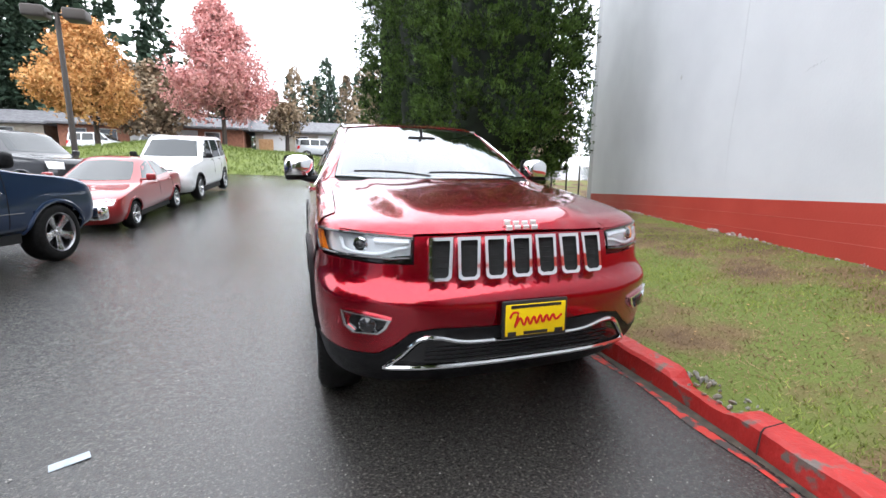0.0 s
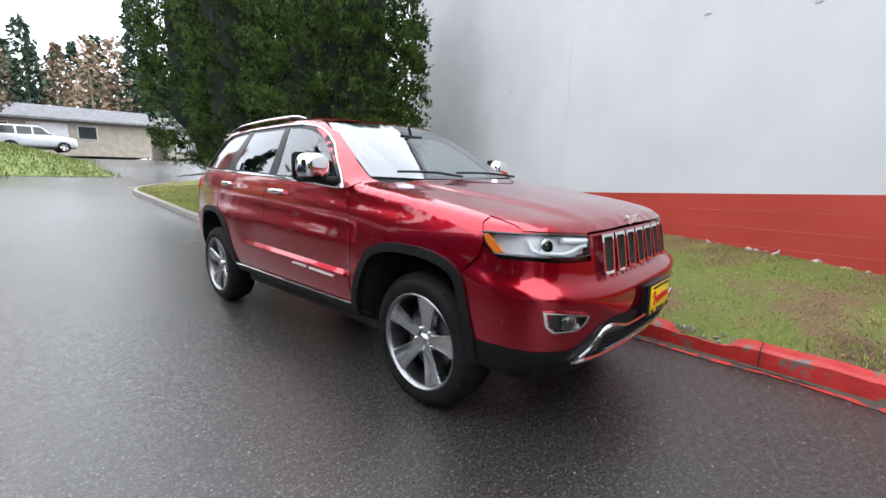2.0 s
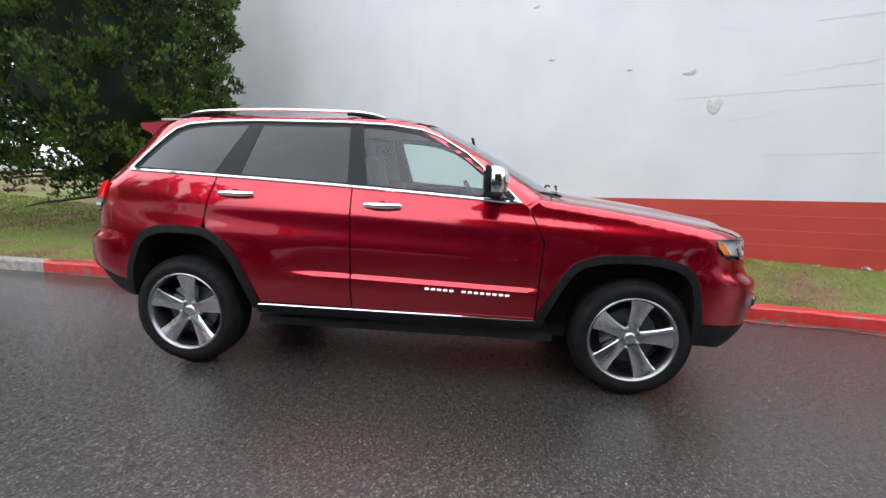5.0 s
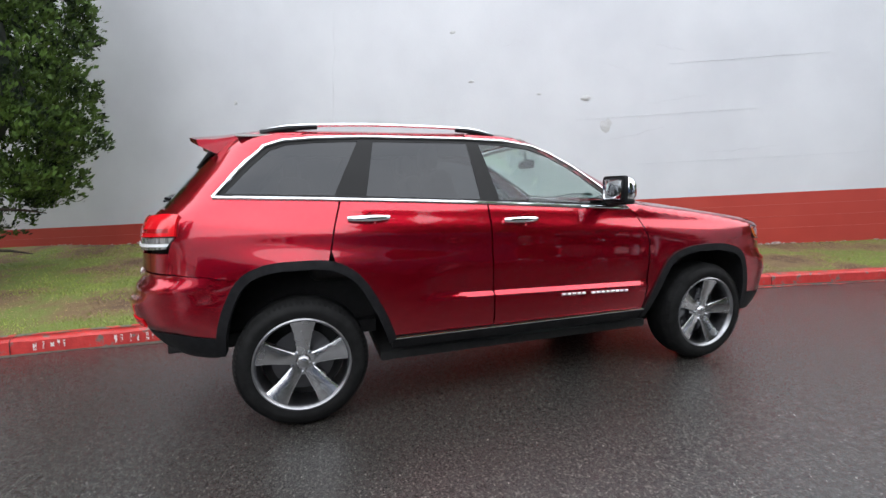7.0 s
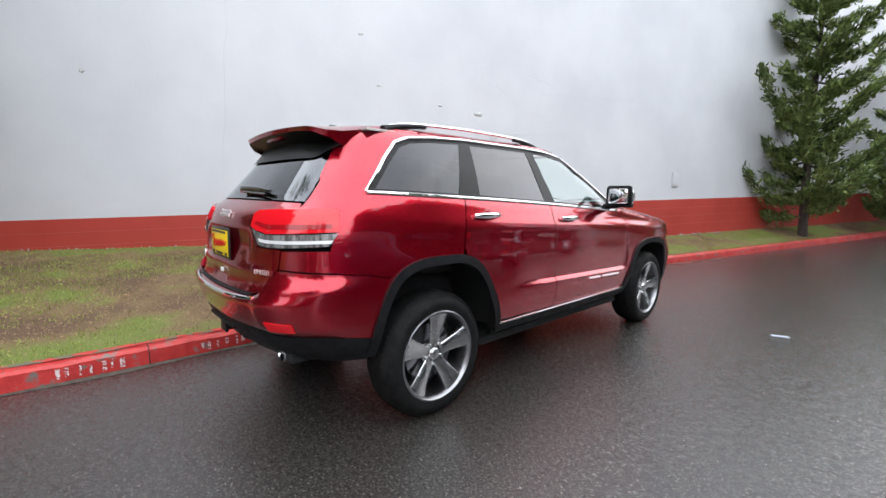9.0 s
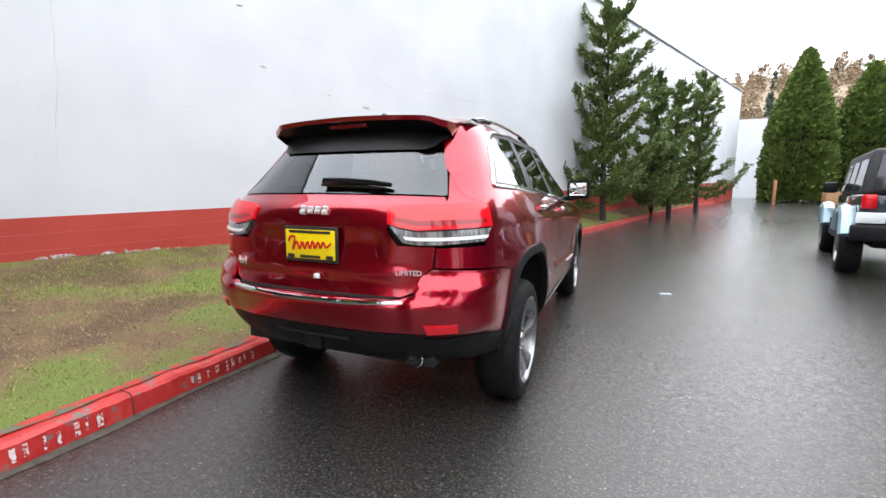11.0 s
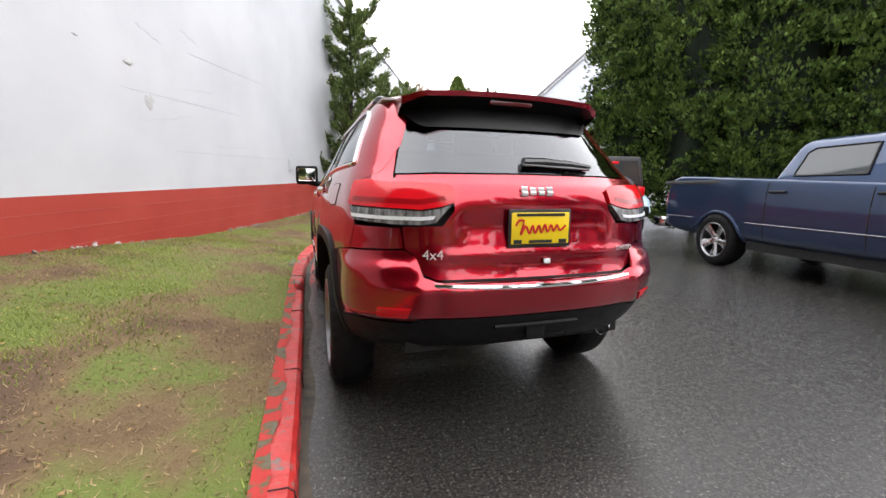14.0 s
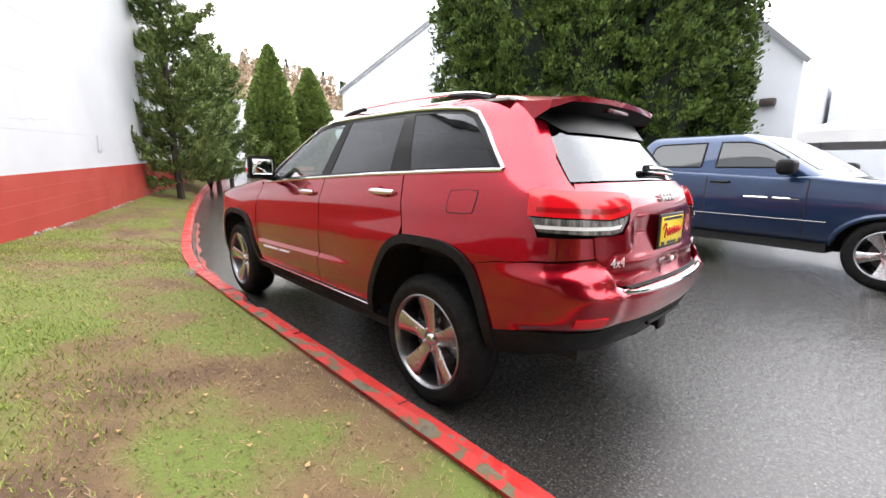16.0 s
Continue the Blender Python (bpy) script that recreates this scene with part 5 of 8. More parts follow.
def wheel(parent, m, radius, rim_r, width, spokes=5, face=-1, spin=0.0, spoke_mat=None, label="alloy wheel with black tyre"):
    e = new("wheel")
    e.empty_display_size = 0.1
    e.parent = parent
    e.matrix_local = m @ Matrix.Rotation(spin, 4, "X")
    e["label"] = label
    wheel_flat(e, radius, rim_r, width, spokes, face, spoke_mat or alloy)
    return e


def wheel_flat(e, radius, rim_r, width, spokes, face, smat):
    """The wheel's pieces, one level under it."""
    before = set(o.name for o in bpy.data.objects)
    wheel_parts(radius, rim_r, width, spokes, e, face, smat)
    for o in [o for o in bpy.data.objects if o.name not in before and o.parent and o.parent != e]:
        o.parent = e


for wx, face in ((-0.795, -1), (0.795, 1)):
    for wy, spin in ((-1.4575, 0.2), (1.4575, 0.05)):
        wheel(suv, Matrix.Translation((wx, wy, 0.371)), 0.371, 0.264, 0.235, 5, face, spin)

# ---------------------------------------------------------------- plants


def leaf_material(name, dark, light, scale=0.35, contrast=0.9):
    """Foliage: each leaf has its own tone, and whole parts of the crown differ; strong contrast imitates lit tufts and
    shaded gaps.
    """
    m = material(name, dark, 0.6, spec=0.2)
    n, l = m.node_tree.nodes, m.node_tree.links
    b = n["Principled BSDF"]
    g = n.new("ShaderNodeNewGeometry")
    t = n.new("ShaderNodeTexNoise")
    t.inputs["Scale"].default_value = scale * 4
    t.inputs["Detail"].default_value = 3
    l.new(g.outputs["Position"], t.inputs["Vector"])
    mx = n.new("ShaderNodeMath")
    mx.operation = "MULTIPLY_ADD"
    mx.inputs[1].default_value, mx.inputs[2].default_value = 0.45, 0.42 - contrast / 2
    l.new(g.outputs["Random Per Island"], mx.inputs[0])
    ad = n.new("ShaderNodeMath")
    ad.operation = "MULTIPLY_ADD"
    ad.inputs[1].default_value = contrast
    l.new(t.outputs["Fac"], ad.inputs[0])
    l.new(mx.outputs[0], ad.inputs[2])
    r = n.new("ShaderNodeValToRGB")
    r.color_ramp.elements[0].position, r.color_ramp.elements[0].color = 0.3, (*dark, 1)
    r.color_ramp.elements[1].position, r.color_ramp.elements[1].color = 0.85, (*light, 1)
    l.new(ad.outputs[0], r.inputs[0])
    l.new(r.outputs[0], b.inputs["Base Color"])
    b.inputs["Subsurface Weight"].default_value = 0.0
    b.inputs["Transmission Weight"].default_value = 0.0
    return m


# cypress and hedge: lit tufts and shaded gaps are painted in by noise contrast
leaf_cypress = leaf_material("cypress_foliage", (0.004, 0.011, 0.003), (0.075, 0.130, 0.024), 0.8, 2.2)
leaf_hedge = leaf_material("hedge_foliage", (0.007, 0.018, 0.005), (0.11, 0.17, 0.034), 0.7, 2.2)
leaf_pine = leaf_material("pine_needles", (0.030, 0.055, 0.016), (0.21, 0.27, 0.085))
leaf_cone = leaf_material("clipped_cedar", (0.050, 0.085, 0.018), (0.15, 0.20, 0.045))
# far firs: distance haze is mixed into the needle colour, bluish and lightened
leaf_fir = leaf_material("hazy_fir_needles", (0.022, 0.045, 0.030), (0.075, 0.115, 0.075), 0.1)
leaf_pink = leaf_material("pink_autumn_leaves", (0.50, 0.20, 0.19), (0.72, 0.40, 0.37), 0.15)
leaf_orange = leaf_material("orange_autumn_leaves", (0.46, 0.21, 0.07), (0.66, 0.38, 0.15), 0.15)
leaf_brown = leaf_material("brown_woods", (0.15, 0.115, 0.075), (0.36, 0.27, 0.18), 0.05)
leaf_shrub = leaf_material("shrub_leaves", (0.03, 0.06, 0.015), (0.12, 0.18, 0.05))


def quads_mesh(name, quads, mat, parent=None, label="", kind=""):
    """Many small leaves, (n, 4, 3) corners, as one mesh."""
    q = np.asarray(quads, dtype=np.float32)
    n = len(q)
    me = bpy.data.meshes.new(name)
    me.vertices.add(n * 4)
    me.vertices.foreach_set("co", q.reshape(-1))
    me.loops.add(n * 4)
    me.loops.foreach_set("vertex_index", np.arange(n * 4, dtype=np.int32))
    me.polygons.add(n)
    me.polygons.foreach_set("loop_start", np.arange(0, n * 4, 4, dtype=np.int32))
    me.update(calc_edges=True)
    me.materials.append(mat)
    ob = new(name, me)
    if parent:
        ob.parent = parent
    return tagged(ob, label, "", "", kind)


def leaves(rng, centres, outward, size, spread, per, droop=0.0, narrow=0.35, face=None):
    """Sprays of narrow leaves round each centre, fanning along the outward direction; face turns their flat side."""
    c = np.repeat(centres, per, axis=0)
    o = np.repeat(outward, per, axis=0)
    n = len(c)
    d = o + rng.normal(0, spread, (n, 3))
    d[:, 2] -= droop
    d /= np.linalg.norm(d, axis=1)[:, None] + 1e-9
    r = rng.normal(0, 1, (n, 3)) if face is None else np.repeat(face, per, axis=0) + rng.normal(0, 0.45, (n, 3))
    s = np.cross(d, r)
    s /= np.linalg.norm(s, axis=1)[:, None] + 1e-9
    ln = (size * rng.uniform(0.6, 1.4, n))[:, None]
    w = ln * narrow * rng.uniform(0.7, 1.3, n)[:, None]
    p = c + rng.normal(0, size * 0.35, (n, 3))
    return np.stack([p - s * w * 0.35, p + d * ln * 0.55 - s * w, p + d * ln, p + d * ln * 0.5 + s * w], axis=1)


def trunk_mesh(bm, pts, r0, r1, seg=10):
    tube(bm, pts, lambda t: r0 + (r1 - r0) * t, seg)


def column_tree(name, x, y, z, r, h, low, n, seed, mat, label, size=0.066, category="tree", flat_y=1.0, trunks=1, top=0.55, per=26, sprays=7, clump=0.27):
    """A dense evergreen: bulging crown of sprays in clumps with dark hollows, trunk showing below."""
    rng = np.random.default_rng(seed)
    t_ = thing(name, Matrix.Translation((x, y, z)), label, category)
    t_.scale = (1, 1, 1)
    bm = bmesh.new()
    for k in range(trunks):
        ox, oy = (rng.uniform(-0.35, 0.35), rng.uniform(-0.35, 0.35)) if trunks > 1 else (0, 0)
        trunk_mesh(bm, [(ox, oy, -0.2), (ox * 0.9 + 0.04, oy, low * 0.6), (ox * 0.6, oy * 0.6, low + 1.2), (0, 0, h * 0.6)], 0.20 if r > 1 else 0.12, 0.06)
    for k in range(7):
        a = rng.uniform(0, 6.28)
        zz = low + rng.uniform(-0.5, 0.6)
        tube(bm, [(0, 0, zz + 0.2), (math.cos(a) * 0.6 * r, math.sin(a) * 0.6 * r, zz + 0.1), (math.cos(a) * r * 0.72, math.sin(a) * r * 0.72, zz + 0.05)], lambda t: 0.03 - 0.022 * t, 5)
    part("trunk", bm, bark, t_)
    # big clumps, then sprays on them
    nc = int(n / per)
    zc = low + (h - low) * rng.uniform(0, 1, nc) ** 0.9
    k = (zc - low) / (h - low)
    rad = r * np.where(k < 0.12, 0.62 + 3.2 * k, 1.0) * (1 - np.clip((k - top) / (1 - top), 0, 1) ** 1.5 * 0.88)
    a = rng.uniform(0, 2 * np.pi, nc)
    rr = rad * rng.uniform(0.72, 1.10, nc)
    cc = np.stack([rr * np.cos(a), rr * np.sin(a) * flat_y, zc], 1)
    out = np.stack([np.cos(a), np.sin(a), np.full(nc, 0.55)], 1)
    cs = np.repeat(cc, per, 0)
    os_ = np.repeat(out, per, 0)
    ball = rng.normal(0, 1, (len(cs), 3))
    ball /= np.linalg.norm(ball, axis=1)[:, None]
    face = ball * 0.9 + os_ * 0.35
    ball *= clump * np.repeat(rng.uniform(0.7, 1.25, nc), per)[:, None] * rng.uniform(0.55, 1.0, len(cs))[:, None] * np.array([1, 1, 0.8])
    dirs = os_ * 0.5 + ball * 1.6 + np.array([0, 0, 0.5])
    quads = leaves(rng, cs + ball, dirs, size, 0.35, sprays, 0.0, 0.26, face)
    quads_mesh("crown", quads, mat, t_)
    # added near-black core that stands in for the shade inside the crown
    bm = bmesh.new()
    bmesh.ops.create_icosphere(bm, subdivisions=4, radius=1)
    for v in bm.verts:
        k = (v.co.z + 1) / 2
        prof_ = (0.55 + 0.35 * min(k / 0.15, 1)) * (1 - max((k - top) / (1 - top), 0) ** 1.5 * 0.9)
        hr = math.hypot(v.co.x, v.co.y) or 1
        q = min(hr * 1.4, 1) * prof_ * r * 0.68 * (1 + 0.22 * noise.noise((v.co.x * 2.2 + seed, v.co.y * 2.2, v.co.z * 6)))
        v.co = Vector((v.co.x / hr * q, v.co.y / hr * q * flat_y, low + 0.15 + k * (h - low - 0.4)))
    part("inner_crown", bm, inner_shade, t_)
    return t_


# near-black green: the shade deep in the crowns, put into the colour
inner_shade = vary(material("shaded_foliage", (0.010, 0.02, 0.008), 0.9), [(0.3, (0.003, 0.006, 0.003)), (0.7, (0.009, 0.018, 0.006))], 6, bump=0.8, bump_scale=20)

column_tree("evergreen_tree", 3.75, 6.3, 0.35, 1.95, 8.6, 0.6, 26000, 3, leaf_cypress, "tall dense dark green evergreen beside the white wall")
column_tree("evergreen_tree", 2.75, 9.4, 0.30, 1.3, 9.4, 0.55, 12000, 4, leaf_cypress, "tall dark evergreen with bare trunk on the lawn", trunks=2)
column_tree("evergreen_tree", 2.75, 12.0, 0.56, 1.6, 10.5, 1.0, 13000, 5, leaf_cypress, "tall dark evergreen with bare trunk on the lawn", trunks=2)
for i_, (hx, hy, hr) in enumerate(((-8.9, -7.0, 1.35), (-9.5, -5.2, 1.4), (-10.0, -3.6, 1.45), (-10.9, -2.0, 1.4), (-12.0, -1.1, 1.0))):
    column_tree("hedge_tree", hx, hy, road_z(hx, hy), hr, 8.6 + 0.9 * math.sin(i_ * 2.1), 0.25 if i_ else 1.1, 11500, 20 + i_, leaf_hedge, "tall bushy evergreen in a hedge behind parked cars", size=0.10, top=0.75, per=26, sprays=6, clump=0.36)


def clipped_cone(x, y, z, r, h, seed):
    """A clipped cedar: smooth cone over a rounded skirt, with a seam between."""
    rng = np.random.default_rng(seed)
    t_ = thing("clipped_cedar", Matrix.Translation((x, y, z)), "clipped bright green cedar cone at the road end", "tree")
    n = 16000
    k = rng.uniform(0, 1, n) ** 1.15
    seam = 0.40
    rad = np.where(k < seam, r * (0.93 + 0.12 * np.sin(k / seam * np.pi)), r * (1 - np.clip((k - seam) / (1 - seam), 0, 1) ** 1.35))
    rad = rad * (1 - 0.18 * np.exp(-((k - seam) / 0.012) ** 2)) + rng.normal(0, 0.05, n)
    a = rng.uniform(0, 2 * np.pi, n)
    c = np.stack([rad * np.cos(a), rad * np.sin(a), k * h + 0.1], 1)
    o = np.stack([np.cos(a), np.sin(a), np.full(n, 0.7)], 1)
    quads_mesh("crown", leaves(rng, c, o, 0.22, 0.35, 2, 0, 0.4), leaf_cone, t_)
    # added dark core, the shade seen between the leaves
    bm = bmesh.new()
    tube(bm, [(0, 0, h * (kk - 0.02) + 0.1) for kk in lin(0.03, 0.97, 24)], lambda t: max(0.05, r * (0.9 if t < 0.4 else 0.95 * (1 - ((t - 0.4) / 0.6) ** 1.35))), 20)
    part("inner_crown", bm, inner_shade, t_)
    bm = bmesh.new()
    trunk_mesh(bm, [(0, 0, -0.3), (0, 0, 1.0)], 0.16, 0.14)
    part("trunk", bm, bark, t_)


clipped_cone(-12.0, -32.0, road_z(-11, -31), 1.75, 9.6, 31)
clipped_cone(-15.8, -33.0, road_z(-15, -33), 1.9, 8.6, 32)


def pine(x, y, z, h, seed, spread=1.0, label="sparse upswept pine against the white wall", n_br=46):
    """A thin pine with uneven, upturned branches full of short needles."""
    rng = np.random.default_rng(seed)
    t_ = thing("wall_pine", Matrix.Translation((x, y, z)), label, "tree")
    bm = bmesh.new()
    lean = rng.uniform(-0.25, 0.25, 2)
    spine = [Vector((lean[0] * k * k + 0.06 * math.sin(5 * k), lean[1] * k * k, -0.2 + (h + 0.1) * k)) for k in lin(0, 1, 12)]
    trunk_mesh(bm, spine, 0.11, 0.015, 8)
    cen, out = [], []
    for b_ in range(n_br):
        k = 0.10 + 0.86 * (b_ + rng.uniform(0, 1)) / n_br
        base = spine[0].lerp(spine[-1], k)
        i = min(int(k * 11), 10)
        base = spine[i].lerp(spine[i + 1], k * 11 - i)
        a = b_ * 2.4 + rng.uniform(-0.5, 0.5)
        ln = spread * (0.30 + 1.05 * (1 - k) ** 0.8) * rng.uniform(0.55, 1.25) + (0.45 if rng.uniform() < 0.12 else 0)
        rise = rng.uniform(0.25, 0.85)
        pts = [base + Vector((math.cos(a) * ln * s, math.sin(a) * ln * s, ln * (rise * s * s - 0.12 * math.sin(s * 3)))) for s in lin(0, 1, 6)]
        tube(bm, pts, lambda t: 0.022 * (1 - t) + 0.004, 5)
        m = int(22 + 70 * ln)
        for q in range(m):
            s = rng.uniform(0.08, 1.0)
            j = min(int(s * 5), 4)
            p = pts[j].lerp(pts[j + 1], s * 5 - j)
            w = 0.06 * (1 - 0.4 * s) * min(ln, 1.2)
            cen.append(p + Vector(rng.normal(0, w, 3)))
            out.append(Vector((math.cos(a), math.sin(a), 0.8)) + Vector(rng.normal(0, 0.4, 3)))
    part("trunk", bm, bark, t_)
    cen = np.array(cen)
    quads_mesh("needles", leaves(rng, cen, np.array(out), 0.13, 0.5, 6, -0.1, 0.17, np.tile((0.0, 0.0, 0.8), (len(cen), 1))), leaf_pine, t_)


pine(-0.80, -11.6, lawn_z(-0.8, -11.6), 7.2, 41, 1.45, n_br=62)
pine(-2.45, -14.6, lawn_z(-2.4, -14.6), 5.6, 42, 0.8)
pine(-3.2, -16.2, lawn_z(-3.2, -16.2), 5.6, 44, 0.75)
pine(-4.55, -18.9, lawn_z(-4.5, -18.9), 6.4, 43, 0.95)


def broad_tree(name, x, y, z, h, r, low, seed, mat, label, n=2600, size=0.3, cone=0.75, lift=0.55):
    """A broad-leaved tree in autumn colour: forked limbs and an uneven crown with gaps."""
    rng = np.random.default_rng(seed)
    t_ = thing(name, Matrix.Translation((x, y, z)), label, "tree")
    bm = bmesh.new()
    trunk_mesh(bm, [(0, 0, -0.3), (0.05, 0, low), (0, 0.1, h * 0.55), (0, 0, h * 0.9)], 0.22, 0.03, 8)
    cen = []
    for b_ in range(60):
        k = rng.uniform(0.05, 1)
        zz = low * 0.9 + (h - low) * k * 0.85
        a = rng.uniform(0, 6.28)
        wid = r * (1 - cone * k ** 1.2) * rng.uniform(0.7, 1.05)
        pts = [Vector((math.cos(a) * wid * s, math.sin(a) * wid * s, zz + wid * lift * s * s)) for s in lin(0, 1, 5)]
        tube(bm, pts, lambda t: 0.05 * (1 - t) + 0.008, 5)
        for q in range(int(n / 60)):
            s = rng.uniform(0.25, 1.05)
            cen.append(Vector((math.cos(a) * wid * s, math.sin(a) * wid * s, zz + wid * lift * s * s)) + Vector(rng.normal(0, 0.075 * r, 3)))
    part("trunk", bm, bark, t_)
    c = np.array(cen)
    o = rng.normal(0, 1, c.shape)
    quads_mesh("crown", leaves(rng, c, o, size, 0.6, 3, 0.2, 0.5), mat, t_)


broad_tree("pink_maple", -7.0, 34.0, 2.3, 13.5, 4.6, 2.6, 51, leaf_pink, "tall tree with pink autumn leaves on the berm", 21000, 0.14, 0.95, 0.4)
broad_tree("orange_maple", -15.0, 33.0, 2.3, 10.5, 3.9, 2.4, 52, leaf_orange, "tree with orange and yellow autumn leaves", 18000, 0.13, 0.9, 0.5)
broad_tree("young_tree", -2.5, 37.0, 2.6, 5.0, 2.2, 2.0, 53, leaf_brown, "small brownish tree before the low houses", 900, 0.22)
broad_tree("brown_tree", -14.5, 42.0, 3.0, 8.5, 4.0, 1.5, 54, leaf_brown, "bare brownish tree behind the autumn maples", 2600, 0.3)
broad_tree("orange_shrub", 8.6, 18.0, 1.2, 4.5, 1.8, 0.6, 55, leaf_orange, "orange-leaved tree behind the building corner", 1200, 0.22)


def woods(name, spots, mat, label, seed, slim=0.17, n=620, leaf=0.045):
    """A far stand of trees, too many to count."""
    rng = np.random.default_rng(seed)
    allq = []
    for x, y, z, h in spots:
        k = rng.uniform(0.06, 1, n)
        rad = h * slim * (1 - k) ** 0.85 * rng.uniform(0.35, 1.0, n) * (0.75 + 0.35 * np.sin(k * 60 + x)) + 0.1
        a = rng.uniform(0, 2 * np.pi, n)
        c = np.stack([x + rad * np.cos(a), y + rad * np.sin(a), z + k * h], 1)
        o = np.stack([np.cos(a), np.sin(a), np.full(n, -0.1)], 1)
        allq.append(leaves(rng, c, o, h * leaf, 0.4, 2, 0.15, 0.45))
        tr = np.array([[[x - 0.15, y, z - 1], [x + 0.15, y, z - 1], [x + 0.05, y, z + h * 0.95], [x - 0.05, y, z + h * 0.95]]])
        allq.append(tr)
    return quads_mesh(name, np.concatenate(allq), mat, None, label, "stuff")


rng = np.random.default_rng(77)
spots = [(-52 + 2.9 * i + rng.uniform(-1, 1), 62 + rng.uniform(-5, 10), 4, rng.uniform(24, 34)) for i in range(12)]
spots += [(-85 + 5 * i, 75 + rng.uniform(-5, 10), 4, rng.uniform(22, 32)) for i in range(8)]
spots += [(12 + 6 * i + rng.uniform(-2, 2), 85 + rng.uniform(-5, 25), 5, rng.uniform(14, 28)) for i in range(14)]
tall = [(x, y, 3.5, h) for x, y, h in ((-34.5, 50, 37), (-38, 54, 42), (-41.5, 51, 39), (-45, 57, 43), (-50, 50, 41), (-54, 46, 38), (-57, 52, 44), (-62, 50, 40), (-30, 58, 30))]
woods("tall_firs", tall, leaf_fir, "very tall dark firs behind the low houses", 83, 0.105, 4600, 0.013)
woods("fir_woods", spots, leaf_fir, "row of tall dark firs behind the houses", 78, 0.17, 950, 0.028)
spots = [(-30 + 2.2 * i + rng.uniform(-1, 1), 92 + rng.uniform(-8, 20), 5, rng.uniform(11, 17)) for i in range(44)]
woods("far_woods", spots[::2], leaf_fir, "distant mixed woods beyond the houses", 79, 0.2, 1100, 0.028)
woods("brown_woods", spots[1::2], leaf_brown, "distant brown autumn woods beyond the houses", 80, 0.3, 1100, 0.028)
spots = [(-42 + 1.9 * i + rng.uniform(-1, 1), 78 + rng.uniform(-4, 10), 4.5, rng.uniform(12, 18)) for i in range(52)]
woods("skyline_woods", spots[::2], leaf_fir, "low dark woods along the skyline", 84, 0.24, 420, 0.035)
woods("skyline_brown_woods", spots[1::2], leaf_brown, "low brown woods along the skyline", 85, 0.34, 420, 0.035)
# wooded hill past the end of the drive
hill = tagged(grid_mesh("hill", lin(-150, 90, 50), lin(-75, -260, 34), lambda x, y: (x, y, -2 + 0.5 * max(-y - 75, 0) ** 0.9 * (0.8 + 0.3 * math.sin(x * 0.02 + 3.2)) * smooth01((x + 150) / 60 + 0.3)), leaf_brown), "brown wooded hillside in the distance", "hill", kind="structure")


def hill_z(x, y):
    return -2 + 0.5 * max(-y - 75, 0) ** 0.9 * (0.8 + 0.3 * math.sin(x * 0.02 + 3.2)) * smooth01((x + 150) / 60 + 0.3)


spots = []
for i in range(330):
    x, y = rng.uniform(-140, 60), -rng.uniform(95, 240)
    spots.append((x, y, hill_z(x, y) - 0.5, rng.uniform(5, 10)))
woods("hill_brown_woods", spots, leaf_brown, "brown leafless woods on the far hill", 81, 0.34, 160, 0.08)
spots = []
for i in range(26):
    x, y = rng.uniform(-140, 60), -rng.uniform(100, 240)
    spots.append((x, y, hill_z(x, y) - 0.5, rng.uniform(7, 11)))
woods("hill_firs", spots, leaf_fir, "dark firs scattered on the far hill", 82, 0.2)

# lawn blades and fallen leaves
grass_mat = leaf_material("grass_blades", (0.115, 0.142, 0.028), (0.31, 0.365, 0.080), 0.6)
straw_mat = leaf_material("dry_grass", (0.13, 0.085, 0.046), (0.36, 0.26, 0.14), 0.6)


def patch(x, y):
    """How bare the lawn is here, 0 to 1."""
    v = noise.noise((x * 1.0 + 3.1, y * 0.7, 4.2)) + 0.6 * noise.noise((x * 2.6, y * 2.2, 1.7)) + 0.3 * noise.noise((x * 7, y * 7, 0.3))
    near = math.exp(-((x - kerb_x(y) - 0.75) / 0.6) ** 2)
    lush = smooth01((y - 4.2) / 1.5)
    return smooth01(0.30 + 0.95 * v + 0.55 * near * (1 - lush) - 0.5 * lush)


rng = np.random.default_rng(90)
green, dry = [], []
for i in range(150000):
    y = rng.uniform(-12, 17) if i % 3 else rng.uniform(-5, 5)
    k, w = kerb_x(y) + 0.15, min(wall_x(y), kerb_x(y) + 5.5) - 0.02
    if w <= k:
        continue
    x = rng.uniform(k, w)
    b_ = patch(x, y)
    z = lawn_z(x, y)
    isdry = rng.uniform() < b_
    if isdry and rng.uniform() < 0.25:
        continue
    h = rng.uniform(0.006, 0.016) if isdry else rng.uniform(0.010, 0.028)
    a = rng.uniform(0, 6.28)
    lx, ly = rng.normal(0, h * (1.3 if isdry else 0.6), 2)
    wd = rng.uniform(0.0021, 0.0042)
    if y > 7:
        h, wd = h * 1.6, wd * 2.4
    cx, cy = math.cos(a) * wd, math.sin(a) * wd
    (dry if isdry else green).append(((x - cx, y - cy, z), (x + cx, y + cy, z), (x + lx + cx * 0.3, y + ly + cy * 0.3, z + h), (x + lx - cx * 0.3, y + ly - cy * 0.3, z + h)))
quads_mesh("grass", green, grass_mat, None, "short green grass blades on the lawn", "stuff")
quads_mesh("dry_grass", dry, straw_mat, None, "dry straw and dead grass on the bare lawn", "stuff")
lv = []
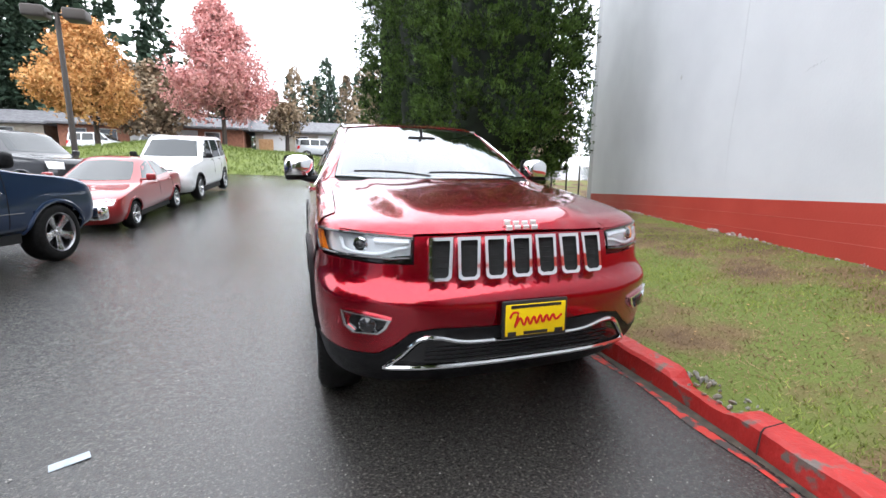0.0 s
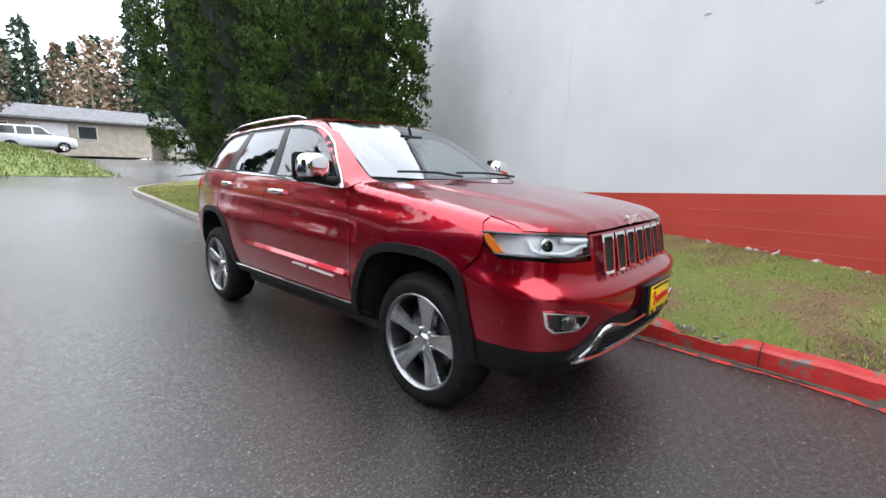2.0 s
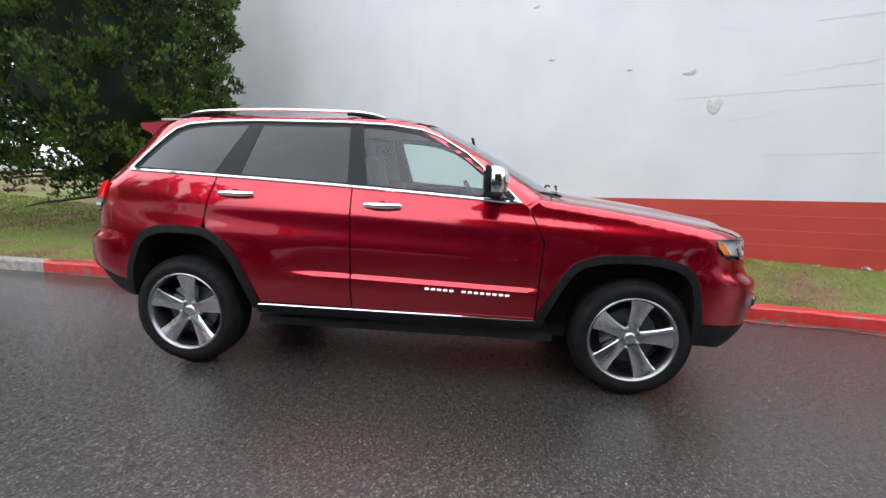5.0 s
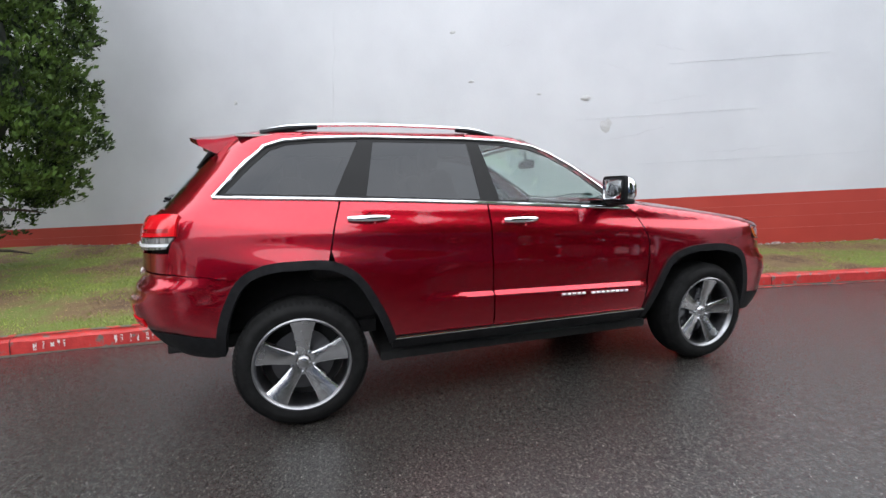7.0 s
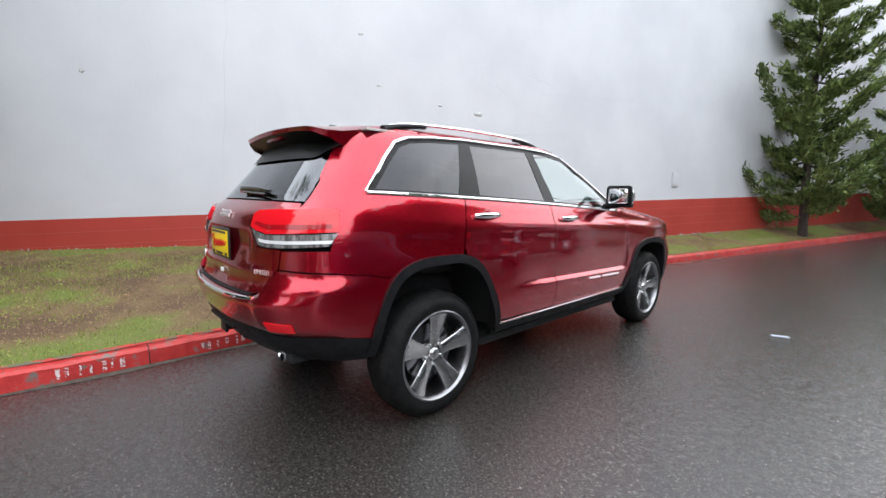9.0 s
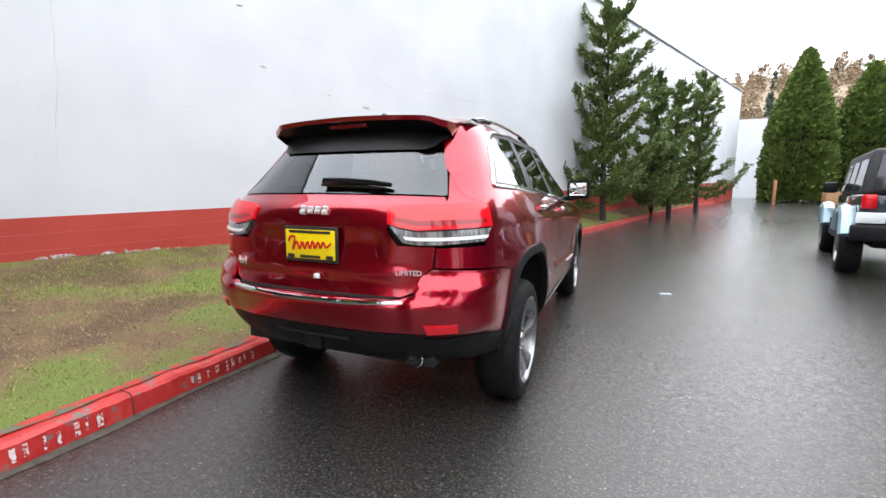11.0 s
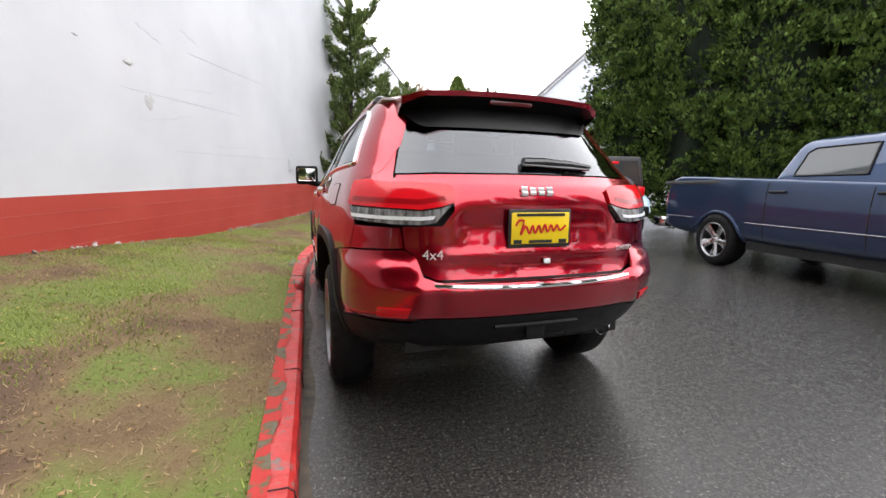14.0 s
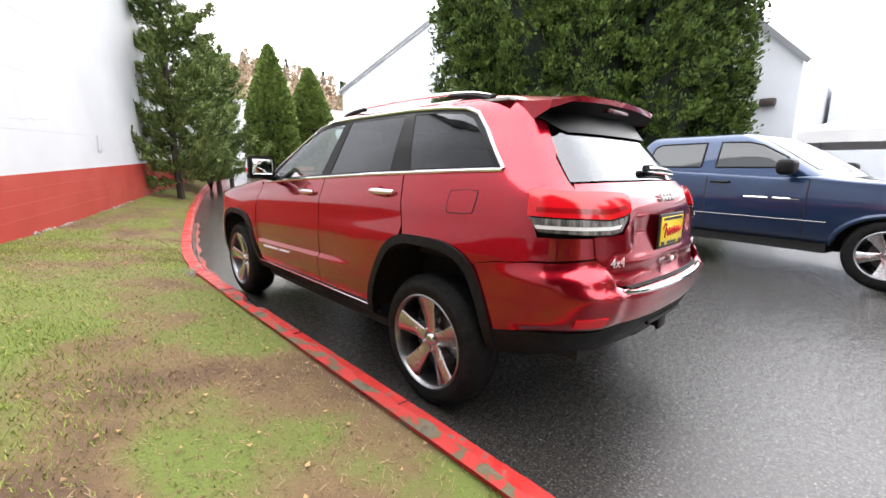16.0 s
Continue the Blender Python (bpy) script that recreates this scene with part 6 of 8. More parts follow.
for i in range(1500):
    y = rng.uniform(-9, 6.5)
    x = rng.uniform(kerb_x(y) + 0.16, kerb_x(y) + 3.2)
    if x > wall_x(y) - 0.1:
        continue
    z = lawn_z(x, y) + 0.012
    a, s = rng.uniform(0, 6.28), rng.uniform(0.004, 0.012)
    c_, s_ = math.cos(a) * s, math.sin(a) * s
    lv.append(((x + c_ * 1.5, y + s_ * 1.5, z + 0.006), (x - s_, y + c_, z + 0.002), (x - c_ * 1.4, y - s_ * 1.4, z + 0.008), (x + s_, y - c_, z)))
quads_mesh("fallen_leaves", lv, leaf_material("fallen_leaves", (0.12, 0.06, 0.025), (0.42, 0.27, 0.12), 2), None, "small fallen brown leaves on the lawn", "stuff")

# ---------------------------------------------------------------- wall details
grey_line = material("mortar_shadow", (0.30, 0.30, 0.31), 0.8)


def on_wall(y, z, out=0.004):
    return Vector((wall_x(y) - uy * out, y + ux * out, z))


def wall_frame(y, z):
    m = Matrix(((-ux, 0, -uy, 0), (-uy, 0, ux, 0), (0, 1, 0, 0), (0, 0, 0, 1)))
    return Matrix.Translation(on_wall(y, z, 0)) @ m


# block courses: shallow raised joints that catch the light
joint_red = vary(material("painted_joint_red", (0.5, 0.08, 0.05), 0.6), [(0.3, (0.40, 0.07, 0.05)), (0.7, (0.46, 0.10, 0.075))], 6)
joint_white = vary(material("painted_joint_white", (0.7, 0.71, 0.73), 0.6), [(0.35, (0.50, 0.51, 0.53)), (0.7, (0.58, 0.59, 0.61))], 2)
for k in range(3):
    bm = bmesh.new()
    tube(bm, [on_wall(y, border(y) - 0.205 * (k + 1), 0.003) for y in lin(-13, 7.5, 40)], 0.004, 5, ends=True)
    tagged(part("wall_joint", bm, joint_red), "raised horizontal joint in the red block wall", "trim", kind="structure")
for k, (a, b) in enumerate(((-8, -4.2), (-6, -3.2), (-7, -4.6))):
    bm = bmesh.new()
    tube(bm, [on_wall(y, border(y) + 0.62 + 0.83 * k, 0.001) for y in lin(a, b, 30)], 0.003, 5)
    tagged(part("wall_joint", bm, joint_white), "faint horizontal joint in the white block wall", "trim", kind="structure")

crack_mat = material("crack_shadow", (0.51, 0.515, 0.53), 0.9)
patch_mat = vary(material("rough_patch", (0.6, 0.6, 0.62), 0.9), [(0.3, (0.46, 0.455, 0.45)), (0.7, (0.57, 0.57, 0.575))], 18, bump=1.0, bump_scale=50)
random.seed(5)


def wall_crack(y0, z0, y1, z1, w=0.004):
    pts = []
    n = 14
    for i in range(n + 1):
        t = i / n
        pts.append(on_wall(y0 + (y1 - y0) * t + random.uniform(-0.02, 0.02), z0 + (z1 - z0) * t + random.uniform(-0.02, 0.02), 0.001))
    return tagged(part("wall_crack", tube(bmesh.new(), pts, lambda t: w * (0.4 + math.sin(math.pi * t)), 4), crack_mat), "thin dark crack in the white wall", "crack", kind="structure")


wall_crack(0.75, 4.6, 0.95, 1.15, 0.002)
for y0, z0, y1, z1 in ((-4.6, 2.35, -3.6, 2.15), (-5.3, 2.9, -4.3, 2.75), (-4.0, 3.35, -3.5, 3.5), (-6.4, 2.0, -5.3, 1.9), (-2.3, 3.9, -2.0, 3.8), (-0.6, 2.5, -0.3, 2.45), (-4.9, 3.6, -4.4, 3.75)):
    wall_crack(y0, z0, y1, z1, 0.002)


def scuff(y, z, w, h, seed):
    """An irregular scab of broken plaster."""
    random.seed(seed)
    bm = bmesh.new()
    M = wall_frame(y, z)
    c = bm.verts.new(M @ Vector((0, 0, 0.010)))
    ring = [bm.verts.new(M @ Vector((w * math.cos(a) * random.uniform(0.6, 1.1), h * math.sin(a) * random.uniform(0.6, 1.1), 0.001))) for a in lin(0, 2 * math.pi, 15)[:-1]]
    mid = [bm.verts.new(M @ Vector((w * 0.6 * math.cos(a) * random.uniform(0.6, 1.1), h * 0.6 * math.sin(a) * random.uniform(0.6, 1.1), 0.007 + random.uniform(0, 0.006)))) for a in lin(0, 2 * math.pi, 15)[:-1]]
    for i in range(14):
        j = (i + 1) % 14
        bm.faces.new((c, mid[i], mid[j]))
        bm.faces.new((mid[i], ring[i], ring[j], mid[j]))
    bmesh.ops.recalc_face_normals(bm, faces=bm.faces)
    return tagged(part("wall_scuff", bm, patch_mat), "rough broken patch on the white wall", "patch", kind="structure")


scuff(-3.68, 2.42, 0.12, 0.15, 1)
scuff(-3.35, 2.9, 0.10, 0.06, 2)
scuff(2.58, 3.06, 0.04, 0.05, 3)
scuff(-1.5, 3.26, 0.07, 0.03, 4)
scuff(-1.2, 4.1, 0.06, 0.03, 5)
scuff(-2.6, 3.0, 0.05, 0.02, 6)
bm = bmesh.new()
box(bm, -0.09, -0.17, 0.0, 0.09, 0.17, 0.03, 0.01)
bmesh.ops.transform(bm, verts=bm.verts, matrix=wall_frame(-8.28, 1.73))
tagged(part("wall_plate", bm, joint_white), "painted-over rectangular plate on the white wall", "wall plate", kind="structure")
# crumbling mortar along the foot of the wall
stone = vary(material("crumbled_mortar", (0.3, 0.28, 0.27), 0.95), [(0.3, (0.22, 0.12, 0.10)), (0.7, (0.50, 0.47, 0.45))], 30)
bm = bmesh.new()
for i in range(260):
    y = random.uniform(-10, 6.5)
    s = random.uniform(0.008, 0.035) * (1 if math.sin(y * 1.9) > 0 else 0.5)
    p = on_wall(y, lawn_z(wall_x(y) - 0.05, y) + s * 0.4, random.uniform(0.0, 0.05))
    bmesh.ops.create_icosphere(bm, subdivisions=1, radius=s, matrix=Matrix.Translation(p) @ Euler((random.random() * 3, random.random() * 3, 0)).to_matrix().to_4x4() @ Matrix.Diagonal((1, 1.8, 0.6, 1)))
tagged(part("mortar_rubble", bm, stone, smooth=False), "crumbled pale mortar along the wall foot", "rubble", kind="stuff")

# building end behind the evergreens, and roof edge
bm = bmesh.new()
box(bm, wall_x(8) , 7.9, -0.5, wall_x(8) + 20, 8.2, 7.0)
tagged(part("wall_end", bm, wall_white, smooth=False), "white end wall of the long building", "wall", kind="structure")
bm = bmesh.new()
tube(bm, [Vector((wall_x(y) - 0.03, y, wall_top(y) + 0.03)) for y in lin(-33, 8, 20)], 0.06, 4)
tagged(part("roof_edge", bm, material("grey_roof_edge", (0.35, 0.36, 0.38), 0.5, 0.3), smooth=False), "thin grey metal edge along the wall top", "trim", kind="structure")
bm = bmesh.new()
box(bm, -30, -48, 0.0, -9.2, -40, 7.4)
tagged(part("wall_far", bm, wall_white, smooth=False), "plain white wall of the far building", "wall", kind="structure")

# kerb marks: worn white stencil bars, joints and paint line on the road
white_mark = vary(material("worn_white_paint", (0.7, 0.7, 0.7), 0.7), [(0.44, (0.34, 0.03, 0.025)), (0.56, (0.60, 0.55, 0.53))], 60)
random.seed(9)
for y0, y1 in ((1.75, 2.25), (2.75, 3.15), (3.5, 3.75)):
    y = y0
    while y < y1:
        w = random.uniform(0.012, 0.032)
        bm = bmesh.new()
        zz = road_z(1.1, y)
        h0, h1 = random.uniform(0.025, 0.05), random.uniform(0.085, 0.105)
        k = kerb_x(y)
        vs_ = [bm.verts.new(p) for p in ((k + 0.012 * h0 / 0.115 - 0.003, y, zz + h0), (k + 0.012 * h1 / 0.115 - 0.003, y, zz + h1), (k + 0.012 * h1 / 0.115 - 0.003, y + w, zz + h1), (k + 0.012 * h0 / 0.115 - 0.003, y + w, zz + h0))]
        bm.faces.new(vs_)
        tagged(part("kerb_mark", bm, white_mark, smooth=False), "worn white stencilled bar on the red kerb", "marking", "kerb marks", kind="structure")
        y += w + random.uniform(0.02, 0.06)
random.seed(21)
bm = bmesh.new()
for i in range(46):
    y = random.uniform(-2.62, -2.16)
    x = kerb_x(y) + random.uniform(0.05, 0.24)
    q = random.uniform(0.006, 0.02)
    bmesh.ops.create_icosphere(bm, subdivisions=1, radius=q, matrix=Matrix.Translation((x, y, road_z(x, y) + 0.045 + 0.22 * (x - kerb_x(y)) + random.uniform(-0.01, 0.008))) @ Euler((random.random() * 3, random.random() * 3, 0)).to_matrix().to_4x4() @ Matrix.Diagonal((1, 1.6, 0.6, 1)))
tagged(part("kerb_rubble", bm, concrete, smooth=False), "broken grey concrete in the gap of the kerb", "rubble", kind="stuff")
joint_dark = material("kerb_joint", (0.05, 0.02, 0.02), 0.9)
for y in (-4.4, -2.75, -1.2, 0.3, 1.55, 2.6, 3.9):
    k, z = kerb_x(y), road_z(kerb_x(y), y)
    bm = bmesh.new()
    tube(bm, [(k - 0.001, y, z), (k + 0.011, y, z + 0.115), (k + 0.03, y, z + 0.133), (k + 0.15, y, z + 0.136)], 0.004, 4)
    tagged(part("kerb_joint", bm, joint_dark), "dark joint between kerb stones", "joint", "kerb joints", kind="structure")
over = vary(material("red_overspray", (0.4, 0.03, 0.02), 0.6), [(0.46, (0.05, 0.045, 0.042)), (0.54, (0.45, 0.03, 0.02))], 16)
tagged(strip("paint_line", lin(-7.5, -1.2, 60), lambda y: [(kerb_x(y) - 0.10 - 0.02 * math.sin(y * 7), y, road_z(1, y) + 0.004), (kerb_x(y) - 0.055, y, road_z(1, y) + 0.004)], over), "broken red paint line on the asphalt by the kerb", "marking", kind="structure")
tagged(strip("gutter_dirt", lin(-7.5, 4.9, 90), lambda y: [(kerb_x(y) - 0.05 - 0.02 * math.sin(y * 5), y, road_z(1, y) + 0.003), (kerb_x(y) + 0.004, y, road_z(1, y) + 0.006)], dirt), "dirt gathered along the kerb foot", "dirt", kind="structure")

moss = vary(material("worn_kerb_top", (0.2, 0.17, 0.12), 0.9), [(0.30, (0.07, 0.06, 0.035)), (0.40, (0.13, 0.11, 0.075)), (0.48, (0.10, 0.09, 0.045)), (0.53, (0.40, 0.03, 0.025))], 9, bump=0.5, bump_scale=60)
tagged(strip("kerb_top_wear", lin(-1.0, 4.9, 60), lambda y: [(kerb_x(y) + 0.095 + 0.012 * math.sin(y * 6) + 0.008 * math.sin(y * 17), y, road_z(kerb_x(y), y) + 0.1405), (kerb_x(y) + 0.165, y, road_z(kerb_x(y), y) + 0.1405)], moss), "mossy bare concrete along the kerb top", "kerb", kind="structure")
# asphalt repairs and cracks
tar = material("tar_seal", (0.012, 0.012, 0.012), 0.35)


def road_line(pts, w, mat, name, label, cat):
    ps = [Vector((x, y, road_z(x, y) + 0.003)) for x, y in pts]
    bm = bmesh.new()
    rows = []
    for i, p in enumerate(ps):
        a, b = ps[max(i - 1, 0)], ps[min(i + 1, len(ps) - 1)]
        d = (b - a).normalized()
        n = Vector((-d.y, d.x, 0)) * w * random.uniform(0.5, 1.2)
        rows.append((bm.verts.new(p - n), bm.verts.new(p + n)))
    for a, b in zip(rows, rows[1:]):
        bm.faces.new((a[0], a[1], b[1], b[0]))
    tagged(part(name, bm, mat, smooth=False), label, cat, kind="structure")


road_line([(-0.9 + 1.5 * t, 5.5 + 0.35 * t + random.uniform(-0.02, 0.02)) for t in lin(0, 1, 14)], 0.014, tar, "road_crack", "dark tar-filled crack across the asphalt", "crack")
road_line([(-4.2 - 3.0 * t + 0.2 * math.sin(t * 8), -11 - 15 * t) for t in lin(0, 1, 24)], 0.05, tar, "road_crack", "long dark seam in the drive", "crack")
# loose grit
grit = vary(material("pale_grit", (0.4, 0.4, 0.38), 0.8), [(0.3, (0.12, 0.115, 0.105)), (0.7, (0.36, 0.34, 0.31))], 40)
qs = []
rng = np.random.default_rng(17)
for i in range(12000):
    x, y = rng.uniform(-5, 1.05), rng.uniform(-5.5, 5.5)
    if x > kerb_x(y) - 0.02:
        continue
    s = min(abs(rng.normal(0, 0.0019)) + 0.001, 0.006)
    a = rng.uniform(0, 6.28)
    z = road_z(x, y) + 0.0045
    c_, s_ = math.cos(a) * s, math.sin(a) * s
    qs.append(((x + c_, y + s_, z), (x - s_, y + c_, z + s * 0.8), (x - c_, y - s_, z), (x + s_, y - c_, z + s * 0.3)))
quads_mesh("grit", qs, grit, None, "pale grit and fir needles on wet asphalt", "stuff")
bm = bmesh.new()
box(bm, -0.028, -0.07, 0, 0.028, 0.07, 0.004, 0.0015)
pp = tagged(part("paper_scrap", bm, vary(material("grey_paper", (0.4, 0.45, 0.5), 0.7), [(0.3, (0.30, 0.35, 0.40)), (0.7, (0.46, 0.50, 0.54))], 30)), "crumpled pale paper scrap lying on the asphalt", "paper")
pp.matrix_world = Matrix.Translation((-1.97, -1.92, road_z(-2, -1.9) + 0.002)) @ Euler((0.02, 0.03, -1.1)).to_matrix().to_4x4()

# ---------------------------------------------------------------- far side: berm, houses, lamp post
berm_mat = leaf_material("berm_grass", (0.075, 0.10, 0.022), (0.16, 0.20, 0.05), 0.4)


def berm_pt(u, v):
    x = -60 + 62 * u
    y = 23.5 + 10 * v + 1.5 * math.sin(x * 0.12)
    rise = 1.5 * math.sin(min(v * 1.6, 1) * math.pi / 2) * smooth01((2 - x) / 5) * (0.85 + 0.2 * math.sin(x * 0.5))
    return (x, y, road_z(x, y) + 0.02 + rise - (0.6 if v > 0.99 else 0))


berm = tagged(grid_mesh("berm", lin(0, 1, 70), lin(0, 1, 14), berm_pt, berm_mat), "long grassy bank at the edge of the lot", "bank", kind="structure")
rng = np.random.default_rng(61)
qs = []
for i in range(26000):
    x0, y0, z0 = berm_pt(rng.uniform(0.45, 1), rng.uniform(0, 0.9))
    x0 += rng.uniform(-0.6, 0.6)
    h = rng.uniform(0.05, 0.14)
    a = rng.uniform(0, 6.28)
    dx, dy = math.cos(a) * 0.03, math.sin(a) * 0.03
    lx, ly = rng.normal(0, 0.06, 2)
    qs.append(((x0 - dx, y0 - dy, z0 - 0.05), (x0 + dx, y0 + dy, z0 - 0.05), (x0 + lx + dx * 0.2, y0 + ly, z0 + h), (x0 + lx - dx * 0.2, y0 + ly, z0 + h)))
quads_mesh("bank_grass", qs, berm_mat, None, "long green grass on the bank", "stuff")
roof_grey = vary(material("grey_shingles", (0.16, 0.16, 0.17), 0.85), [(0.3, (0.11, 0.11, 0.12)), (0.7, (0.20, 0.20, 0.21))], 3, bump=0.6, bump_scale=12)
siding = vary(material("tan_siding", (0.4, 0.36, 0.3), 0.8), [(0.3, (0.30, 0.26, 0.21)), (0.7, (0.42, 0.38, 0.32))], 2)
brick_mat = vary(material("brick_red", (0.3, 0.12, 0.08), 0.85), [(0.3, (0.22, 0.09, 0.06)), (0.7, (0.36, 0.16, 0.10))], 4)
white_door = vary(material("white_garage_door", (0.75, 0.75, 0.74), 0.5), [(0.3, (0.55, 0.55, 0.55)), (0.7, (0.62, 0.62, 0.62))], 1)
dark_pane = material("dark_window_pane", (0.02, 0.025, 0.03), 0.05, 0, 0.5)


def low_house(x0, x1, y, z, wall_mat, seed):
    """A long single-storey house with a shallow shingle roof, garage doors and windows."""
    random.seed(seed)
    L = x1 - x0
    h_ = thing("low_house", Matrix.Translation((x0, y, z)), "long single-storey house with grey shingle roof", "house", "row of low houses")
    bm = bmesh.new()
    box(bm, 0, 0, -0.6, L, 7, 2.5)
    part("house_wall", bm, wall_mat, h_, smooth=False)
    bm = bmesh.new()
    vs_ = [bm.verts.new(p) for p in ((-0.6, -0.8, 2.45), (L + 0.6, -0.8, 2.45), (L + 0.6, 3.5, 3.9), (-0.6, 3.5, 3.9), (-0.6, 7.8, 2.45), (L + 0.6, 7.8, 2.45), (-0.6, -0.8, 2.28), (L + 0.6, -0.8, 2.28), (-0.6, 7.8, 2.28), (L + 0.6, 7.8, 2.28))]
    for f in ((0, 1, 2, 3), (3, 2, 5, 4), (6, 7, 1, 0), (4, 5, 9, 8), (0, 3, 4, 8, 6), (1, 7, 9, 5, 2), (6, 8, 9, 7)):
        bm.faces.new([vs_[i] for i in f])
    part("house_roof", bm, roof_grey, h_, smooth=False)
    x = 0.8
    while x < L - 3.2:
        if random.random() < 0.5:
            bm = bmesh.new()
            box(bm, x, -0.05, -0.05, x + 2.6, 0.02, 2.1, 0.02)
            d_ = part("garage_door", bm, white_door, h_)
            x += 3.2
        else:
            bm = bmesh.new()
            box(bm, x, -0.06, 0.8, x + 1.4, 0.02, 2.0, 0.02)
            f_ = part("house_window", bm, white_door, h_)
            bm = bmesh.new()
            box(bm, x + 0.08, -0.075, 0.88, x + 1.32, -0.05, 1.92)
            part("pane", bm, dark_pane, f_)
            x += 2.4


low_house(-46, -24, 46, 3.4, siding, 1)
low_house(-22.5, -7, 45, 3.4, brick_mat, 2)
low_house(-6, 9, 46.5, 3.4, siding, 3)
low_house(11, 26, 49, 3.4, siding, 4)
bm = bmesh.new()
box(bm, -5.2, 41.3, 2.6, -3.9, 41.4, 4.6, 0.02)
tagged(part("wood_fence", bm, vary(material("cedar_boards", (0.4, 0.22, 0.10), 0.8), [(0.3, (0.34, 0.18, 0.08)), (0.7, (0.5, 0.3, 0.15))], 6)), "orange-brown cedar fence panel before the houses", "fence")


def lamp_post(x, y):
    z = road_z(x, y)
    p_ = thing("lamp_post", Matrix.Translation((x, y, z)), "dark parking lot lamp post with two box heads", "street lamp")
    bm = bmesh.new()
    bmesh.ops.create_cone(bm, cap_ends=True, segments=12, radius1=0.10, radius2=0.08, depth=6.0, matrix=Matrix.Translation((0, 0, 3.0)))
    part("pole", bm, bronze, p_)
    bm = bmesh.new()
    bmesh.ops.create_cone(bm, cap_ends=True, segments=16, radius1=0.28, radius2=0.26, depth=0.6, matrix=Matrix.Translation((0, 0, 0.3)))
    part("footing", bm, concrete, p_)
    for s in (-1, 1):
        bm = bmesh.new()
        box(bm, s * 0.25, -0.3, 5.75, s * 0.95, 0.3, 6.15, 0.08, 3)
        hd = part("lamp_head", bm, bronze, p_)
        bm = bmesh.new()
        tube(bm, [(0, 0, 5.95), (s * 0.3, 0, 5.95)], 0.05, 8)
        part("arm", bm, bronze, p_)


bronze = material("bronze_paint", (0.05, 0.042, 0.036), 0.5, 0.3)
lamp_post(-9.2, 15.8)

# white warehouse behind the hedge
metal_white = vary(material("white_ribbed_metal", (0.78, 0.79, 0.81), 0.5), [(0.3, (0.50, 0.52, 0.56)), (0.7, (0.56, 0.58, 0.62))], 0.6)


def warehouse():
    w_ = thing("warehouse", Matrix.Translation((-15.5, 0, 0)), "white metal warehouse with gabled front and grey roof edge", "building")
    bm = bmesh.new()
    a = [bm.verts.new((0, y, z)) for y, z in ((-27, -1), (0.55, -1), (0.55, 4.9), (-6.9, 12.4), (-27, 7.0))]
    b = [bm.verts.new((-30, y, z)) for y, z in ((-27, -1), (0.55, -1), (0.55, 4.9), (-6.9, 12.4), (-27, 7.0))]
    bm.faces.new(a)
    bm.faces.new(b[::-1])
    for i in range(5):
        bm.faces.new((a[i], b[i], b[(i + 1) % 5], a[(i + 1) % 5]))
    bmesh.ops.recalc_face_normals(bm, faces=bm.faces)
    part("warehouse_wall", bm, metal_white, w_, smooth=False)
    bm = bmesh.new()
    tube(bm, [(0.12, -27.3, 6.98), (0.12, -6.9, 12.45), (0.12, 0.75, 4.78)], 0.14, 4)
    part("roof_trim", bm, material("grey_gutter", (0.45, 0.47, 0.5), 0.5, 0.2), w_, smooth=False)
    bm = bmesh.new()
    box(bm, 0.02, -1.3, 0, 0.14, -1.1, 6.4, 0.03)
    part("downpipe", bm, metal_white, w_)
    for y, z in ((-22.5, 4.6), (-1.6, 3.9), (-0.2, 3.6)):
        bm = bmesh.new()
        box(bm, 0, y - 0.22, z - 0.12, 0.3, y + 0.22, z + 0.12, 0.05)
        part("wall_lamp", bm, bronze, w_)


warehouse()
bm = bmesh.new()
box(bm, -40, 0.7, -0.5, -22, 24, 5.2)
tagged(part("warehouse_annex", bm, metal_white, smooth=False), "lower white annex of the metal warehouse", "building")


def tent(x, y):
    t_ = thing("canopy_tent", Matrix.Translation((x, y, road_z(x, y))), "white peaked canopy tent on thin poles", "tent")
    bm = bmesh.new()
    ap = bm.verts.new((0, 0, 3.4))
    c = [bm.verts.new((sx * 2.4, sy * 2.4, 2.35)) for sx, sy in ((-1, -1), (1, -1), (1, 1), (-1, 1))]
    lo = [bm.verts.new((sx * 2.4, sy * 2.4, 2.05)) for sx, sy in ((-1, -1), (1, -1), (1, 1), (-1, 1))]
    for i in range(4):
        bm.faces.new((c[i], c[(i + 1) % 4], ap))
        bm.faces.new((lo[i], lo[(i + 1) % 4], c[(i + 1) % 4], c[i]))
    part("canopy", bm, white_door, t_, smooth=False)
    for sx, sy in ((-1, -1), (1, -1), (1, 1), (-1, 1)):
        bm = bmesh.new()
        tube(bm, [(sx * 2.35, sy * 2.35, -0.1), (sx * 2.35, sy * 2.35, 2.2)], 0.03, 6)
        part("pole", bm, metal_white, t_)


tent(-14.8, 3.5)
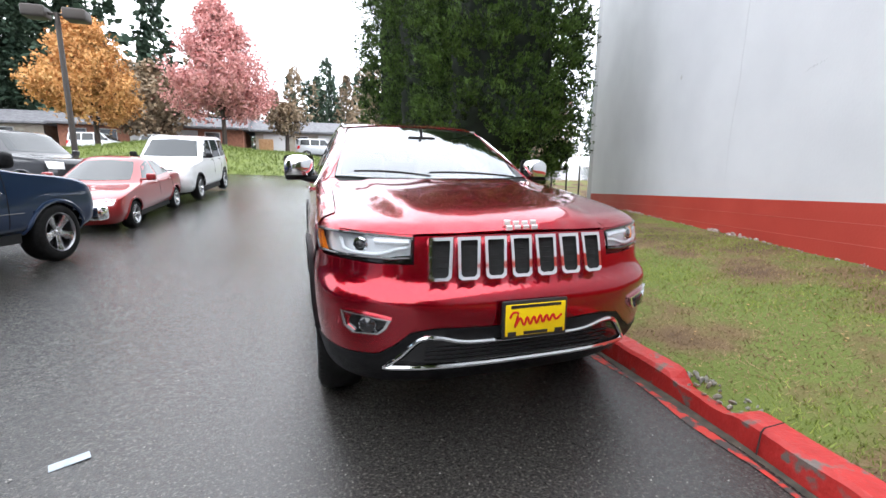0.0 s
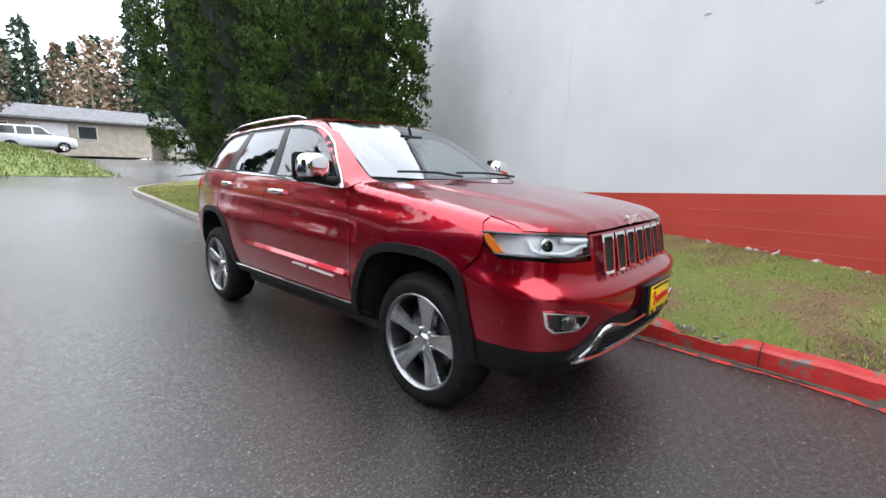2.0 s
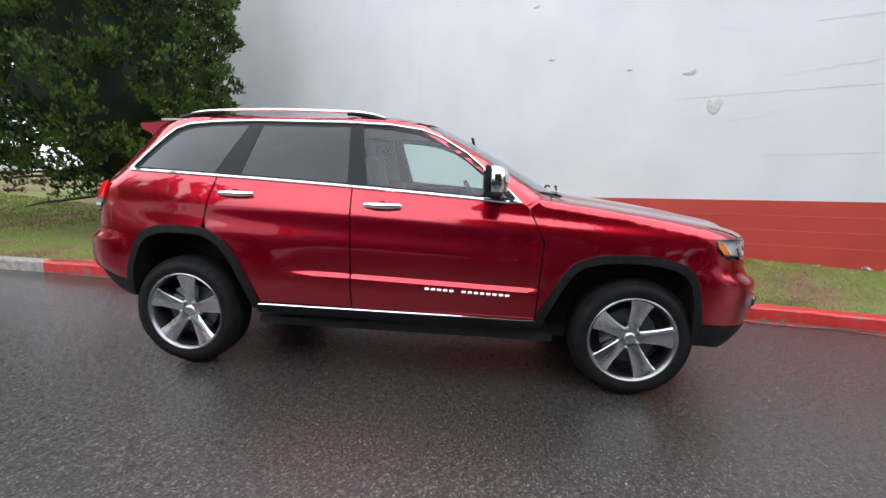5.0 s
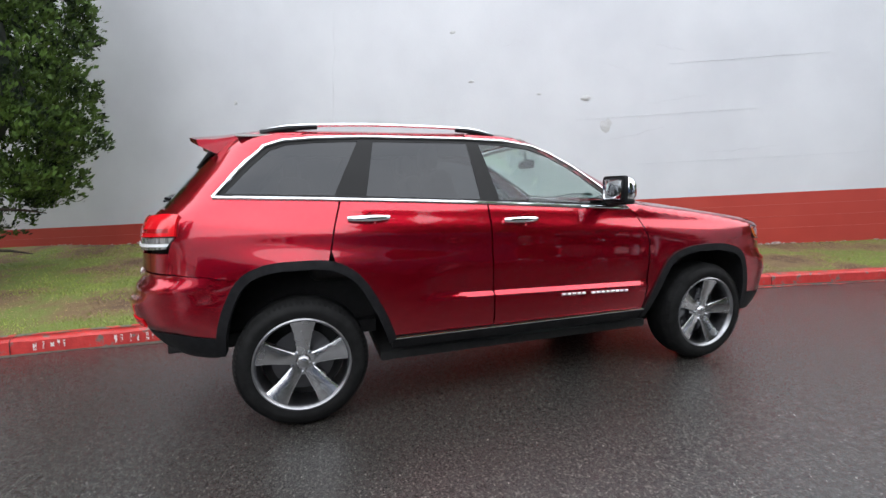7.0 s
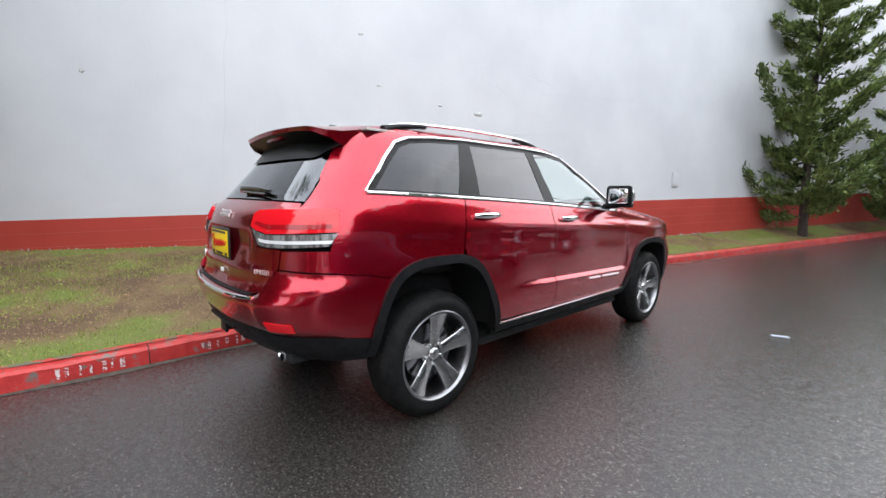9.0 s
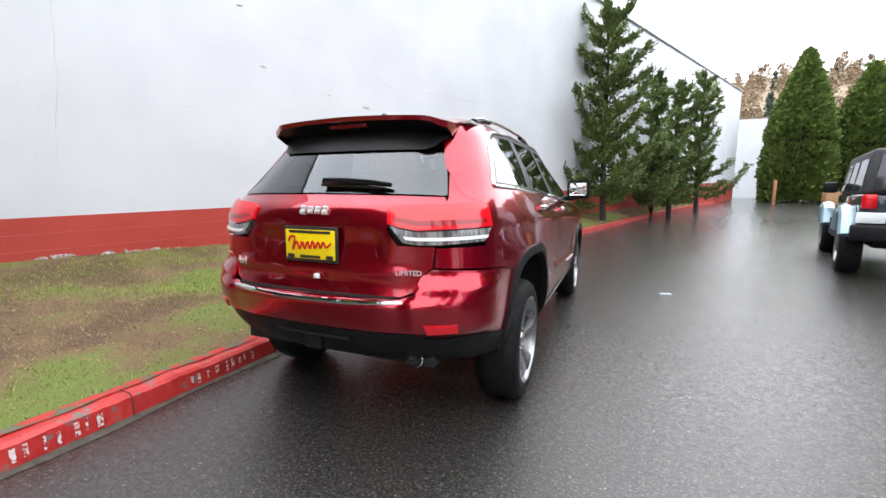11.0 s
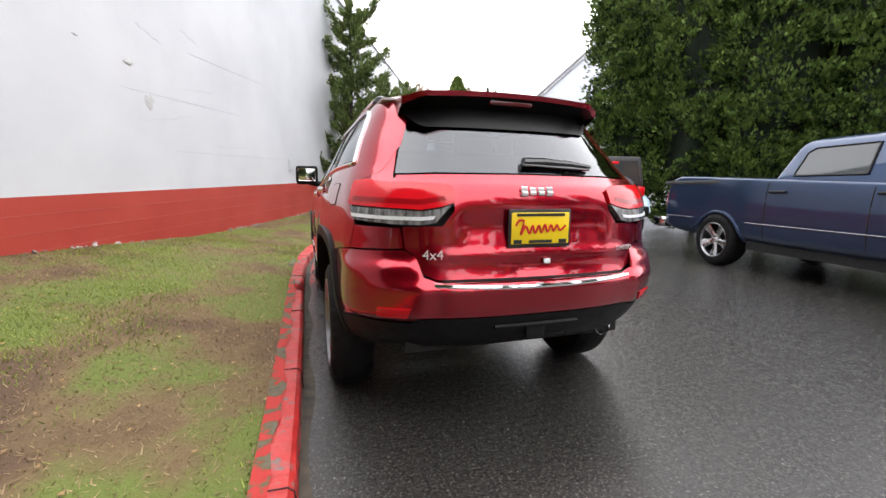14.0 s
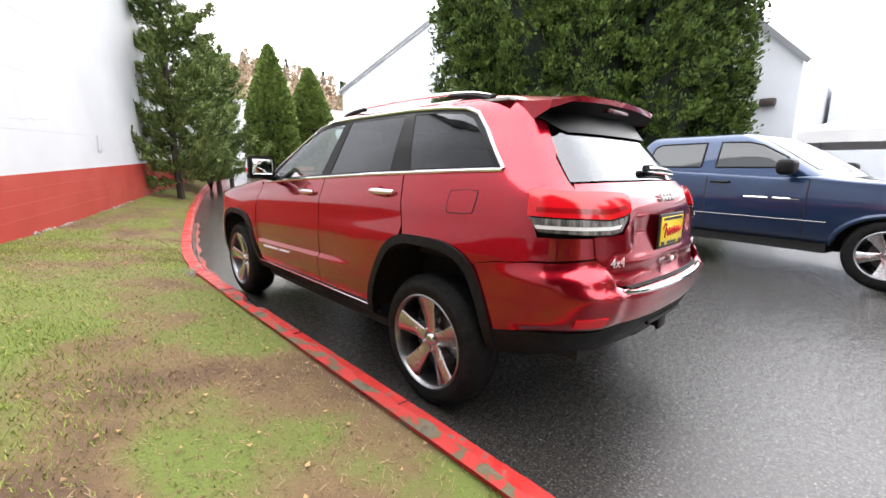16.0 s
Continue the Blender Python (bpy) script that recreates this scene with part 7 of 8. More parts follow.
# sign post and low barn at the road end
bm = bmesh.new()
box(bm, -9.95, -28.06, road_z(-10, -28) - 0.1, -9.80, -27.94, road_z(-10, -28) + 1.45, 0.01)
tagged(part("marker_post", bm, vary(material("faded_orange_post", (0.4, 0.17, 0.08), 0.7), [(0.3, (0.33, 0.14, 0.07)), (0.7, (0.45, 0.2, 0.1))], 8)), "short faded orange-brown wooden post by the road end", "post")
bm = bmesh.new()
a = [bm.verts.new((x, -52, z)) for x, z in ((-34, 0), (-19, 0), (-19, 3.2), (-26.5, 5.2), (-34, 3.2))]
b = [bm.verts.new((v.co.x, -62, v.co.z)) for v in a]
bm.faces.new(a)
bm.faces.new(b[::-1])
for i in range(5):
    bm.faces.new((a[i], b[i], b[(i + 1) % 5], a[(i + 1) % 5]))
bmesh.ops.recalc_face_normals(bm, faces=bm.faces)
tagged(part("low_shed", bm, siding, smooth=False), "low cream-coloured shed at the far end of the drive", "shed")
bm = bmesh.new()
box(bm, -13.9, -29.6, road_z(-13, -29) - 0.1, -12.7, -28.9, road_z(-13, -29) + 0.75, 0.04)
tagged(part("wood_crate", bm, bpy.data.materials["cedar_boards"]), "pale wooden crate beside the clipped cedars", "crate")
# chain-link fence post behind the SUV by the building corner
for i in range(4):
    bm = bmesh.new()
    y = 8.7 + 0.9 * i
    tube(bm, [(6.2 + 1.2 * i, y, 0.3), (6.2 + 1.2 * i, y, 1.75)], 0.035, 8)
    tagged(part("fence_post", bm, bronze), "dark metal fence post by the building corner", "fence post", "fence posts")

# ---------------------------------------------------------------- parked vehicles
def set_guide(rows, belt_slope=True):
    global GUIDE_TREE, rings, guide_vs, guide_fs
    rings = [guide_ring(r) for r in spline_rows(rows, 4)]
    guide_vs, guide_fs = guide_mesh()
    GUIDE_TREE = BVHTree.FromPolygons([Vector(v) for v in guide_vs], guide_fs)


def car_paint(name, c, metal=0.6):
    m = material(name, c, 0.35, metal, 1.0)
    return vary(m, [(0.3, tuple(k * 0.85 for k in c)), (0.7, tuple(min(k * 1.15, 1) for k in c))], 300)


def hull(axles, r, z_floor=0.2):
    """The guide form itself as bodywork, with round wheel openings."""
    bm = bmesh.new()
    vs_ = [bm.verts.new(v) for v in guide_vs]
    for f in guide_fs:
        q = [guide_vs[i] for i in f]
        c = [sum(p[k] for p in q) / len(q) for k in range(3)]
        if any(math.hypot(c[1] - a, c[2] - r) < r * 1.17 for a in axles) and abs(c[0]) > 0.42:
            continue
        try:
            bm.faces.new([vs_[i] for i in f])
        except ValueError:
            pass
    for v in [v for v in bm.verts if not v.link_faces]:
        bm.verts.remove(v)
    bmesh.ops.remove_doubles(bm, verts=bm.verts, dist=0.0005)
    bmesh.ops.recalc_face_normals(bm, faces=bm.faces)
    return bm


def arch_lip(cy, r, mat, parent, w=0.03):
    def mk():
        pts = []
        for a in lin(-0.12, math.pi + 0.12, 26):
            y, z = cy + math.cos(a) * r * 1.19, r + math.sin(a) * r * 1.19
            p = side_pt(y, z)
            pts.append(p + Vector((-0.004, 0, 0)))
        return tube(bmesh.new(), pts, w, 6, 0.7)
    both("wheel_arch", mk, mat, parent)


def fit_out(v, axles, r, rim, hw, width, floor):
    """Floor, wheel housings and wheels."""
    bm = bmesh.new()
    box(bm, -hw * 0.62, axles[0] - 0.45, floor, hw * 0.62, axles[1] + 0.45, floor + 0.45)
    box(bm, -hw * 0.9, axles[0] + r * 1.25, floor, hw * 0.9, axles[1] - r * 1.25, floor + 0.3)
    part("underbody", bm, dark_well, v)
    for a in axles:
        for s in (-1, 1):
            wheel(v, Matrix.Translation((s * (hw - width / 2 - 0.02), a, r)), r, rim, width, 5, s, 0.3 * a)


def simple_car(name, label, rows, mat, axles, r, windows, scr, back, m, lamps, rim=0.2, glass=None, trim=None, plates=True, grille=None):
    v = thing(name, m, label, "car", "parked cars")
    set_guide(rows)
    part("body", hull(axles, r), mat, v)
    hw = max(q[3] for q in rows)
    for w in windows:
        both("side_window", lambda: skin(w, side_pt, 0.08, None, 0.006, 0.005), glass or glass_far, v)
    part("windscreen", skin(scr + [(-x, z) for x, z in scr[::-1][1:-1]] if scr[0][0] == 0 else scr, front_pt, 0.08, None, 0.006, 0.005), glass or glass_far, v)
    part("rear_window", skin(back + [(-x, z) for x, z in back[::-1][1:-1]], rear_pt, 0.08, None, 0.006, 0.005), glass or glass_far, v)
    for a in axles:
        arch_lip(a, r, trim or mat, v, 0.022)
    hl, tl = lamps
    both("headlamp", lambda: skin([F(x, z) for x, z in hl], wrap_front, 0.05, None, 0.006, 0.008), lamp_silver, v)
    both("tail_lamp", lambda: skin([R(x, z) for x, z in tl], wrap_rear, 0.05, None, 0.006, 0.008), red_lens, v)
    if grille:
        part("grille", skin([F(x, z) for x, z in grille], wrap_front, 0.05, None, 0.006, 0.008), black_gloss, v)
    zm = windows[0][0][1] + 0.06
    ym = windows[0][0][0]
    for s in (-1, 1):
        bm = bmesh.new()
        box(bm, s * (hw + 0.02), ym - 0.05, zm - 0.06, s * (hw + 0.2), ym + 0.07, zm + 0.09, 0.035, 3)
        tube(bm, [(s * (hw - 0.1), ym, zm - 0.04), (s * (hw + 0.06), ym, zm - 0.03)], 0.025, 6)
        part("door_mirror", bm, trim or mat, v)
    for y in (0.15, 1.0):
        both("door_seam", lambda: tube(bmesh.new(), [side_pt(y - 0.0 * k, z) for k, z in enumerate(lin(rows[2][4], windows[0][0][1], 10))], 0.005, 4), dark_well, v)
        both("door_handle", lambda: tube(bmesh.new(), [side_pt(yy, windows[0][0][1] - 0.09) + Vector((-0.02, 0, 0)) for yy in lin(y - 0.28, y - 0.10, 5)], 0.013, 6), trim or mat, v)
    fit_out(v, axles, r, rim, hw, 0.21, 0.2)
    return v


glass_far = material("dark_car_glass", (0.03, 0.035, 0.038), 0.04, 0, 0.3)
SEDAN = [(0.2, -1.95, 0.4, 0.74, 0.28, 0.28, 1.95, 0.4), (0.35, -2.08, 0.5, 0.82, 0.42, 0.42, 2.08, 0.45), (0.5, -2.11, 0.5, 0.84, 0.55, 0.55, 2.12, 0.45), (0.62, -2.06, 0.5, 0.84, 0.68, 0.72, 2.10, 0.45), (0.70, -1.93, 0.4, 0.835, 0.78, 0.86, 2.06, 0.4), (0.80, -1.5, 0.35, 0.82, 0.84, 0.93, 1.95, 0.35), (0.87, -1.05, 0.35, 0.80, 0.89, 0.96, 1.55, 0.35), (0.93, -0.88, 0.4, 0.77, 0.94, 0.98, 1.35, 0.4), (1.15, -0.45, 0.4, 0.68, 1.15, 1.15, 1.05, 0.4), (1.33, -0.1, 0.35, 0.58, 1.32, 1.32, 0.72, 0.35), (1.385, 0.1, 0.3, 0.45, 1.375, 1.37, 0.55, 0.3), (1.40, 0.25, 0.15, 0.2, 1.395, 1.39, 0.4, 0.15)]
sedan_win = [[(-0.62, 0.93), (-0.2, 1.20), (0.05, 1.29), (0.18, 1.30), (0.18, 0.95)], [(0.25, 0.955), (0.25, 1.30), (0.62, 1.26), (0.92, 1.05), (0.98, 0.985)]]
sc = [(0, 0.94), (-0.60, 0.95), (-0.56, 1.10), (-0.47, 1.29), (0, 1.325)]
bk = [(0, 1.0), (-0.55, 1.01), (-0.45, 1.28), (0, 1.31)]
simple_car("red_sedan", "small red sedan parked facing out on wet asphalt", SEDAN, car_paint("faded_red_paint", (0.28, 0.012, 0.014), 0.3), (-1.25, 1.25), 0.295, sedan_win, sc, bk, Matrix.Translation((-5.12, 7.75, road_z(-5, 7.75))) @ Matrix.Rotation(radians(5.0), 4, "X") @ Matrix.Rotation(radians(-3), 4, "Z"), ([(-0.36, 0.67), (-0.60, 0.69), (-0.74, 0.68), (-0.72, 0.58), (-0.42, 0.55)], [(-0.45, 0.90), (-0.72, 0.88), (-0.72, 0.72), (-0.45, 0.74)]), 0.19, grille=[(-0.30, 0.62), (0.30, 0.62), (0.28, 0.55), (-0.28, 0.55)])

BOXY = [(0.3, -2.25, 0.35, 0.84, 0.36, 0.38, 2.25, 0.3), (0.42, -2.36, 0.35, 0.91, 0.46, 0.48, 2.36, 0.3), (0.62, -2.40, 0.35, 0.93, 0.66, 0.66, 2.40, 0.3), (0.80, -2.36, 0.32, 0.93, 0.85, 0.85, 2.38, 0.28), (0.98, -2.30, 0.3, 0.925, 1.0, 1.0, 2.36, 0.26), (1.08, -2.15, 0.25, 0.915, 1.08, 1.08, 2.35, 0.26), (1.13, -1.6, 0.22, 0.905, 1.12, 1.12, 2.34, 0.26), (1.17, -1.18, 0.25, 0.895, 1.16, 1.16, 2.33, 0.26), (1.22, -1.05, 0.28, 0.88, 1.21, 1.21, 2.32, 0.26), (1.50, -0.72, 0.28, 0.83, 1.50, 1.50, 2.28, 0.26), (1.74, -0.45, 0.26, 0.78, 1.74, 1.74, 2.22, 0.26), (1.83, -0.25, 0.24, 0.72, 1.82, 1.82, 2.12, 0.26), (1.865, 0.1, 0.2, 0.55, 1.855, 1.855, 1.9, 0.2), (1.875, 0.4, 0.1, 0.25, 1.87, 1.87, 1.5, 0.1)]
box_win = [[(-0.80, 1.22), (-0.45, 1.68), (-0.30, 1.74), (0.16, 1.75), (0.16, 1.20)], [(0.24, 1.20), (0.24, 1.75), (1.02, 1.75), (1.05, 1.20)], [(1.15, 1.20), (1.15, 1.75), (1.95, 1.72), (2.02, 1.22)]]
bsc = [(0, 1.25), (-0.74, 1.26), (-0.68, 1.50), (-0.63, 1.72), (0, 1.76)]
bbk = [(0, 1.25), (-0.70, 1.25), (-0.64, 1.72), (0, 1.74)]
blamp = ([(-0.52, 0.98), (-0.86, 1.0), (-0.86, 0.82), (-0.56, 0.80)], [(-0.70, 1.15), (-0.84, 1.15), (-0.84, 0.85), (-0.70, 0.85)])
white_suv = simple_car("white_suv", "boxy white off-road wagon parked facing out", BOXY, car_paint("white_car_paint", (0.78, 0.79, 0.80), 0.0), (-1.45, 1.44), 0.37, box_win, bsc, bbk, Matrix.Translation((-4.80, 12.15, road_z(-4.8, 12.1) - 0.02)) @ Matrix.Rotation(radians(4.6), 4, "X") @ Matrix.Rotation(radians(-4), 4, "Z"), blamp, 0.24, trim=black_plastic, grille=[(-0.48, 0.95), (0.48, 0.95), (0.46, 0.82), (-0.46, 0.82)])
dark_suv = simple_car("dark_suv", "dark grey sport utility vehicle parked askew", BOXY, car_paint("dark_car_paint", (0.018, 0.018, 0.022), 0.3), (-1.45, 1.44), 0.36, box_win, bsc, bbk, Matrix.Translation((-8.6, 11.0, road_z(-8.6, 11.0))) @ Matrix.Rotation(radians(62), 4, "Z"), blamp, 0.24)
silver = simple_car("silver_suv", "pale silver wagon parked in the far row", BOXY, car_paint("silver_car_paint", (0.55, 0.57, 0.60), 0.4), (-1.45, 1.44), 0.36, box_win, bsc, bbk, Matrix.Translation((-13.2, 14.2, road_z(-13, 14))) @ Matrix.Rotation(radians(62), 4, "Z"), blamp, 0.24)
for x, y, a in ((-17.5, 40.5, 85), (-12.5, 40.8, 80), (0.5, 41.5, 95)):
    c = copy_thing(white_suv if x < -1 else silver, Matrix.Translation((x, y, road_z(x, y) + 0.02)) @ Matrix.Rotation(radians(a), 4, "Z"))
    tagged(c, "pale wagon parked far off before the houses")


# ---- dark blue pickup
def pickup(m):
    v = thing("pickup_truck", m, "dark blue crew-cab pickup truck with alloy wheels", "truck", "parked cars")
    blue = car_paint("dark_blue_paint", (0.012, 0.034, 0.090), 0.6)
    lower = [(0.42, -2.79, 0.35, 0.9, 0.46, 0.5, 3.02, 0.16), (0.52, -2.94, 0.38, 0.97, 0.54, 0.56, 3.12, 0.16), (0.7, -2.99, 0.38, 0.995, 0.7, 0.7, 3.15, 0.14), (0.9, -2.96, 0.36, 1.0, 0.9, 0.9, 3.15, 0.14), (1.05, -2.9, 0.34, 0.995, 1.05, 1.05, 3.15, 0.14), (1.16, -2.74, 0.3, 0.985, 1.17, 1.17, 3.14, 0.14), (1.22, -2.34, 0.26, 0.975, 1.24, 1.24, 3.13, 0.14), (1.26, -1.74, 0.26, 0.965, 1.29, 1.29, 3.12, 0.14), (1.3, -1.46, 0.26, 0.95, 1.32, 1.325, 3.11, 0.14), (1.31, -1.24, 0.1, 0.9, 1.335, 1.335, 3.07, 0.1)]
    k = 0.925
    shorter = lambda rows: [(q[0], q[1] * k, q[2], q[3], q[4], q[5], q[6] * k, q[7]) for q in rows]
    set_guide(shorter(lower))
    axles, r = (-2.02 * k, 2.02 * k), 0.395
    part("body", hull(axles, r), blue, v)
    for a in axles:
        arch_lip(a, r, blue, v, 0.03)
    for y in (-1.16, -0.09, 1.07):
        both("door_seam", lambda: tube(bmesh.new(), [side_pt(y, z) for z in lin(0.55, 1.32, 12)], 0.007, 4), dark_well, v)
    both("body_strip", lambda: tube(bmesh.new(), [side_pt(y, 0.735) + Vector((-0.004, 0, 0)) for y in lin(-1.36, 1.34, 20)], 0.005, 6), rim_grey, v)
    both("body_strip", lambda: tube(bmesh.new(), [side_pt(y, 0.735) + Vector((-0.004, 0, 0)) for y in lin(2.36, 2.86, 8)], 0.005, 6), rim_grey, v)
    for y in (-0.26, 0.91):
        both("door_handle", lambda: tube(bmesh.new(), [side_pt(yy, 1.19) + Vector((-0.022, 0, 0)) for yy in lin(y - 0.11, y + 0.11, 6)], 0.017, 8), black_plastic, v)
    bars = lambda: strokes([(-1.10 + 0.30 * q, 1.00, -1.10 + 0.30 * q + 0.25, 1.00, 0.013) for q in range(2)], side_pt, (-0.004, 0, 0))
    both("model_badge", bars, chrome, v)
    both("tail_lamp", lambda: skin([(2.83, 1.24), (2.89, 1.24), (2.89, 0.86), (2.84, 0.86)], side_pt, 0.04, None, 0.01, 0.008), red_lens, v)
    both("headlamp", lambda: skin([F(-0.55, 1.05), F(-0.90, 1.08), F(-0.92, 0.88), F(-0.58, 0.86)], wrap_front, 0.05, None, 0.006, 0.008), lamp_silver, v)
    part("grille", skin([F(-0.5, 1.10), F(0.5, 1.10), F(0.48, 0.78), F(-0.48, 0.78)], wrap_front, 0.05, None, 0.006, 0.008), black_gloss, v)
    bm = bmesh.new()
    box(bm, -0.98, -2.86, 0.48, 0.98, -2.64, 0.72, 0.06, 3)
    part("front_bumper", bm, chrome, v)
    bm = bmesh.new()
    box(bm, -0.95, 2.80, 0.50, 0.95, 3.02, 0.70, 0.04, 3)
    part("rear_bumper", bm, chrome, v)
    bm = bmesh.new()
    box(bm, -0.90, 1.15, 1.30, 0.90, 2.88, 1.365, 0.015)
    part("bed_cover", bm, vary(material("black_vinyl", (0.03, 0.03, 0.032), 0.6), [(0.3, (0.024, 0.024, 0.026)), (0.7, (0.04, 0.04, 0.042))], 10), v, "black soft bed cover")
    cab = [(1.26, -1.54, 0.2, 0.945, 1.28, 1.28, 1.2, 0.12), (1.32, -1.42, 0.22, 0.935, 1.33, 1.33, 1.2, 0.12), (1.42, -1.26, 0.24, 0.905, 1.43, 1.43, 1.18, 0.14), (1.62, -0.96, 0.26, 0.84, 1.63, 1.63, 1.12, 0.16), (1.78, -0.7, 0.26, 0.78, 1.79, 1.79, 1.06, 0.18), (1.865, -0.49, 0.24, 0.7, 1.865, 1.865, 0.98, 0.2), (1.895, -0.24, 0.16, 0.5, 1.893, 1.893, 0.84, 0.16), (1.9, -0.04, 0.08, 0.2, 1.9, 1.9, 0.64, 0.1)]
    set_guide(shorter(cab))
    bm = bmesh.new()
    me_ = bpy.data.meshes.new("tmp")
    me_.from_pydata(guide_vs, [], guide_fs)
    bm.from_mesh(me_)
    bpy.data.meshes.remove(me_)
    bmesh.ops.remove_doubles(bm, verts=bm.verts, dist=0.0005)
    bmesh.ops.recalc_face_normals(bm, faces=bm.faces)
    part("cab", bm, blue, v)
    grey_glass = material("light_tinted_glass", (0.05, 0.056, 0.058), 0.05, 0, 0.5)
    for w in ([(-1.00, 1.40), (-0.89, 1.53), (-0.62, 1.70), (-0.46, 1.745), (-0.15, 1.755), (-0.15, 1.40)], [(0.03, 1.40), (0.03, 1.755), (0.66, 1.745), (0.74, 1.69), (0.80, 1.40)]):
        both("side_window", lambda: skin(w, side_pt, 0.06, None, 0.008, 0.006), grey_glass, v)
        both("window_seal", lambda: tube(bmesh.new(), [side_pt(y, z) + Vector((-0.006, 0, 0)) for y, z in dense(w, 0.06)], 0.012, 5, closed=True), black_plastic, v)
    part("windscreen", skin([(0.0, 1.36), (-0.78, 1.37), (-0.66, 1.78), (0, 1.81), (0.66, 1.78), (0.78, 1.37)], front_pt, 0.06, None, 0.006, 0.006), glass_far, v)
    part("rear_window", skin([(0.0, 1.42), (-0.62, 1.42), (-0.56, 1.75), (0.56, 1.75), (0.62, 1.42)], rear_pt, 0.06, None, 0.006, 0.006), glass_far, v)
    for s in (-1, 1):
        bm = bmesh.new()
        box(bm, s * 1.00, -1.07, 1.30, s * 1.24, -0.90, 1.50, 0.06, 3)
        tube(bm, [(s * 0.90, -0.98, 1.33), (s * 1.05, -0.98, 1.36)], 0.035, 8)
        part("door_mirror", bm, black_plastic, v)
    fit_out(v, axles, r, 0.262, 1.0, 0.27, 0.34)
    # a long wheelbase: stretch all but the wheels
    for c in v.children:
        if c.type == "MESH":
            c.data.transform(Matrix.Diagonal((1, 1.09, 0.955, 1)))
            for q in c.data.vertices:
                q.co.y += max(q.co.y - 2.45, 0) * 0.42
        else:
            c.location.y *= 1.09


pickup(Matrix.Translation((-5.55, 1.34, road_z(-4.6, 1.3))) @ Matrix.Rotation(radians(169), 4, "Z"))


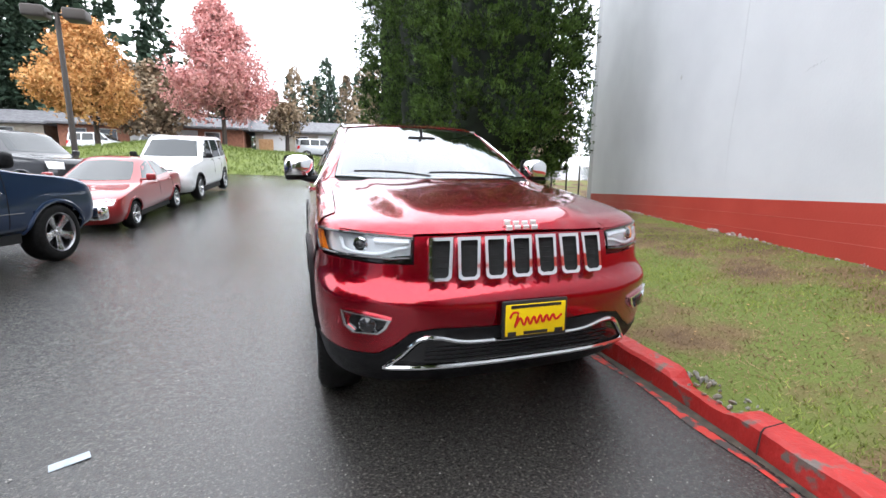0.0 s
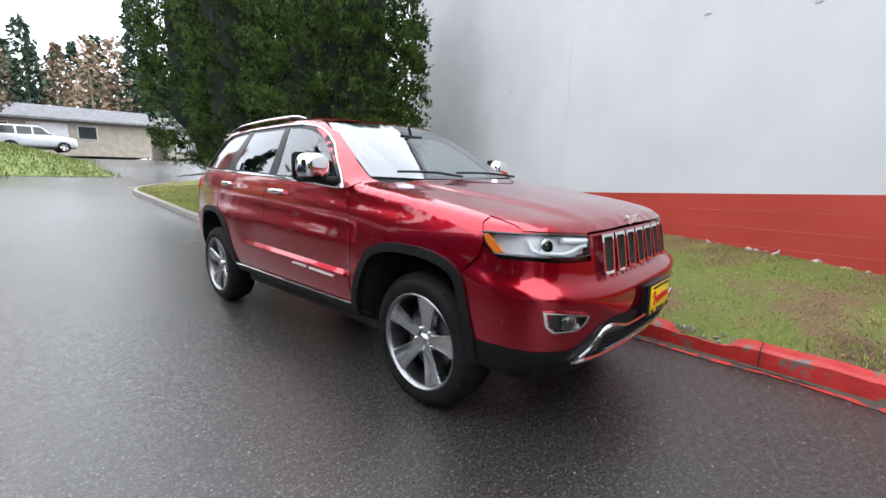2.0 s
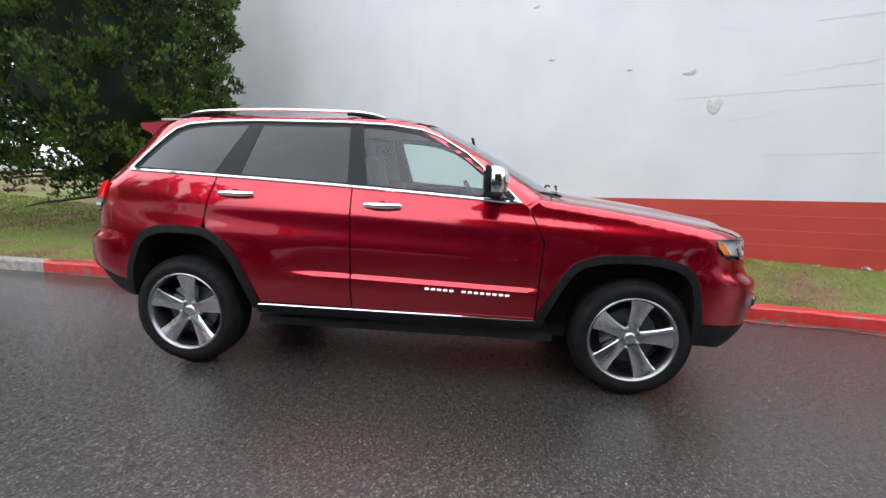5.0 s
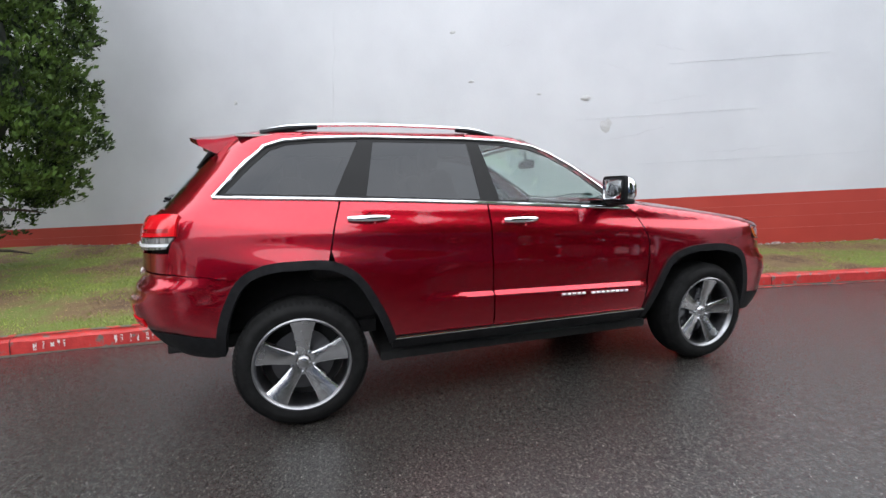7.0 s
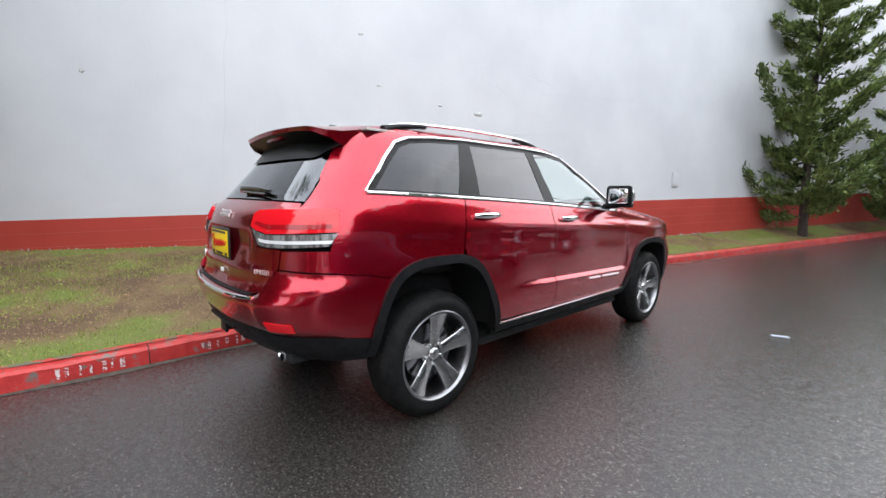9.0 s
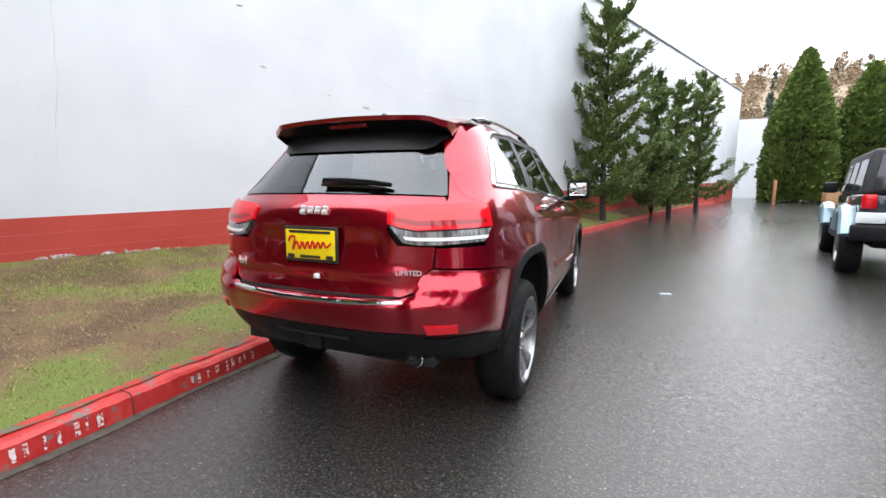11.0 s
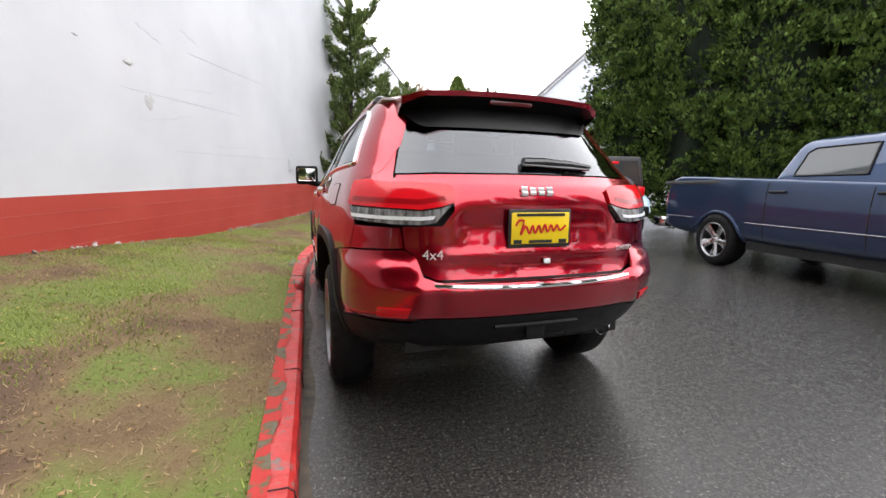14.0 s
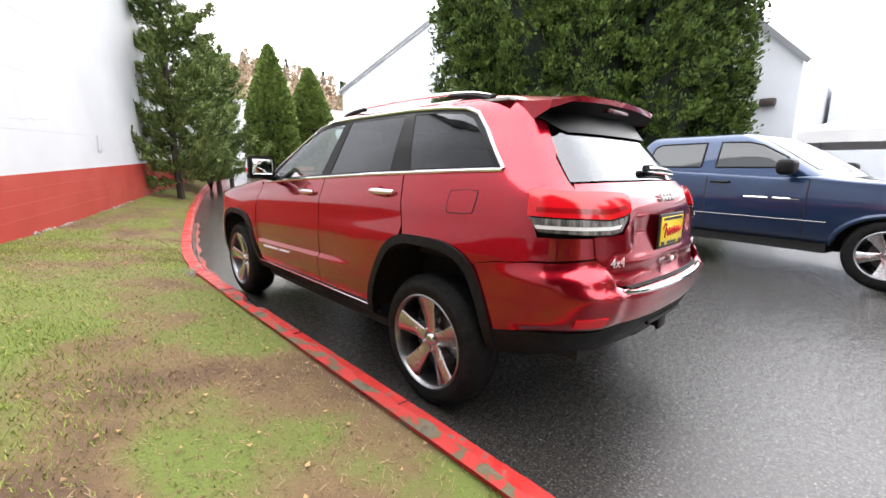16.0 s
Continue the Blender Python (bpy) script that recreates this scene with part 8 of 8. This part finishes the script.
# ---- dark open-wheeled off-roader with a covered spare wheel
def offroader(m):
    v = thing("offroad_vehicle", m, "boxy dark off-road vehicle with covered spare wheel", "car", "parked cars")
    navy = car_paint("navy_paint", (0.012, 0.018, 0.028), 0.3)
    pale = car_paint("pale_blue_paint", (0.30, 0.42, 0.50), 0.3)
    top_m = vary(material("black_hardtop", (0.025, 0.025, 0.027), 0.6), [(0.3, (0.02, 0.02, 0.022)), (0.7, (0.035, 0.035, 0.037))], 20)
    bm = bmesh.new()
    box(bm, -0.77, -0.75, 0.55, 0.77, 2.0, 1.20, 0.05, 3)
    part("body_tub", bm, navy, v)
    bm = bmesh.new()
    box(bm, -0.62, -2.05, 0.70, 0.62, -0.70, 1.18, 0.07, 3)
    part("hood", bm, navy, v)
    bm = bmesh.new()
    vs_ = box(bm, -0.76, -0.72, 1.20, 0.76, 2.0, 1.83, 0.05, 3)
    for q in bm.verts:
        k = max(q.co.z - 1.2, 0) / 0.63
        q.co.x *= 1 - 0.10 * k
        if q.co.y < 0:
            q.co.y += 0.25 * k
        else:
            q.co.y -= 0.06 * k
    part("hardtop", bm, top_m, v, "black hard top")
    for s in (-1, 1):
        for y0, y1 in ((-0.40, 0.22), (0.32, 0.95), (1.05, 1.82)):
            bm = bmesh.new()
            x = 0.752
            vv = [bm.verts.new(p) for p in ((s * x, y0, 1.25), (s * x, y1, 1.25), (s * (x - 0.055), y1 - 0.02, 1.70), (s * (x - 0.055), y0 + 0.10, 1.70))]
            f = bm.faces.new(vv)
            e = bmesh.ops.extrude_face_region(bm, geom=[f])
            for g_ in e["geom"]:
                if isinstance(g_, bmesh.types.BMVert):
                    g_.co.x += s * 0.012
            bmesh.ops.recalc_face_normals(bm, faces=bm.faces)
            part("side_window", bm, glass_far, v)
        for y, l in ((-1.475, 0.52), (1.475, 0.50)):
            bm = bmesh.new()
            pts = [(s * 0.86, y - l, 0.66), (s * 0.86, y - l * 0.72, 0.92), (s * 0.86, y - 0.2, 0.96), (s * 0.86, y + 0.25, 0.96), (s * 0.86, y + l * 0.8, 0.88), (s * 0.86, y + l, 0.62)]
            tube(bm, pts, 0.09, 8, 1.2)
            part("fender_flare", bm, pale, v, "pale blue fender flare")
        bm = bmesh.new()
        box(bm, s * 0.60, 1.985, 1.00, s * 0.76, 2.05, 1.20, 0.02)
        part("tail_lamp", bm, red_lens, v)
        bm = bmesh.new()
        box(bm, s * 0.80, -0.66, 1.22, s * 1.02, -0.56, 1.42, 0.04)
        part("door_mirror", bm, black_plastic, v)
    bm = bmesh.new()
    vv = [bm.verts.new(p) for p in ((-0.66, 2.006, 1.26), (0.66, 2.006, 1.26), (0.60, 1.962, 1.74), (-0.60, 1.962, 1.74))]
    f = bm.faces.new(vv)
    e = bmesh.ops.extrude_face_region(bm, geom=[f])
    for g_ in e["geom"]:
        if isinstance(g_, bmesh.types.BMVert):
            g_.co.y += 0.012
    bmesh.ops.recalc_face_normals(bm, faces=bm.faces)
    part("rear_window", bm, glass_far, v)
    bm = bmesh.new()
    box(bm, -0.16, 1.98, 1.66, 0.0, 2.03, 1.72, 0.01)
    part("brake_light", bm, red_lens, v)
    bm = bmesh.new()
    box(bm, -0.85, 1.98, 0.55, 0.85, 2.14, 0.78, 0.04, 3)
    part("rear_bumper", bm, black_plastic, v)
    bm = bmesh.new()
    box(bm, -0.85, -2.25, 0.55, 0.85, -2.05, 0.75, 0.04, 3)
    part("front_bumper", bm, black_plastic, v)
    bm = bmesh.new()
    box(bm, 0.50, 2.03, 0.80, 0.80, 2.05, 0.95, 0.01)
    part("rear_plate", bm, paper_white, v, "pale plate")
    bm = bmesh.new()
    M = Matrix.Translation((-0.10, 2.06, 1.02)) @ Matrix.Rotation(radians(90), 4, "Z")
    lathe(bm, [(0.30, 0.0), (0.385, 0.02), (0.40, 0.10), (0.39, 0.20), (0.36, 0.225), (0.2, 0.235), (0.001, 0.237)], 48, M)
    part("spare_wheel_cover", bm, vary(material("grey_vinyl_cover", (0.06, 0.06, 0.065), 0.6), [(0.3, (0.045, 0.045, 0.048)), (0.7, (0.075, 0.075, 0.08))], 6), v, "dark grey vinyl spare wheel cover")
    fit_out(v, (-1.475, 1.475), 0.40, 0.225, 0.93, 0.26, 0.45)


offroader(Matrix.Translation((-5.73, -5.50, road_z(-5.7, -5.5) - 0.01)) @ Matrix.Rotation(radians(-15), 4, "Z"))
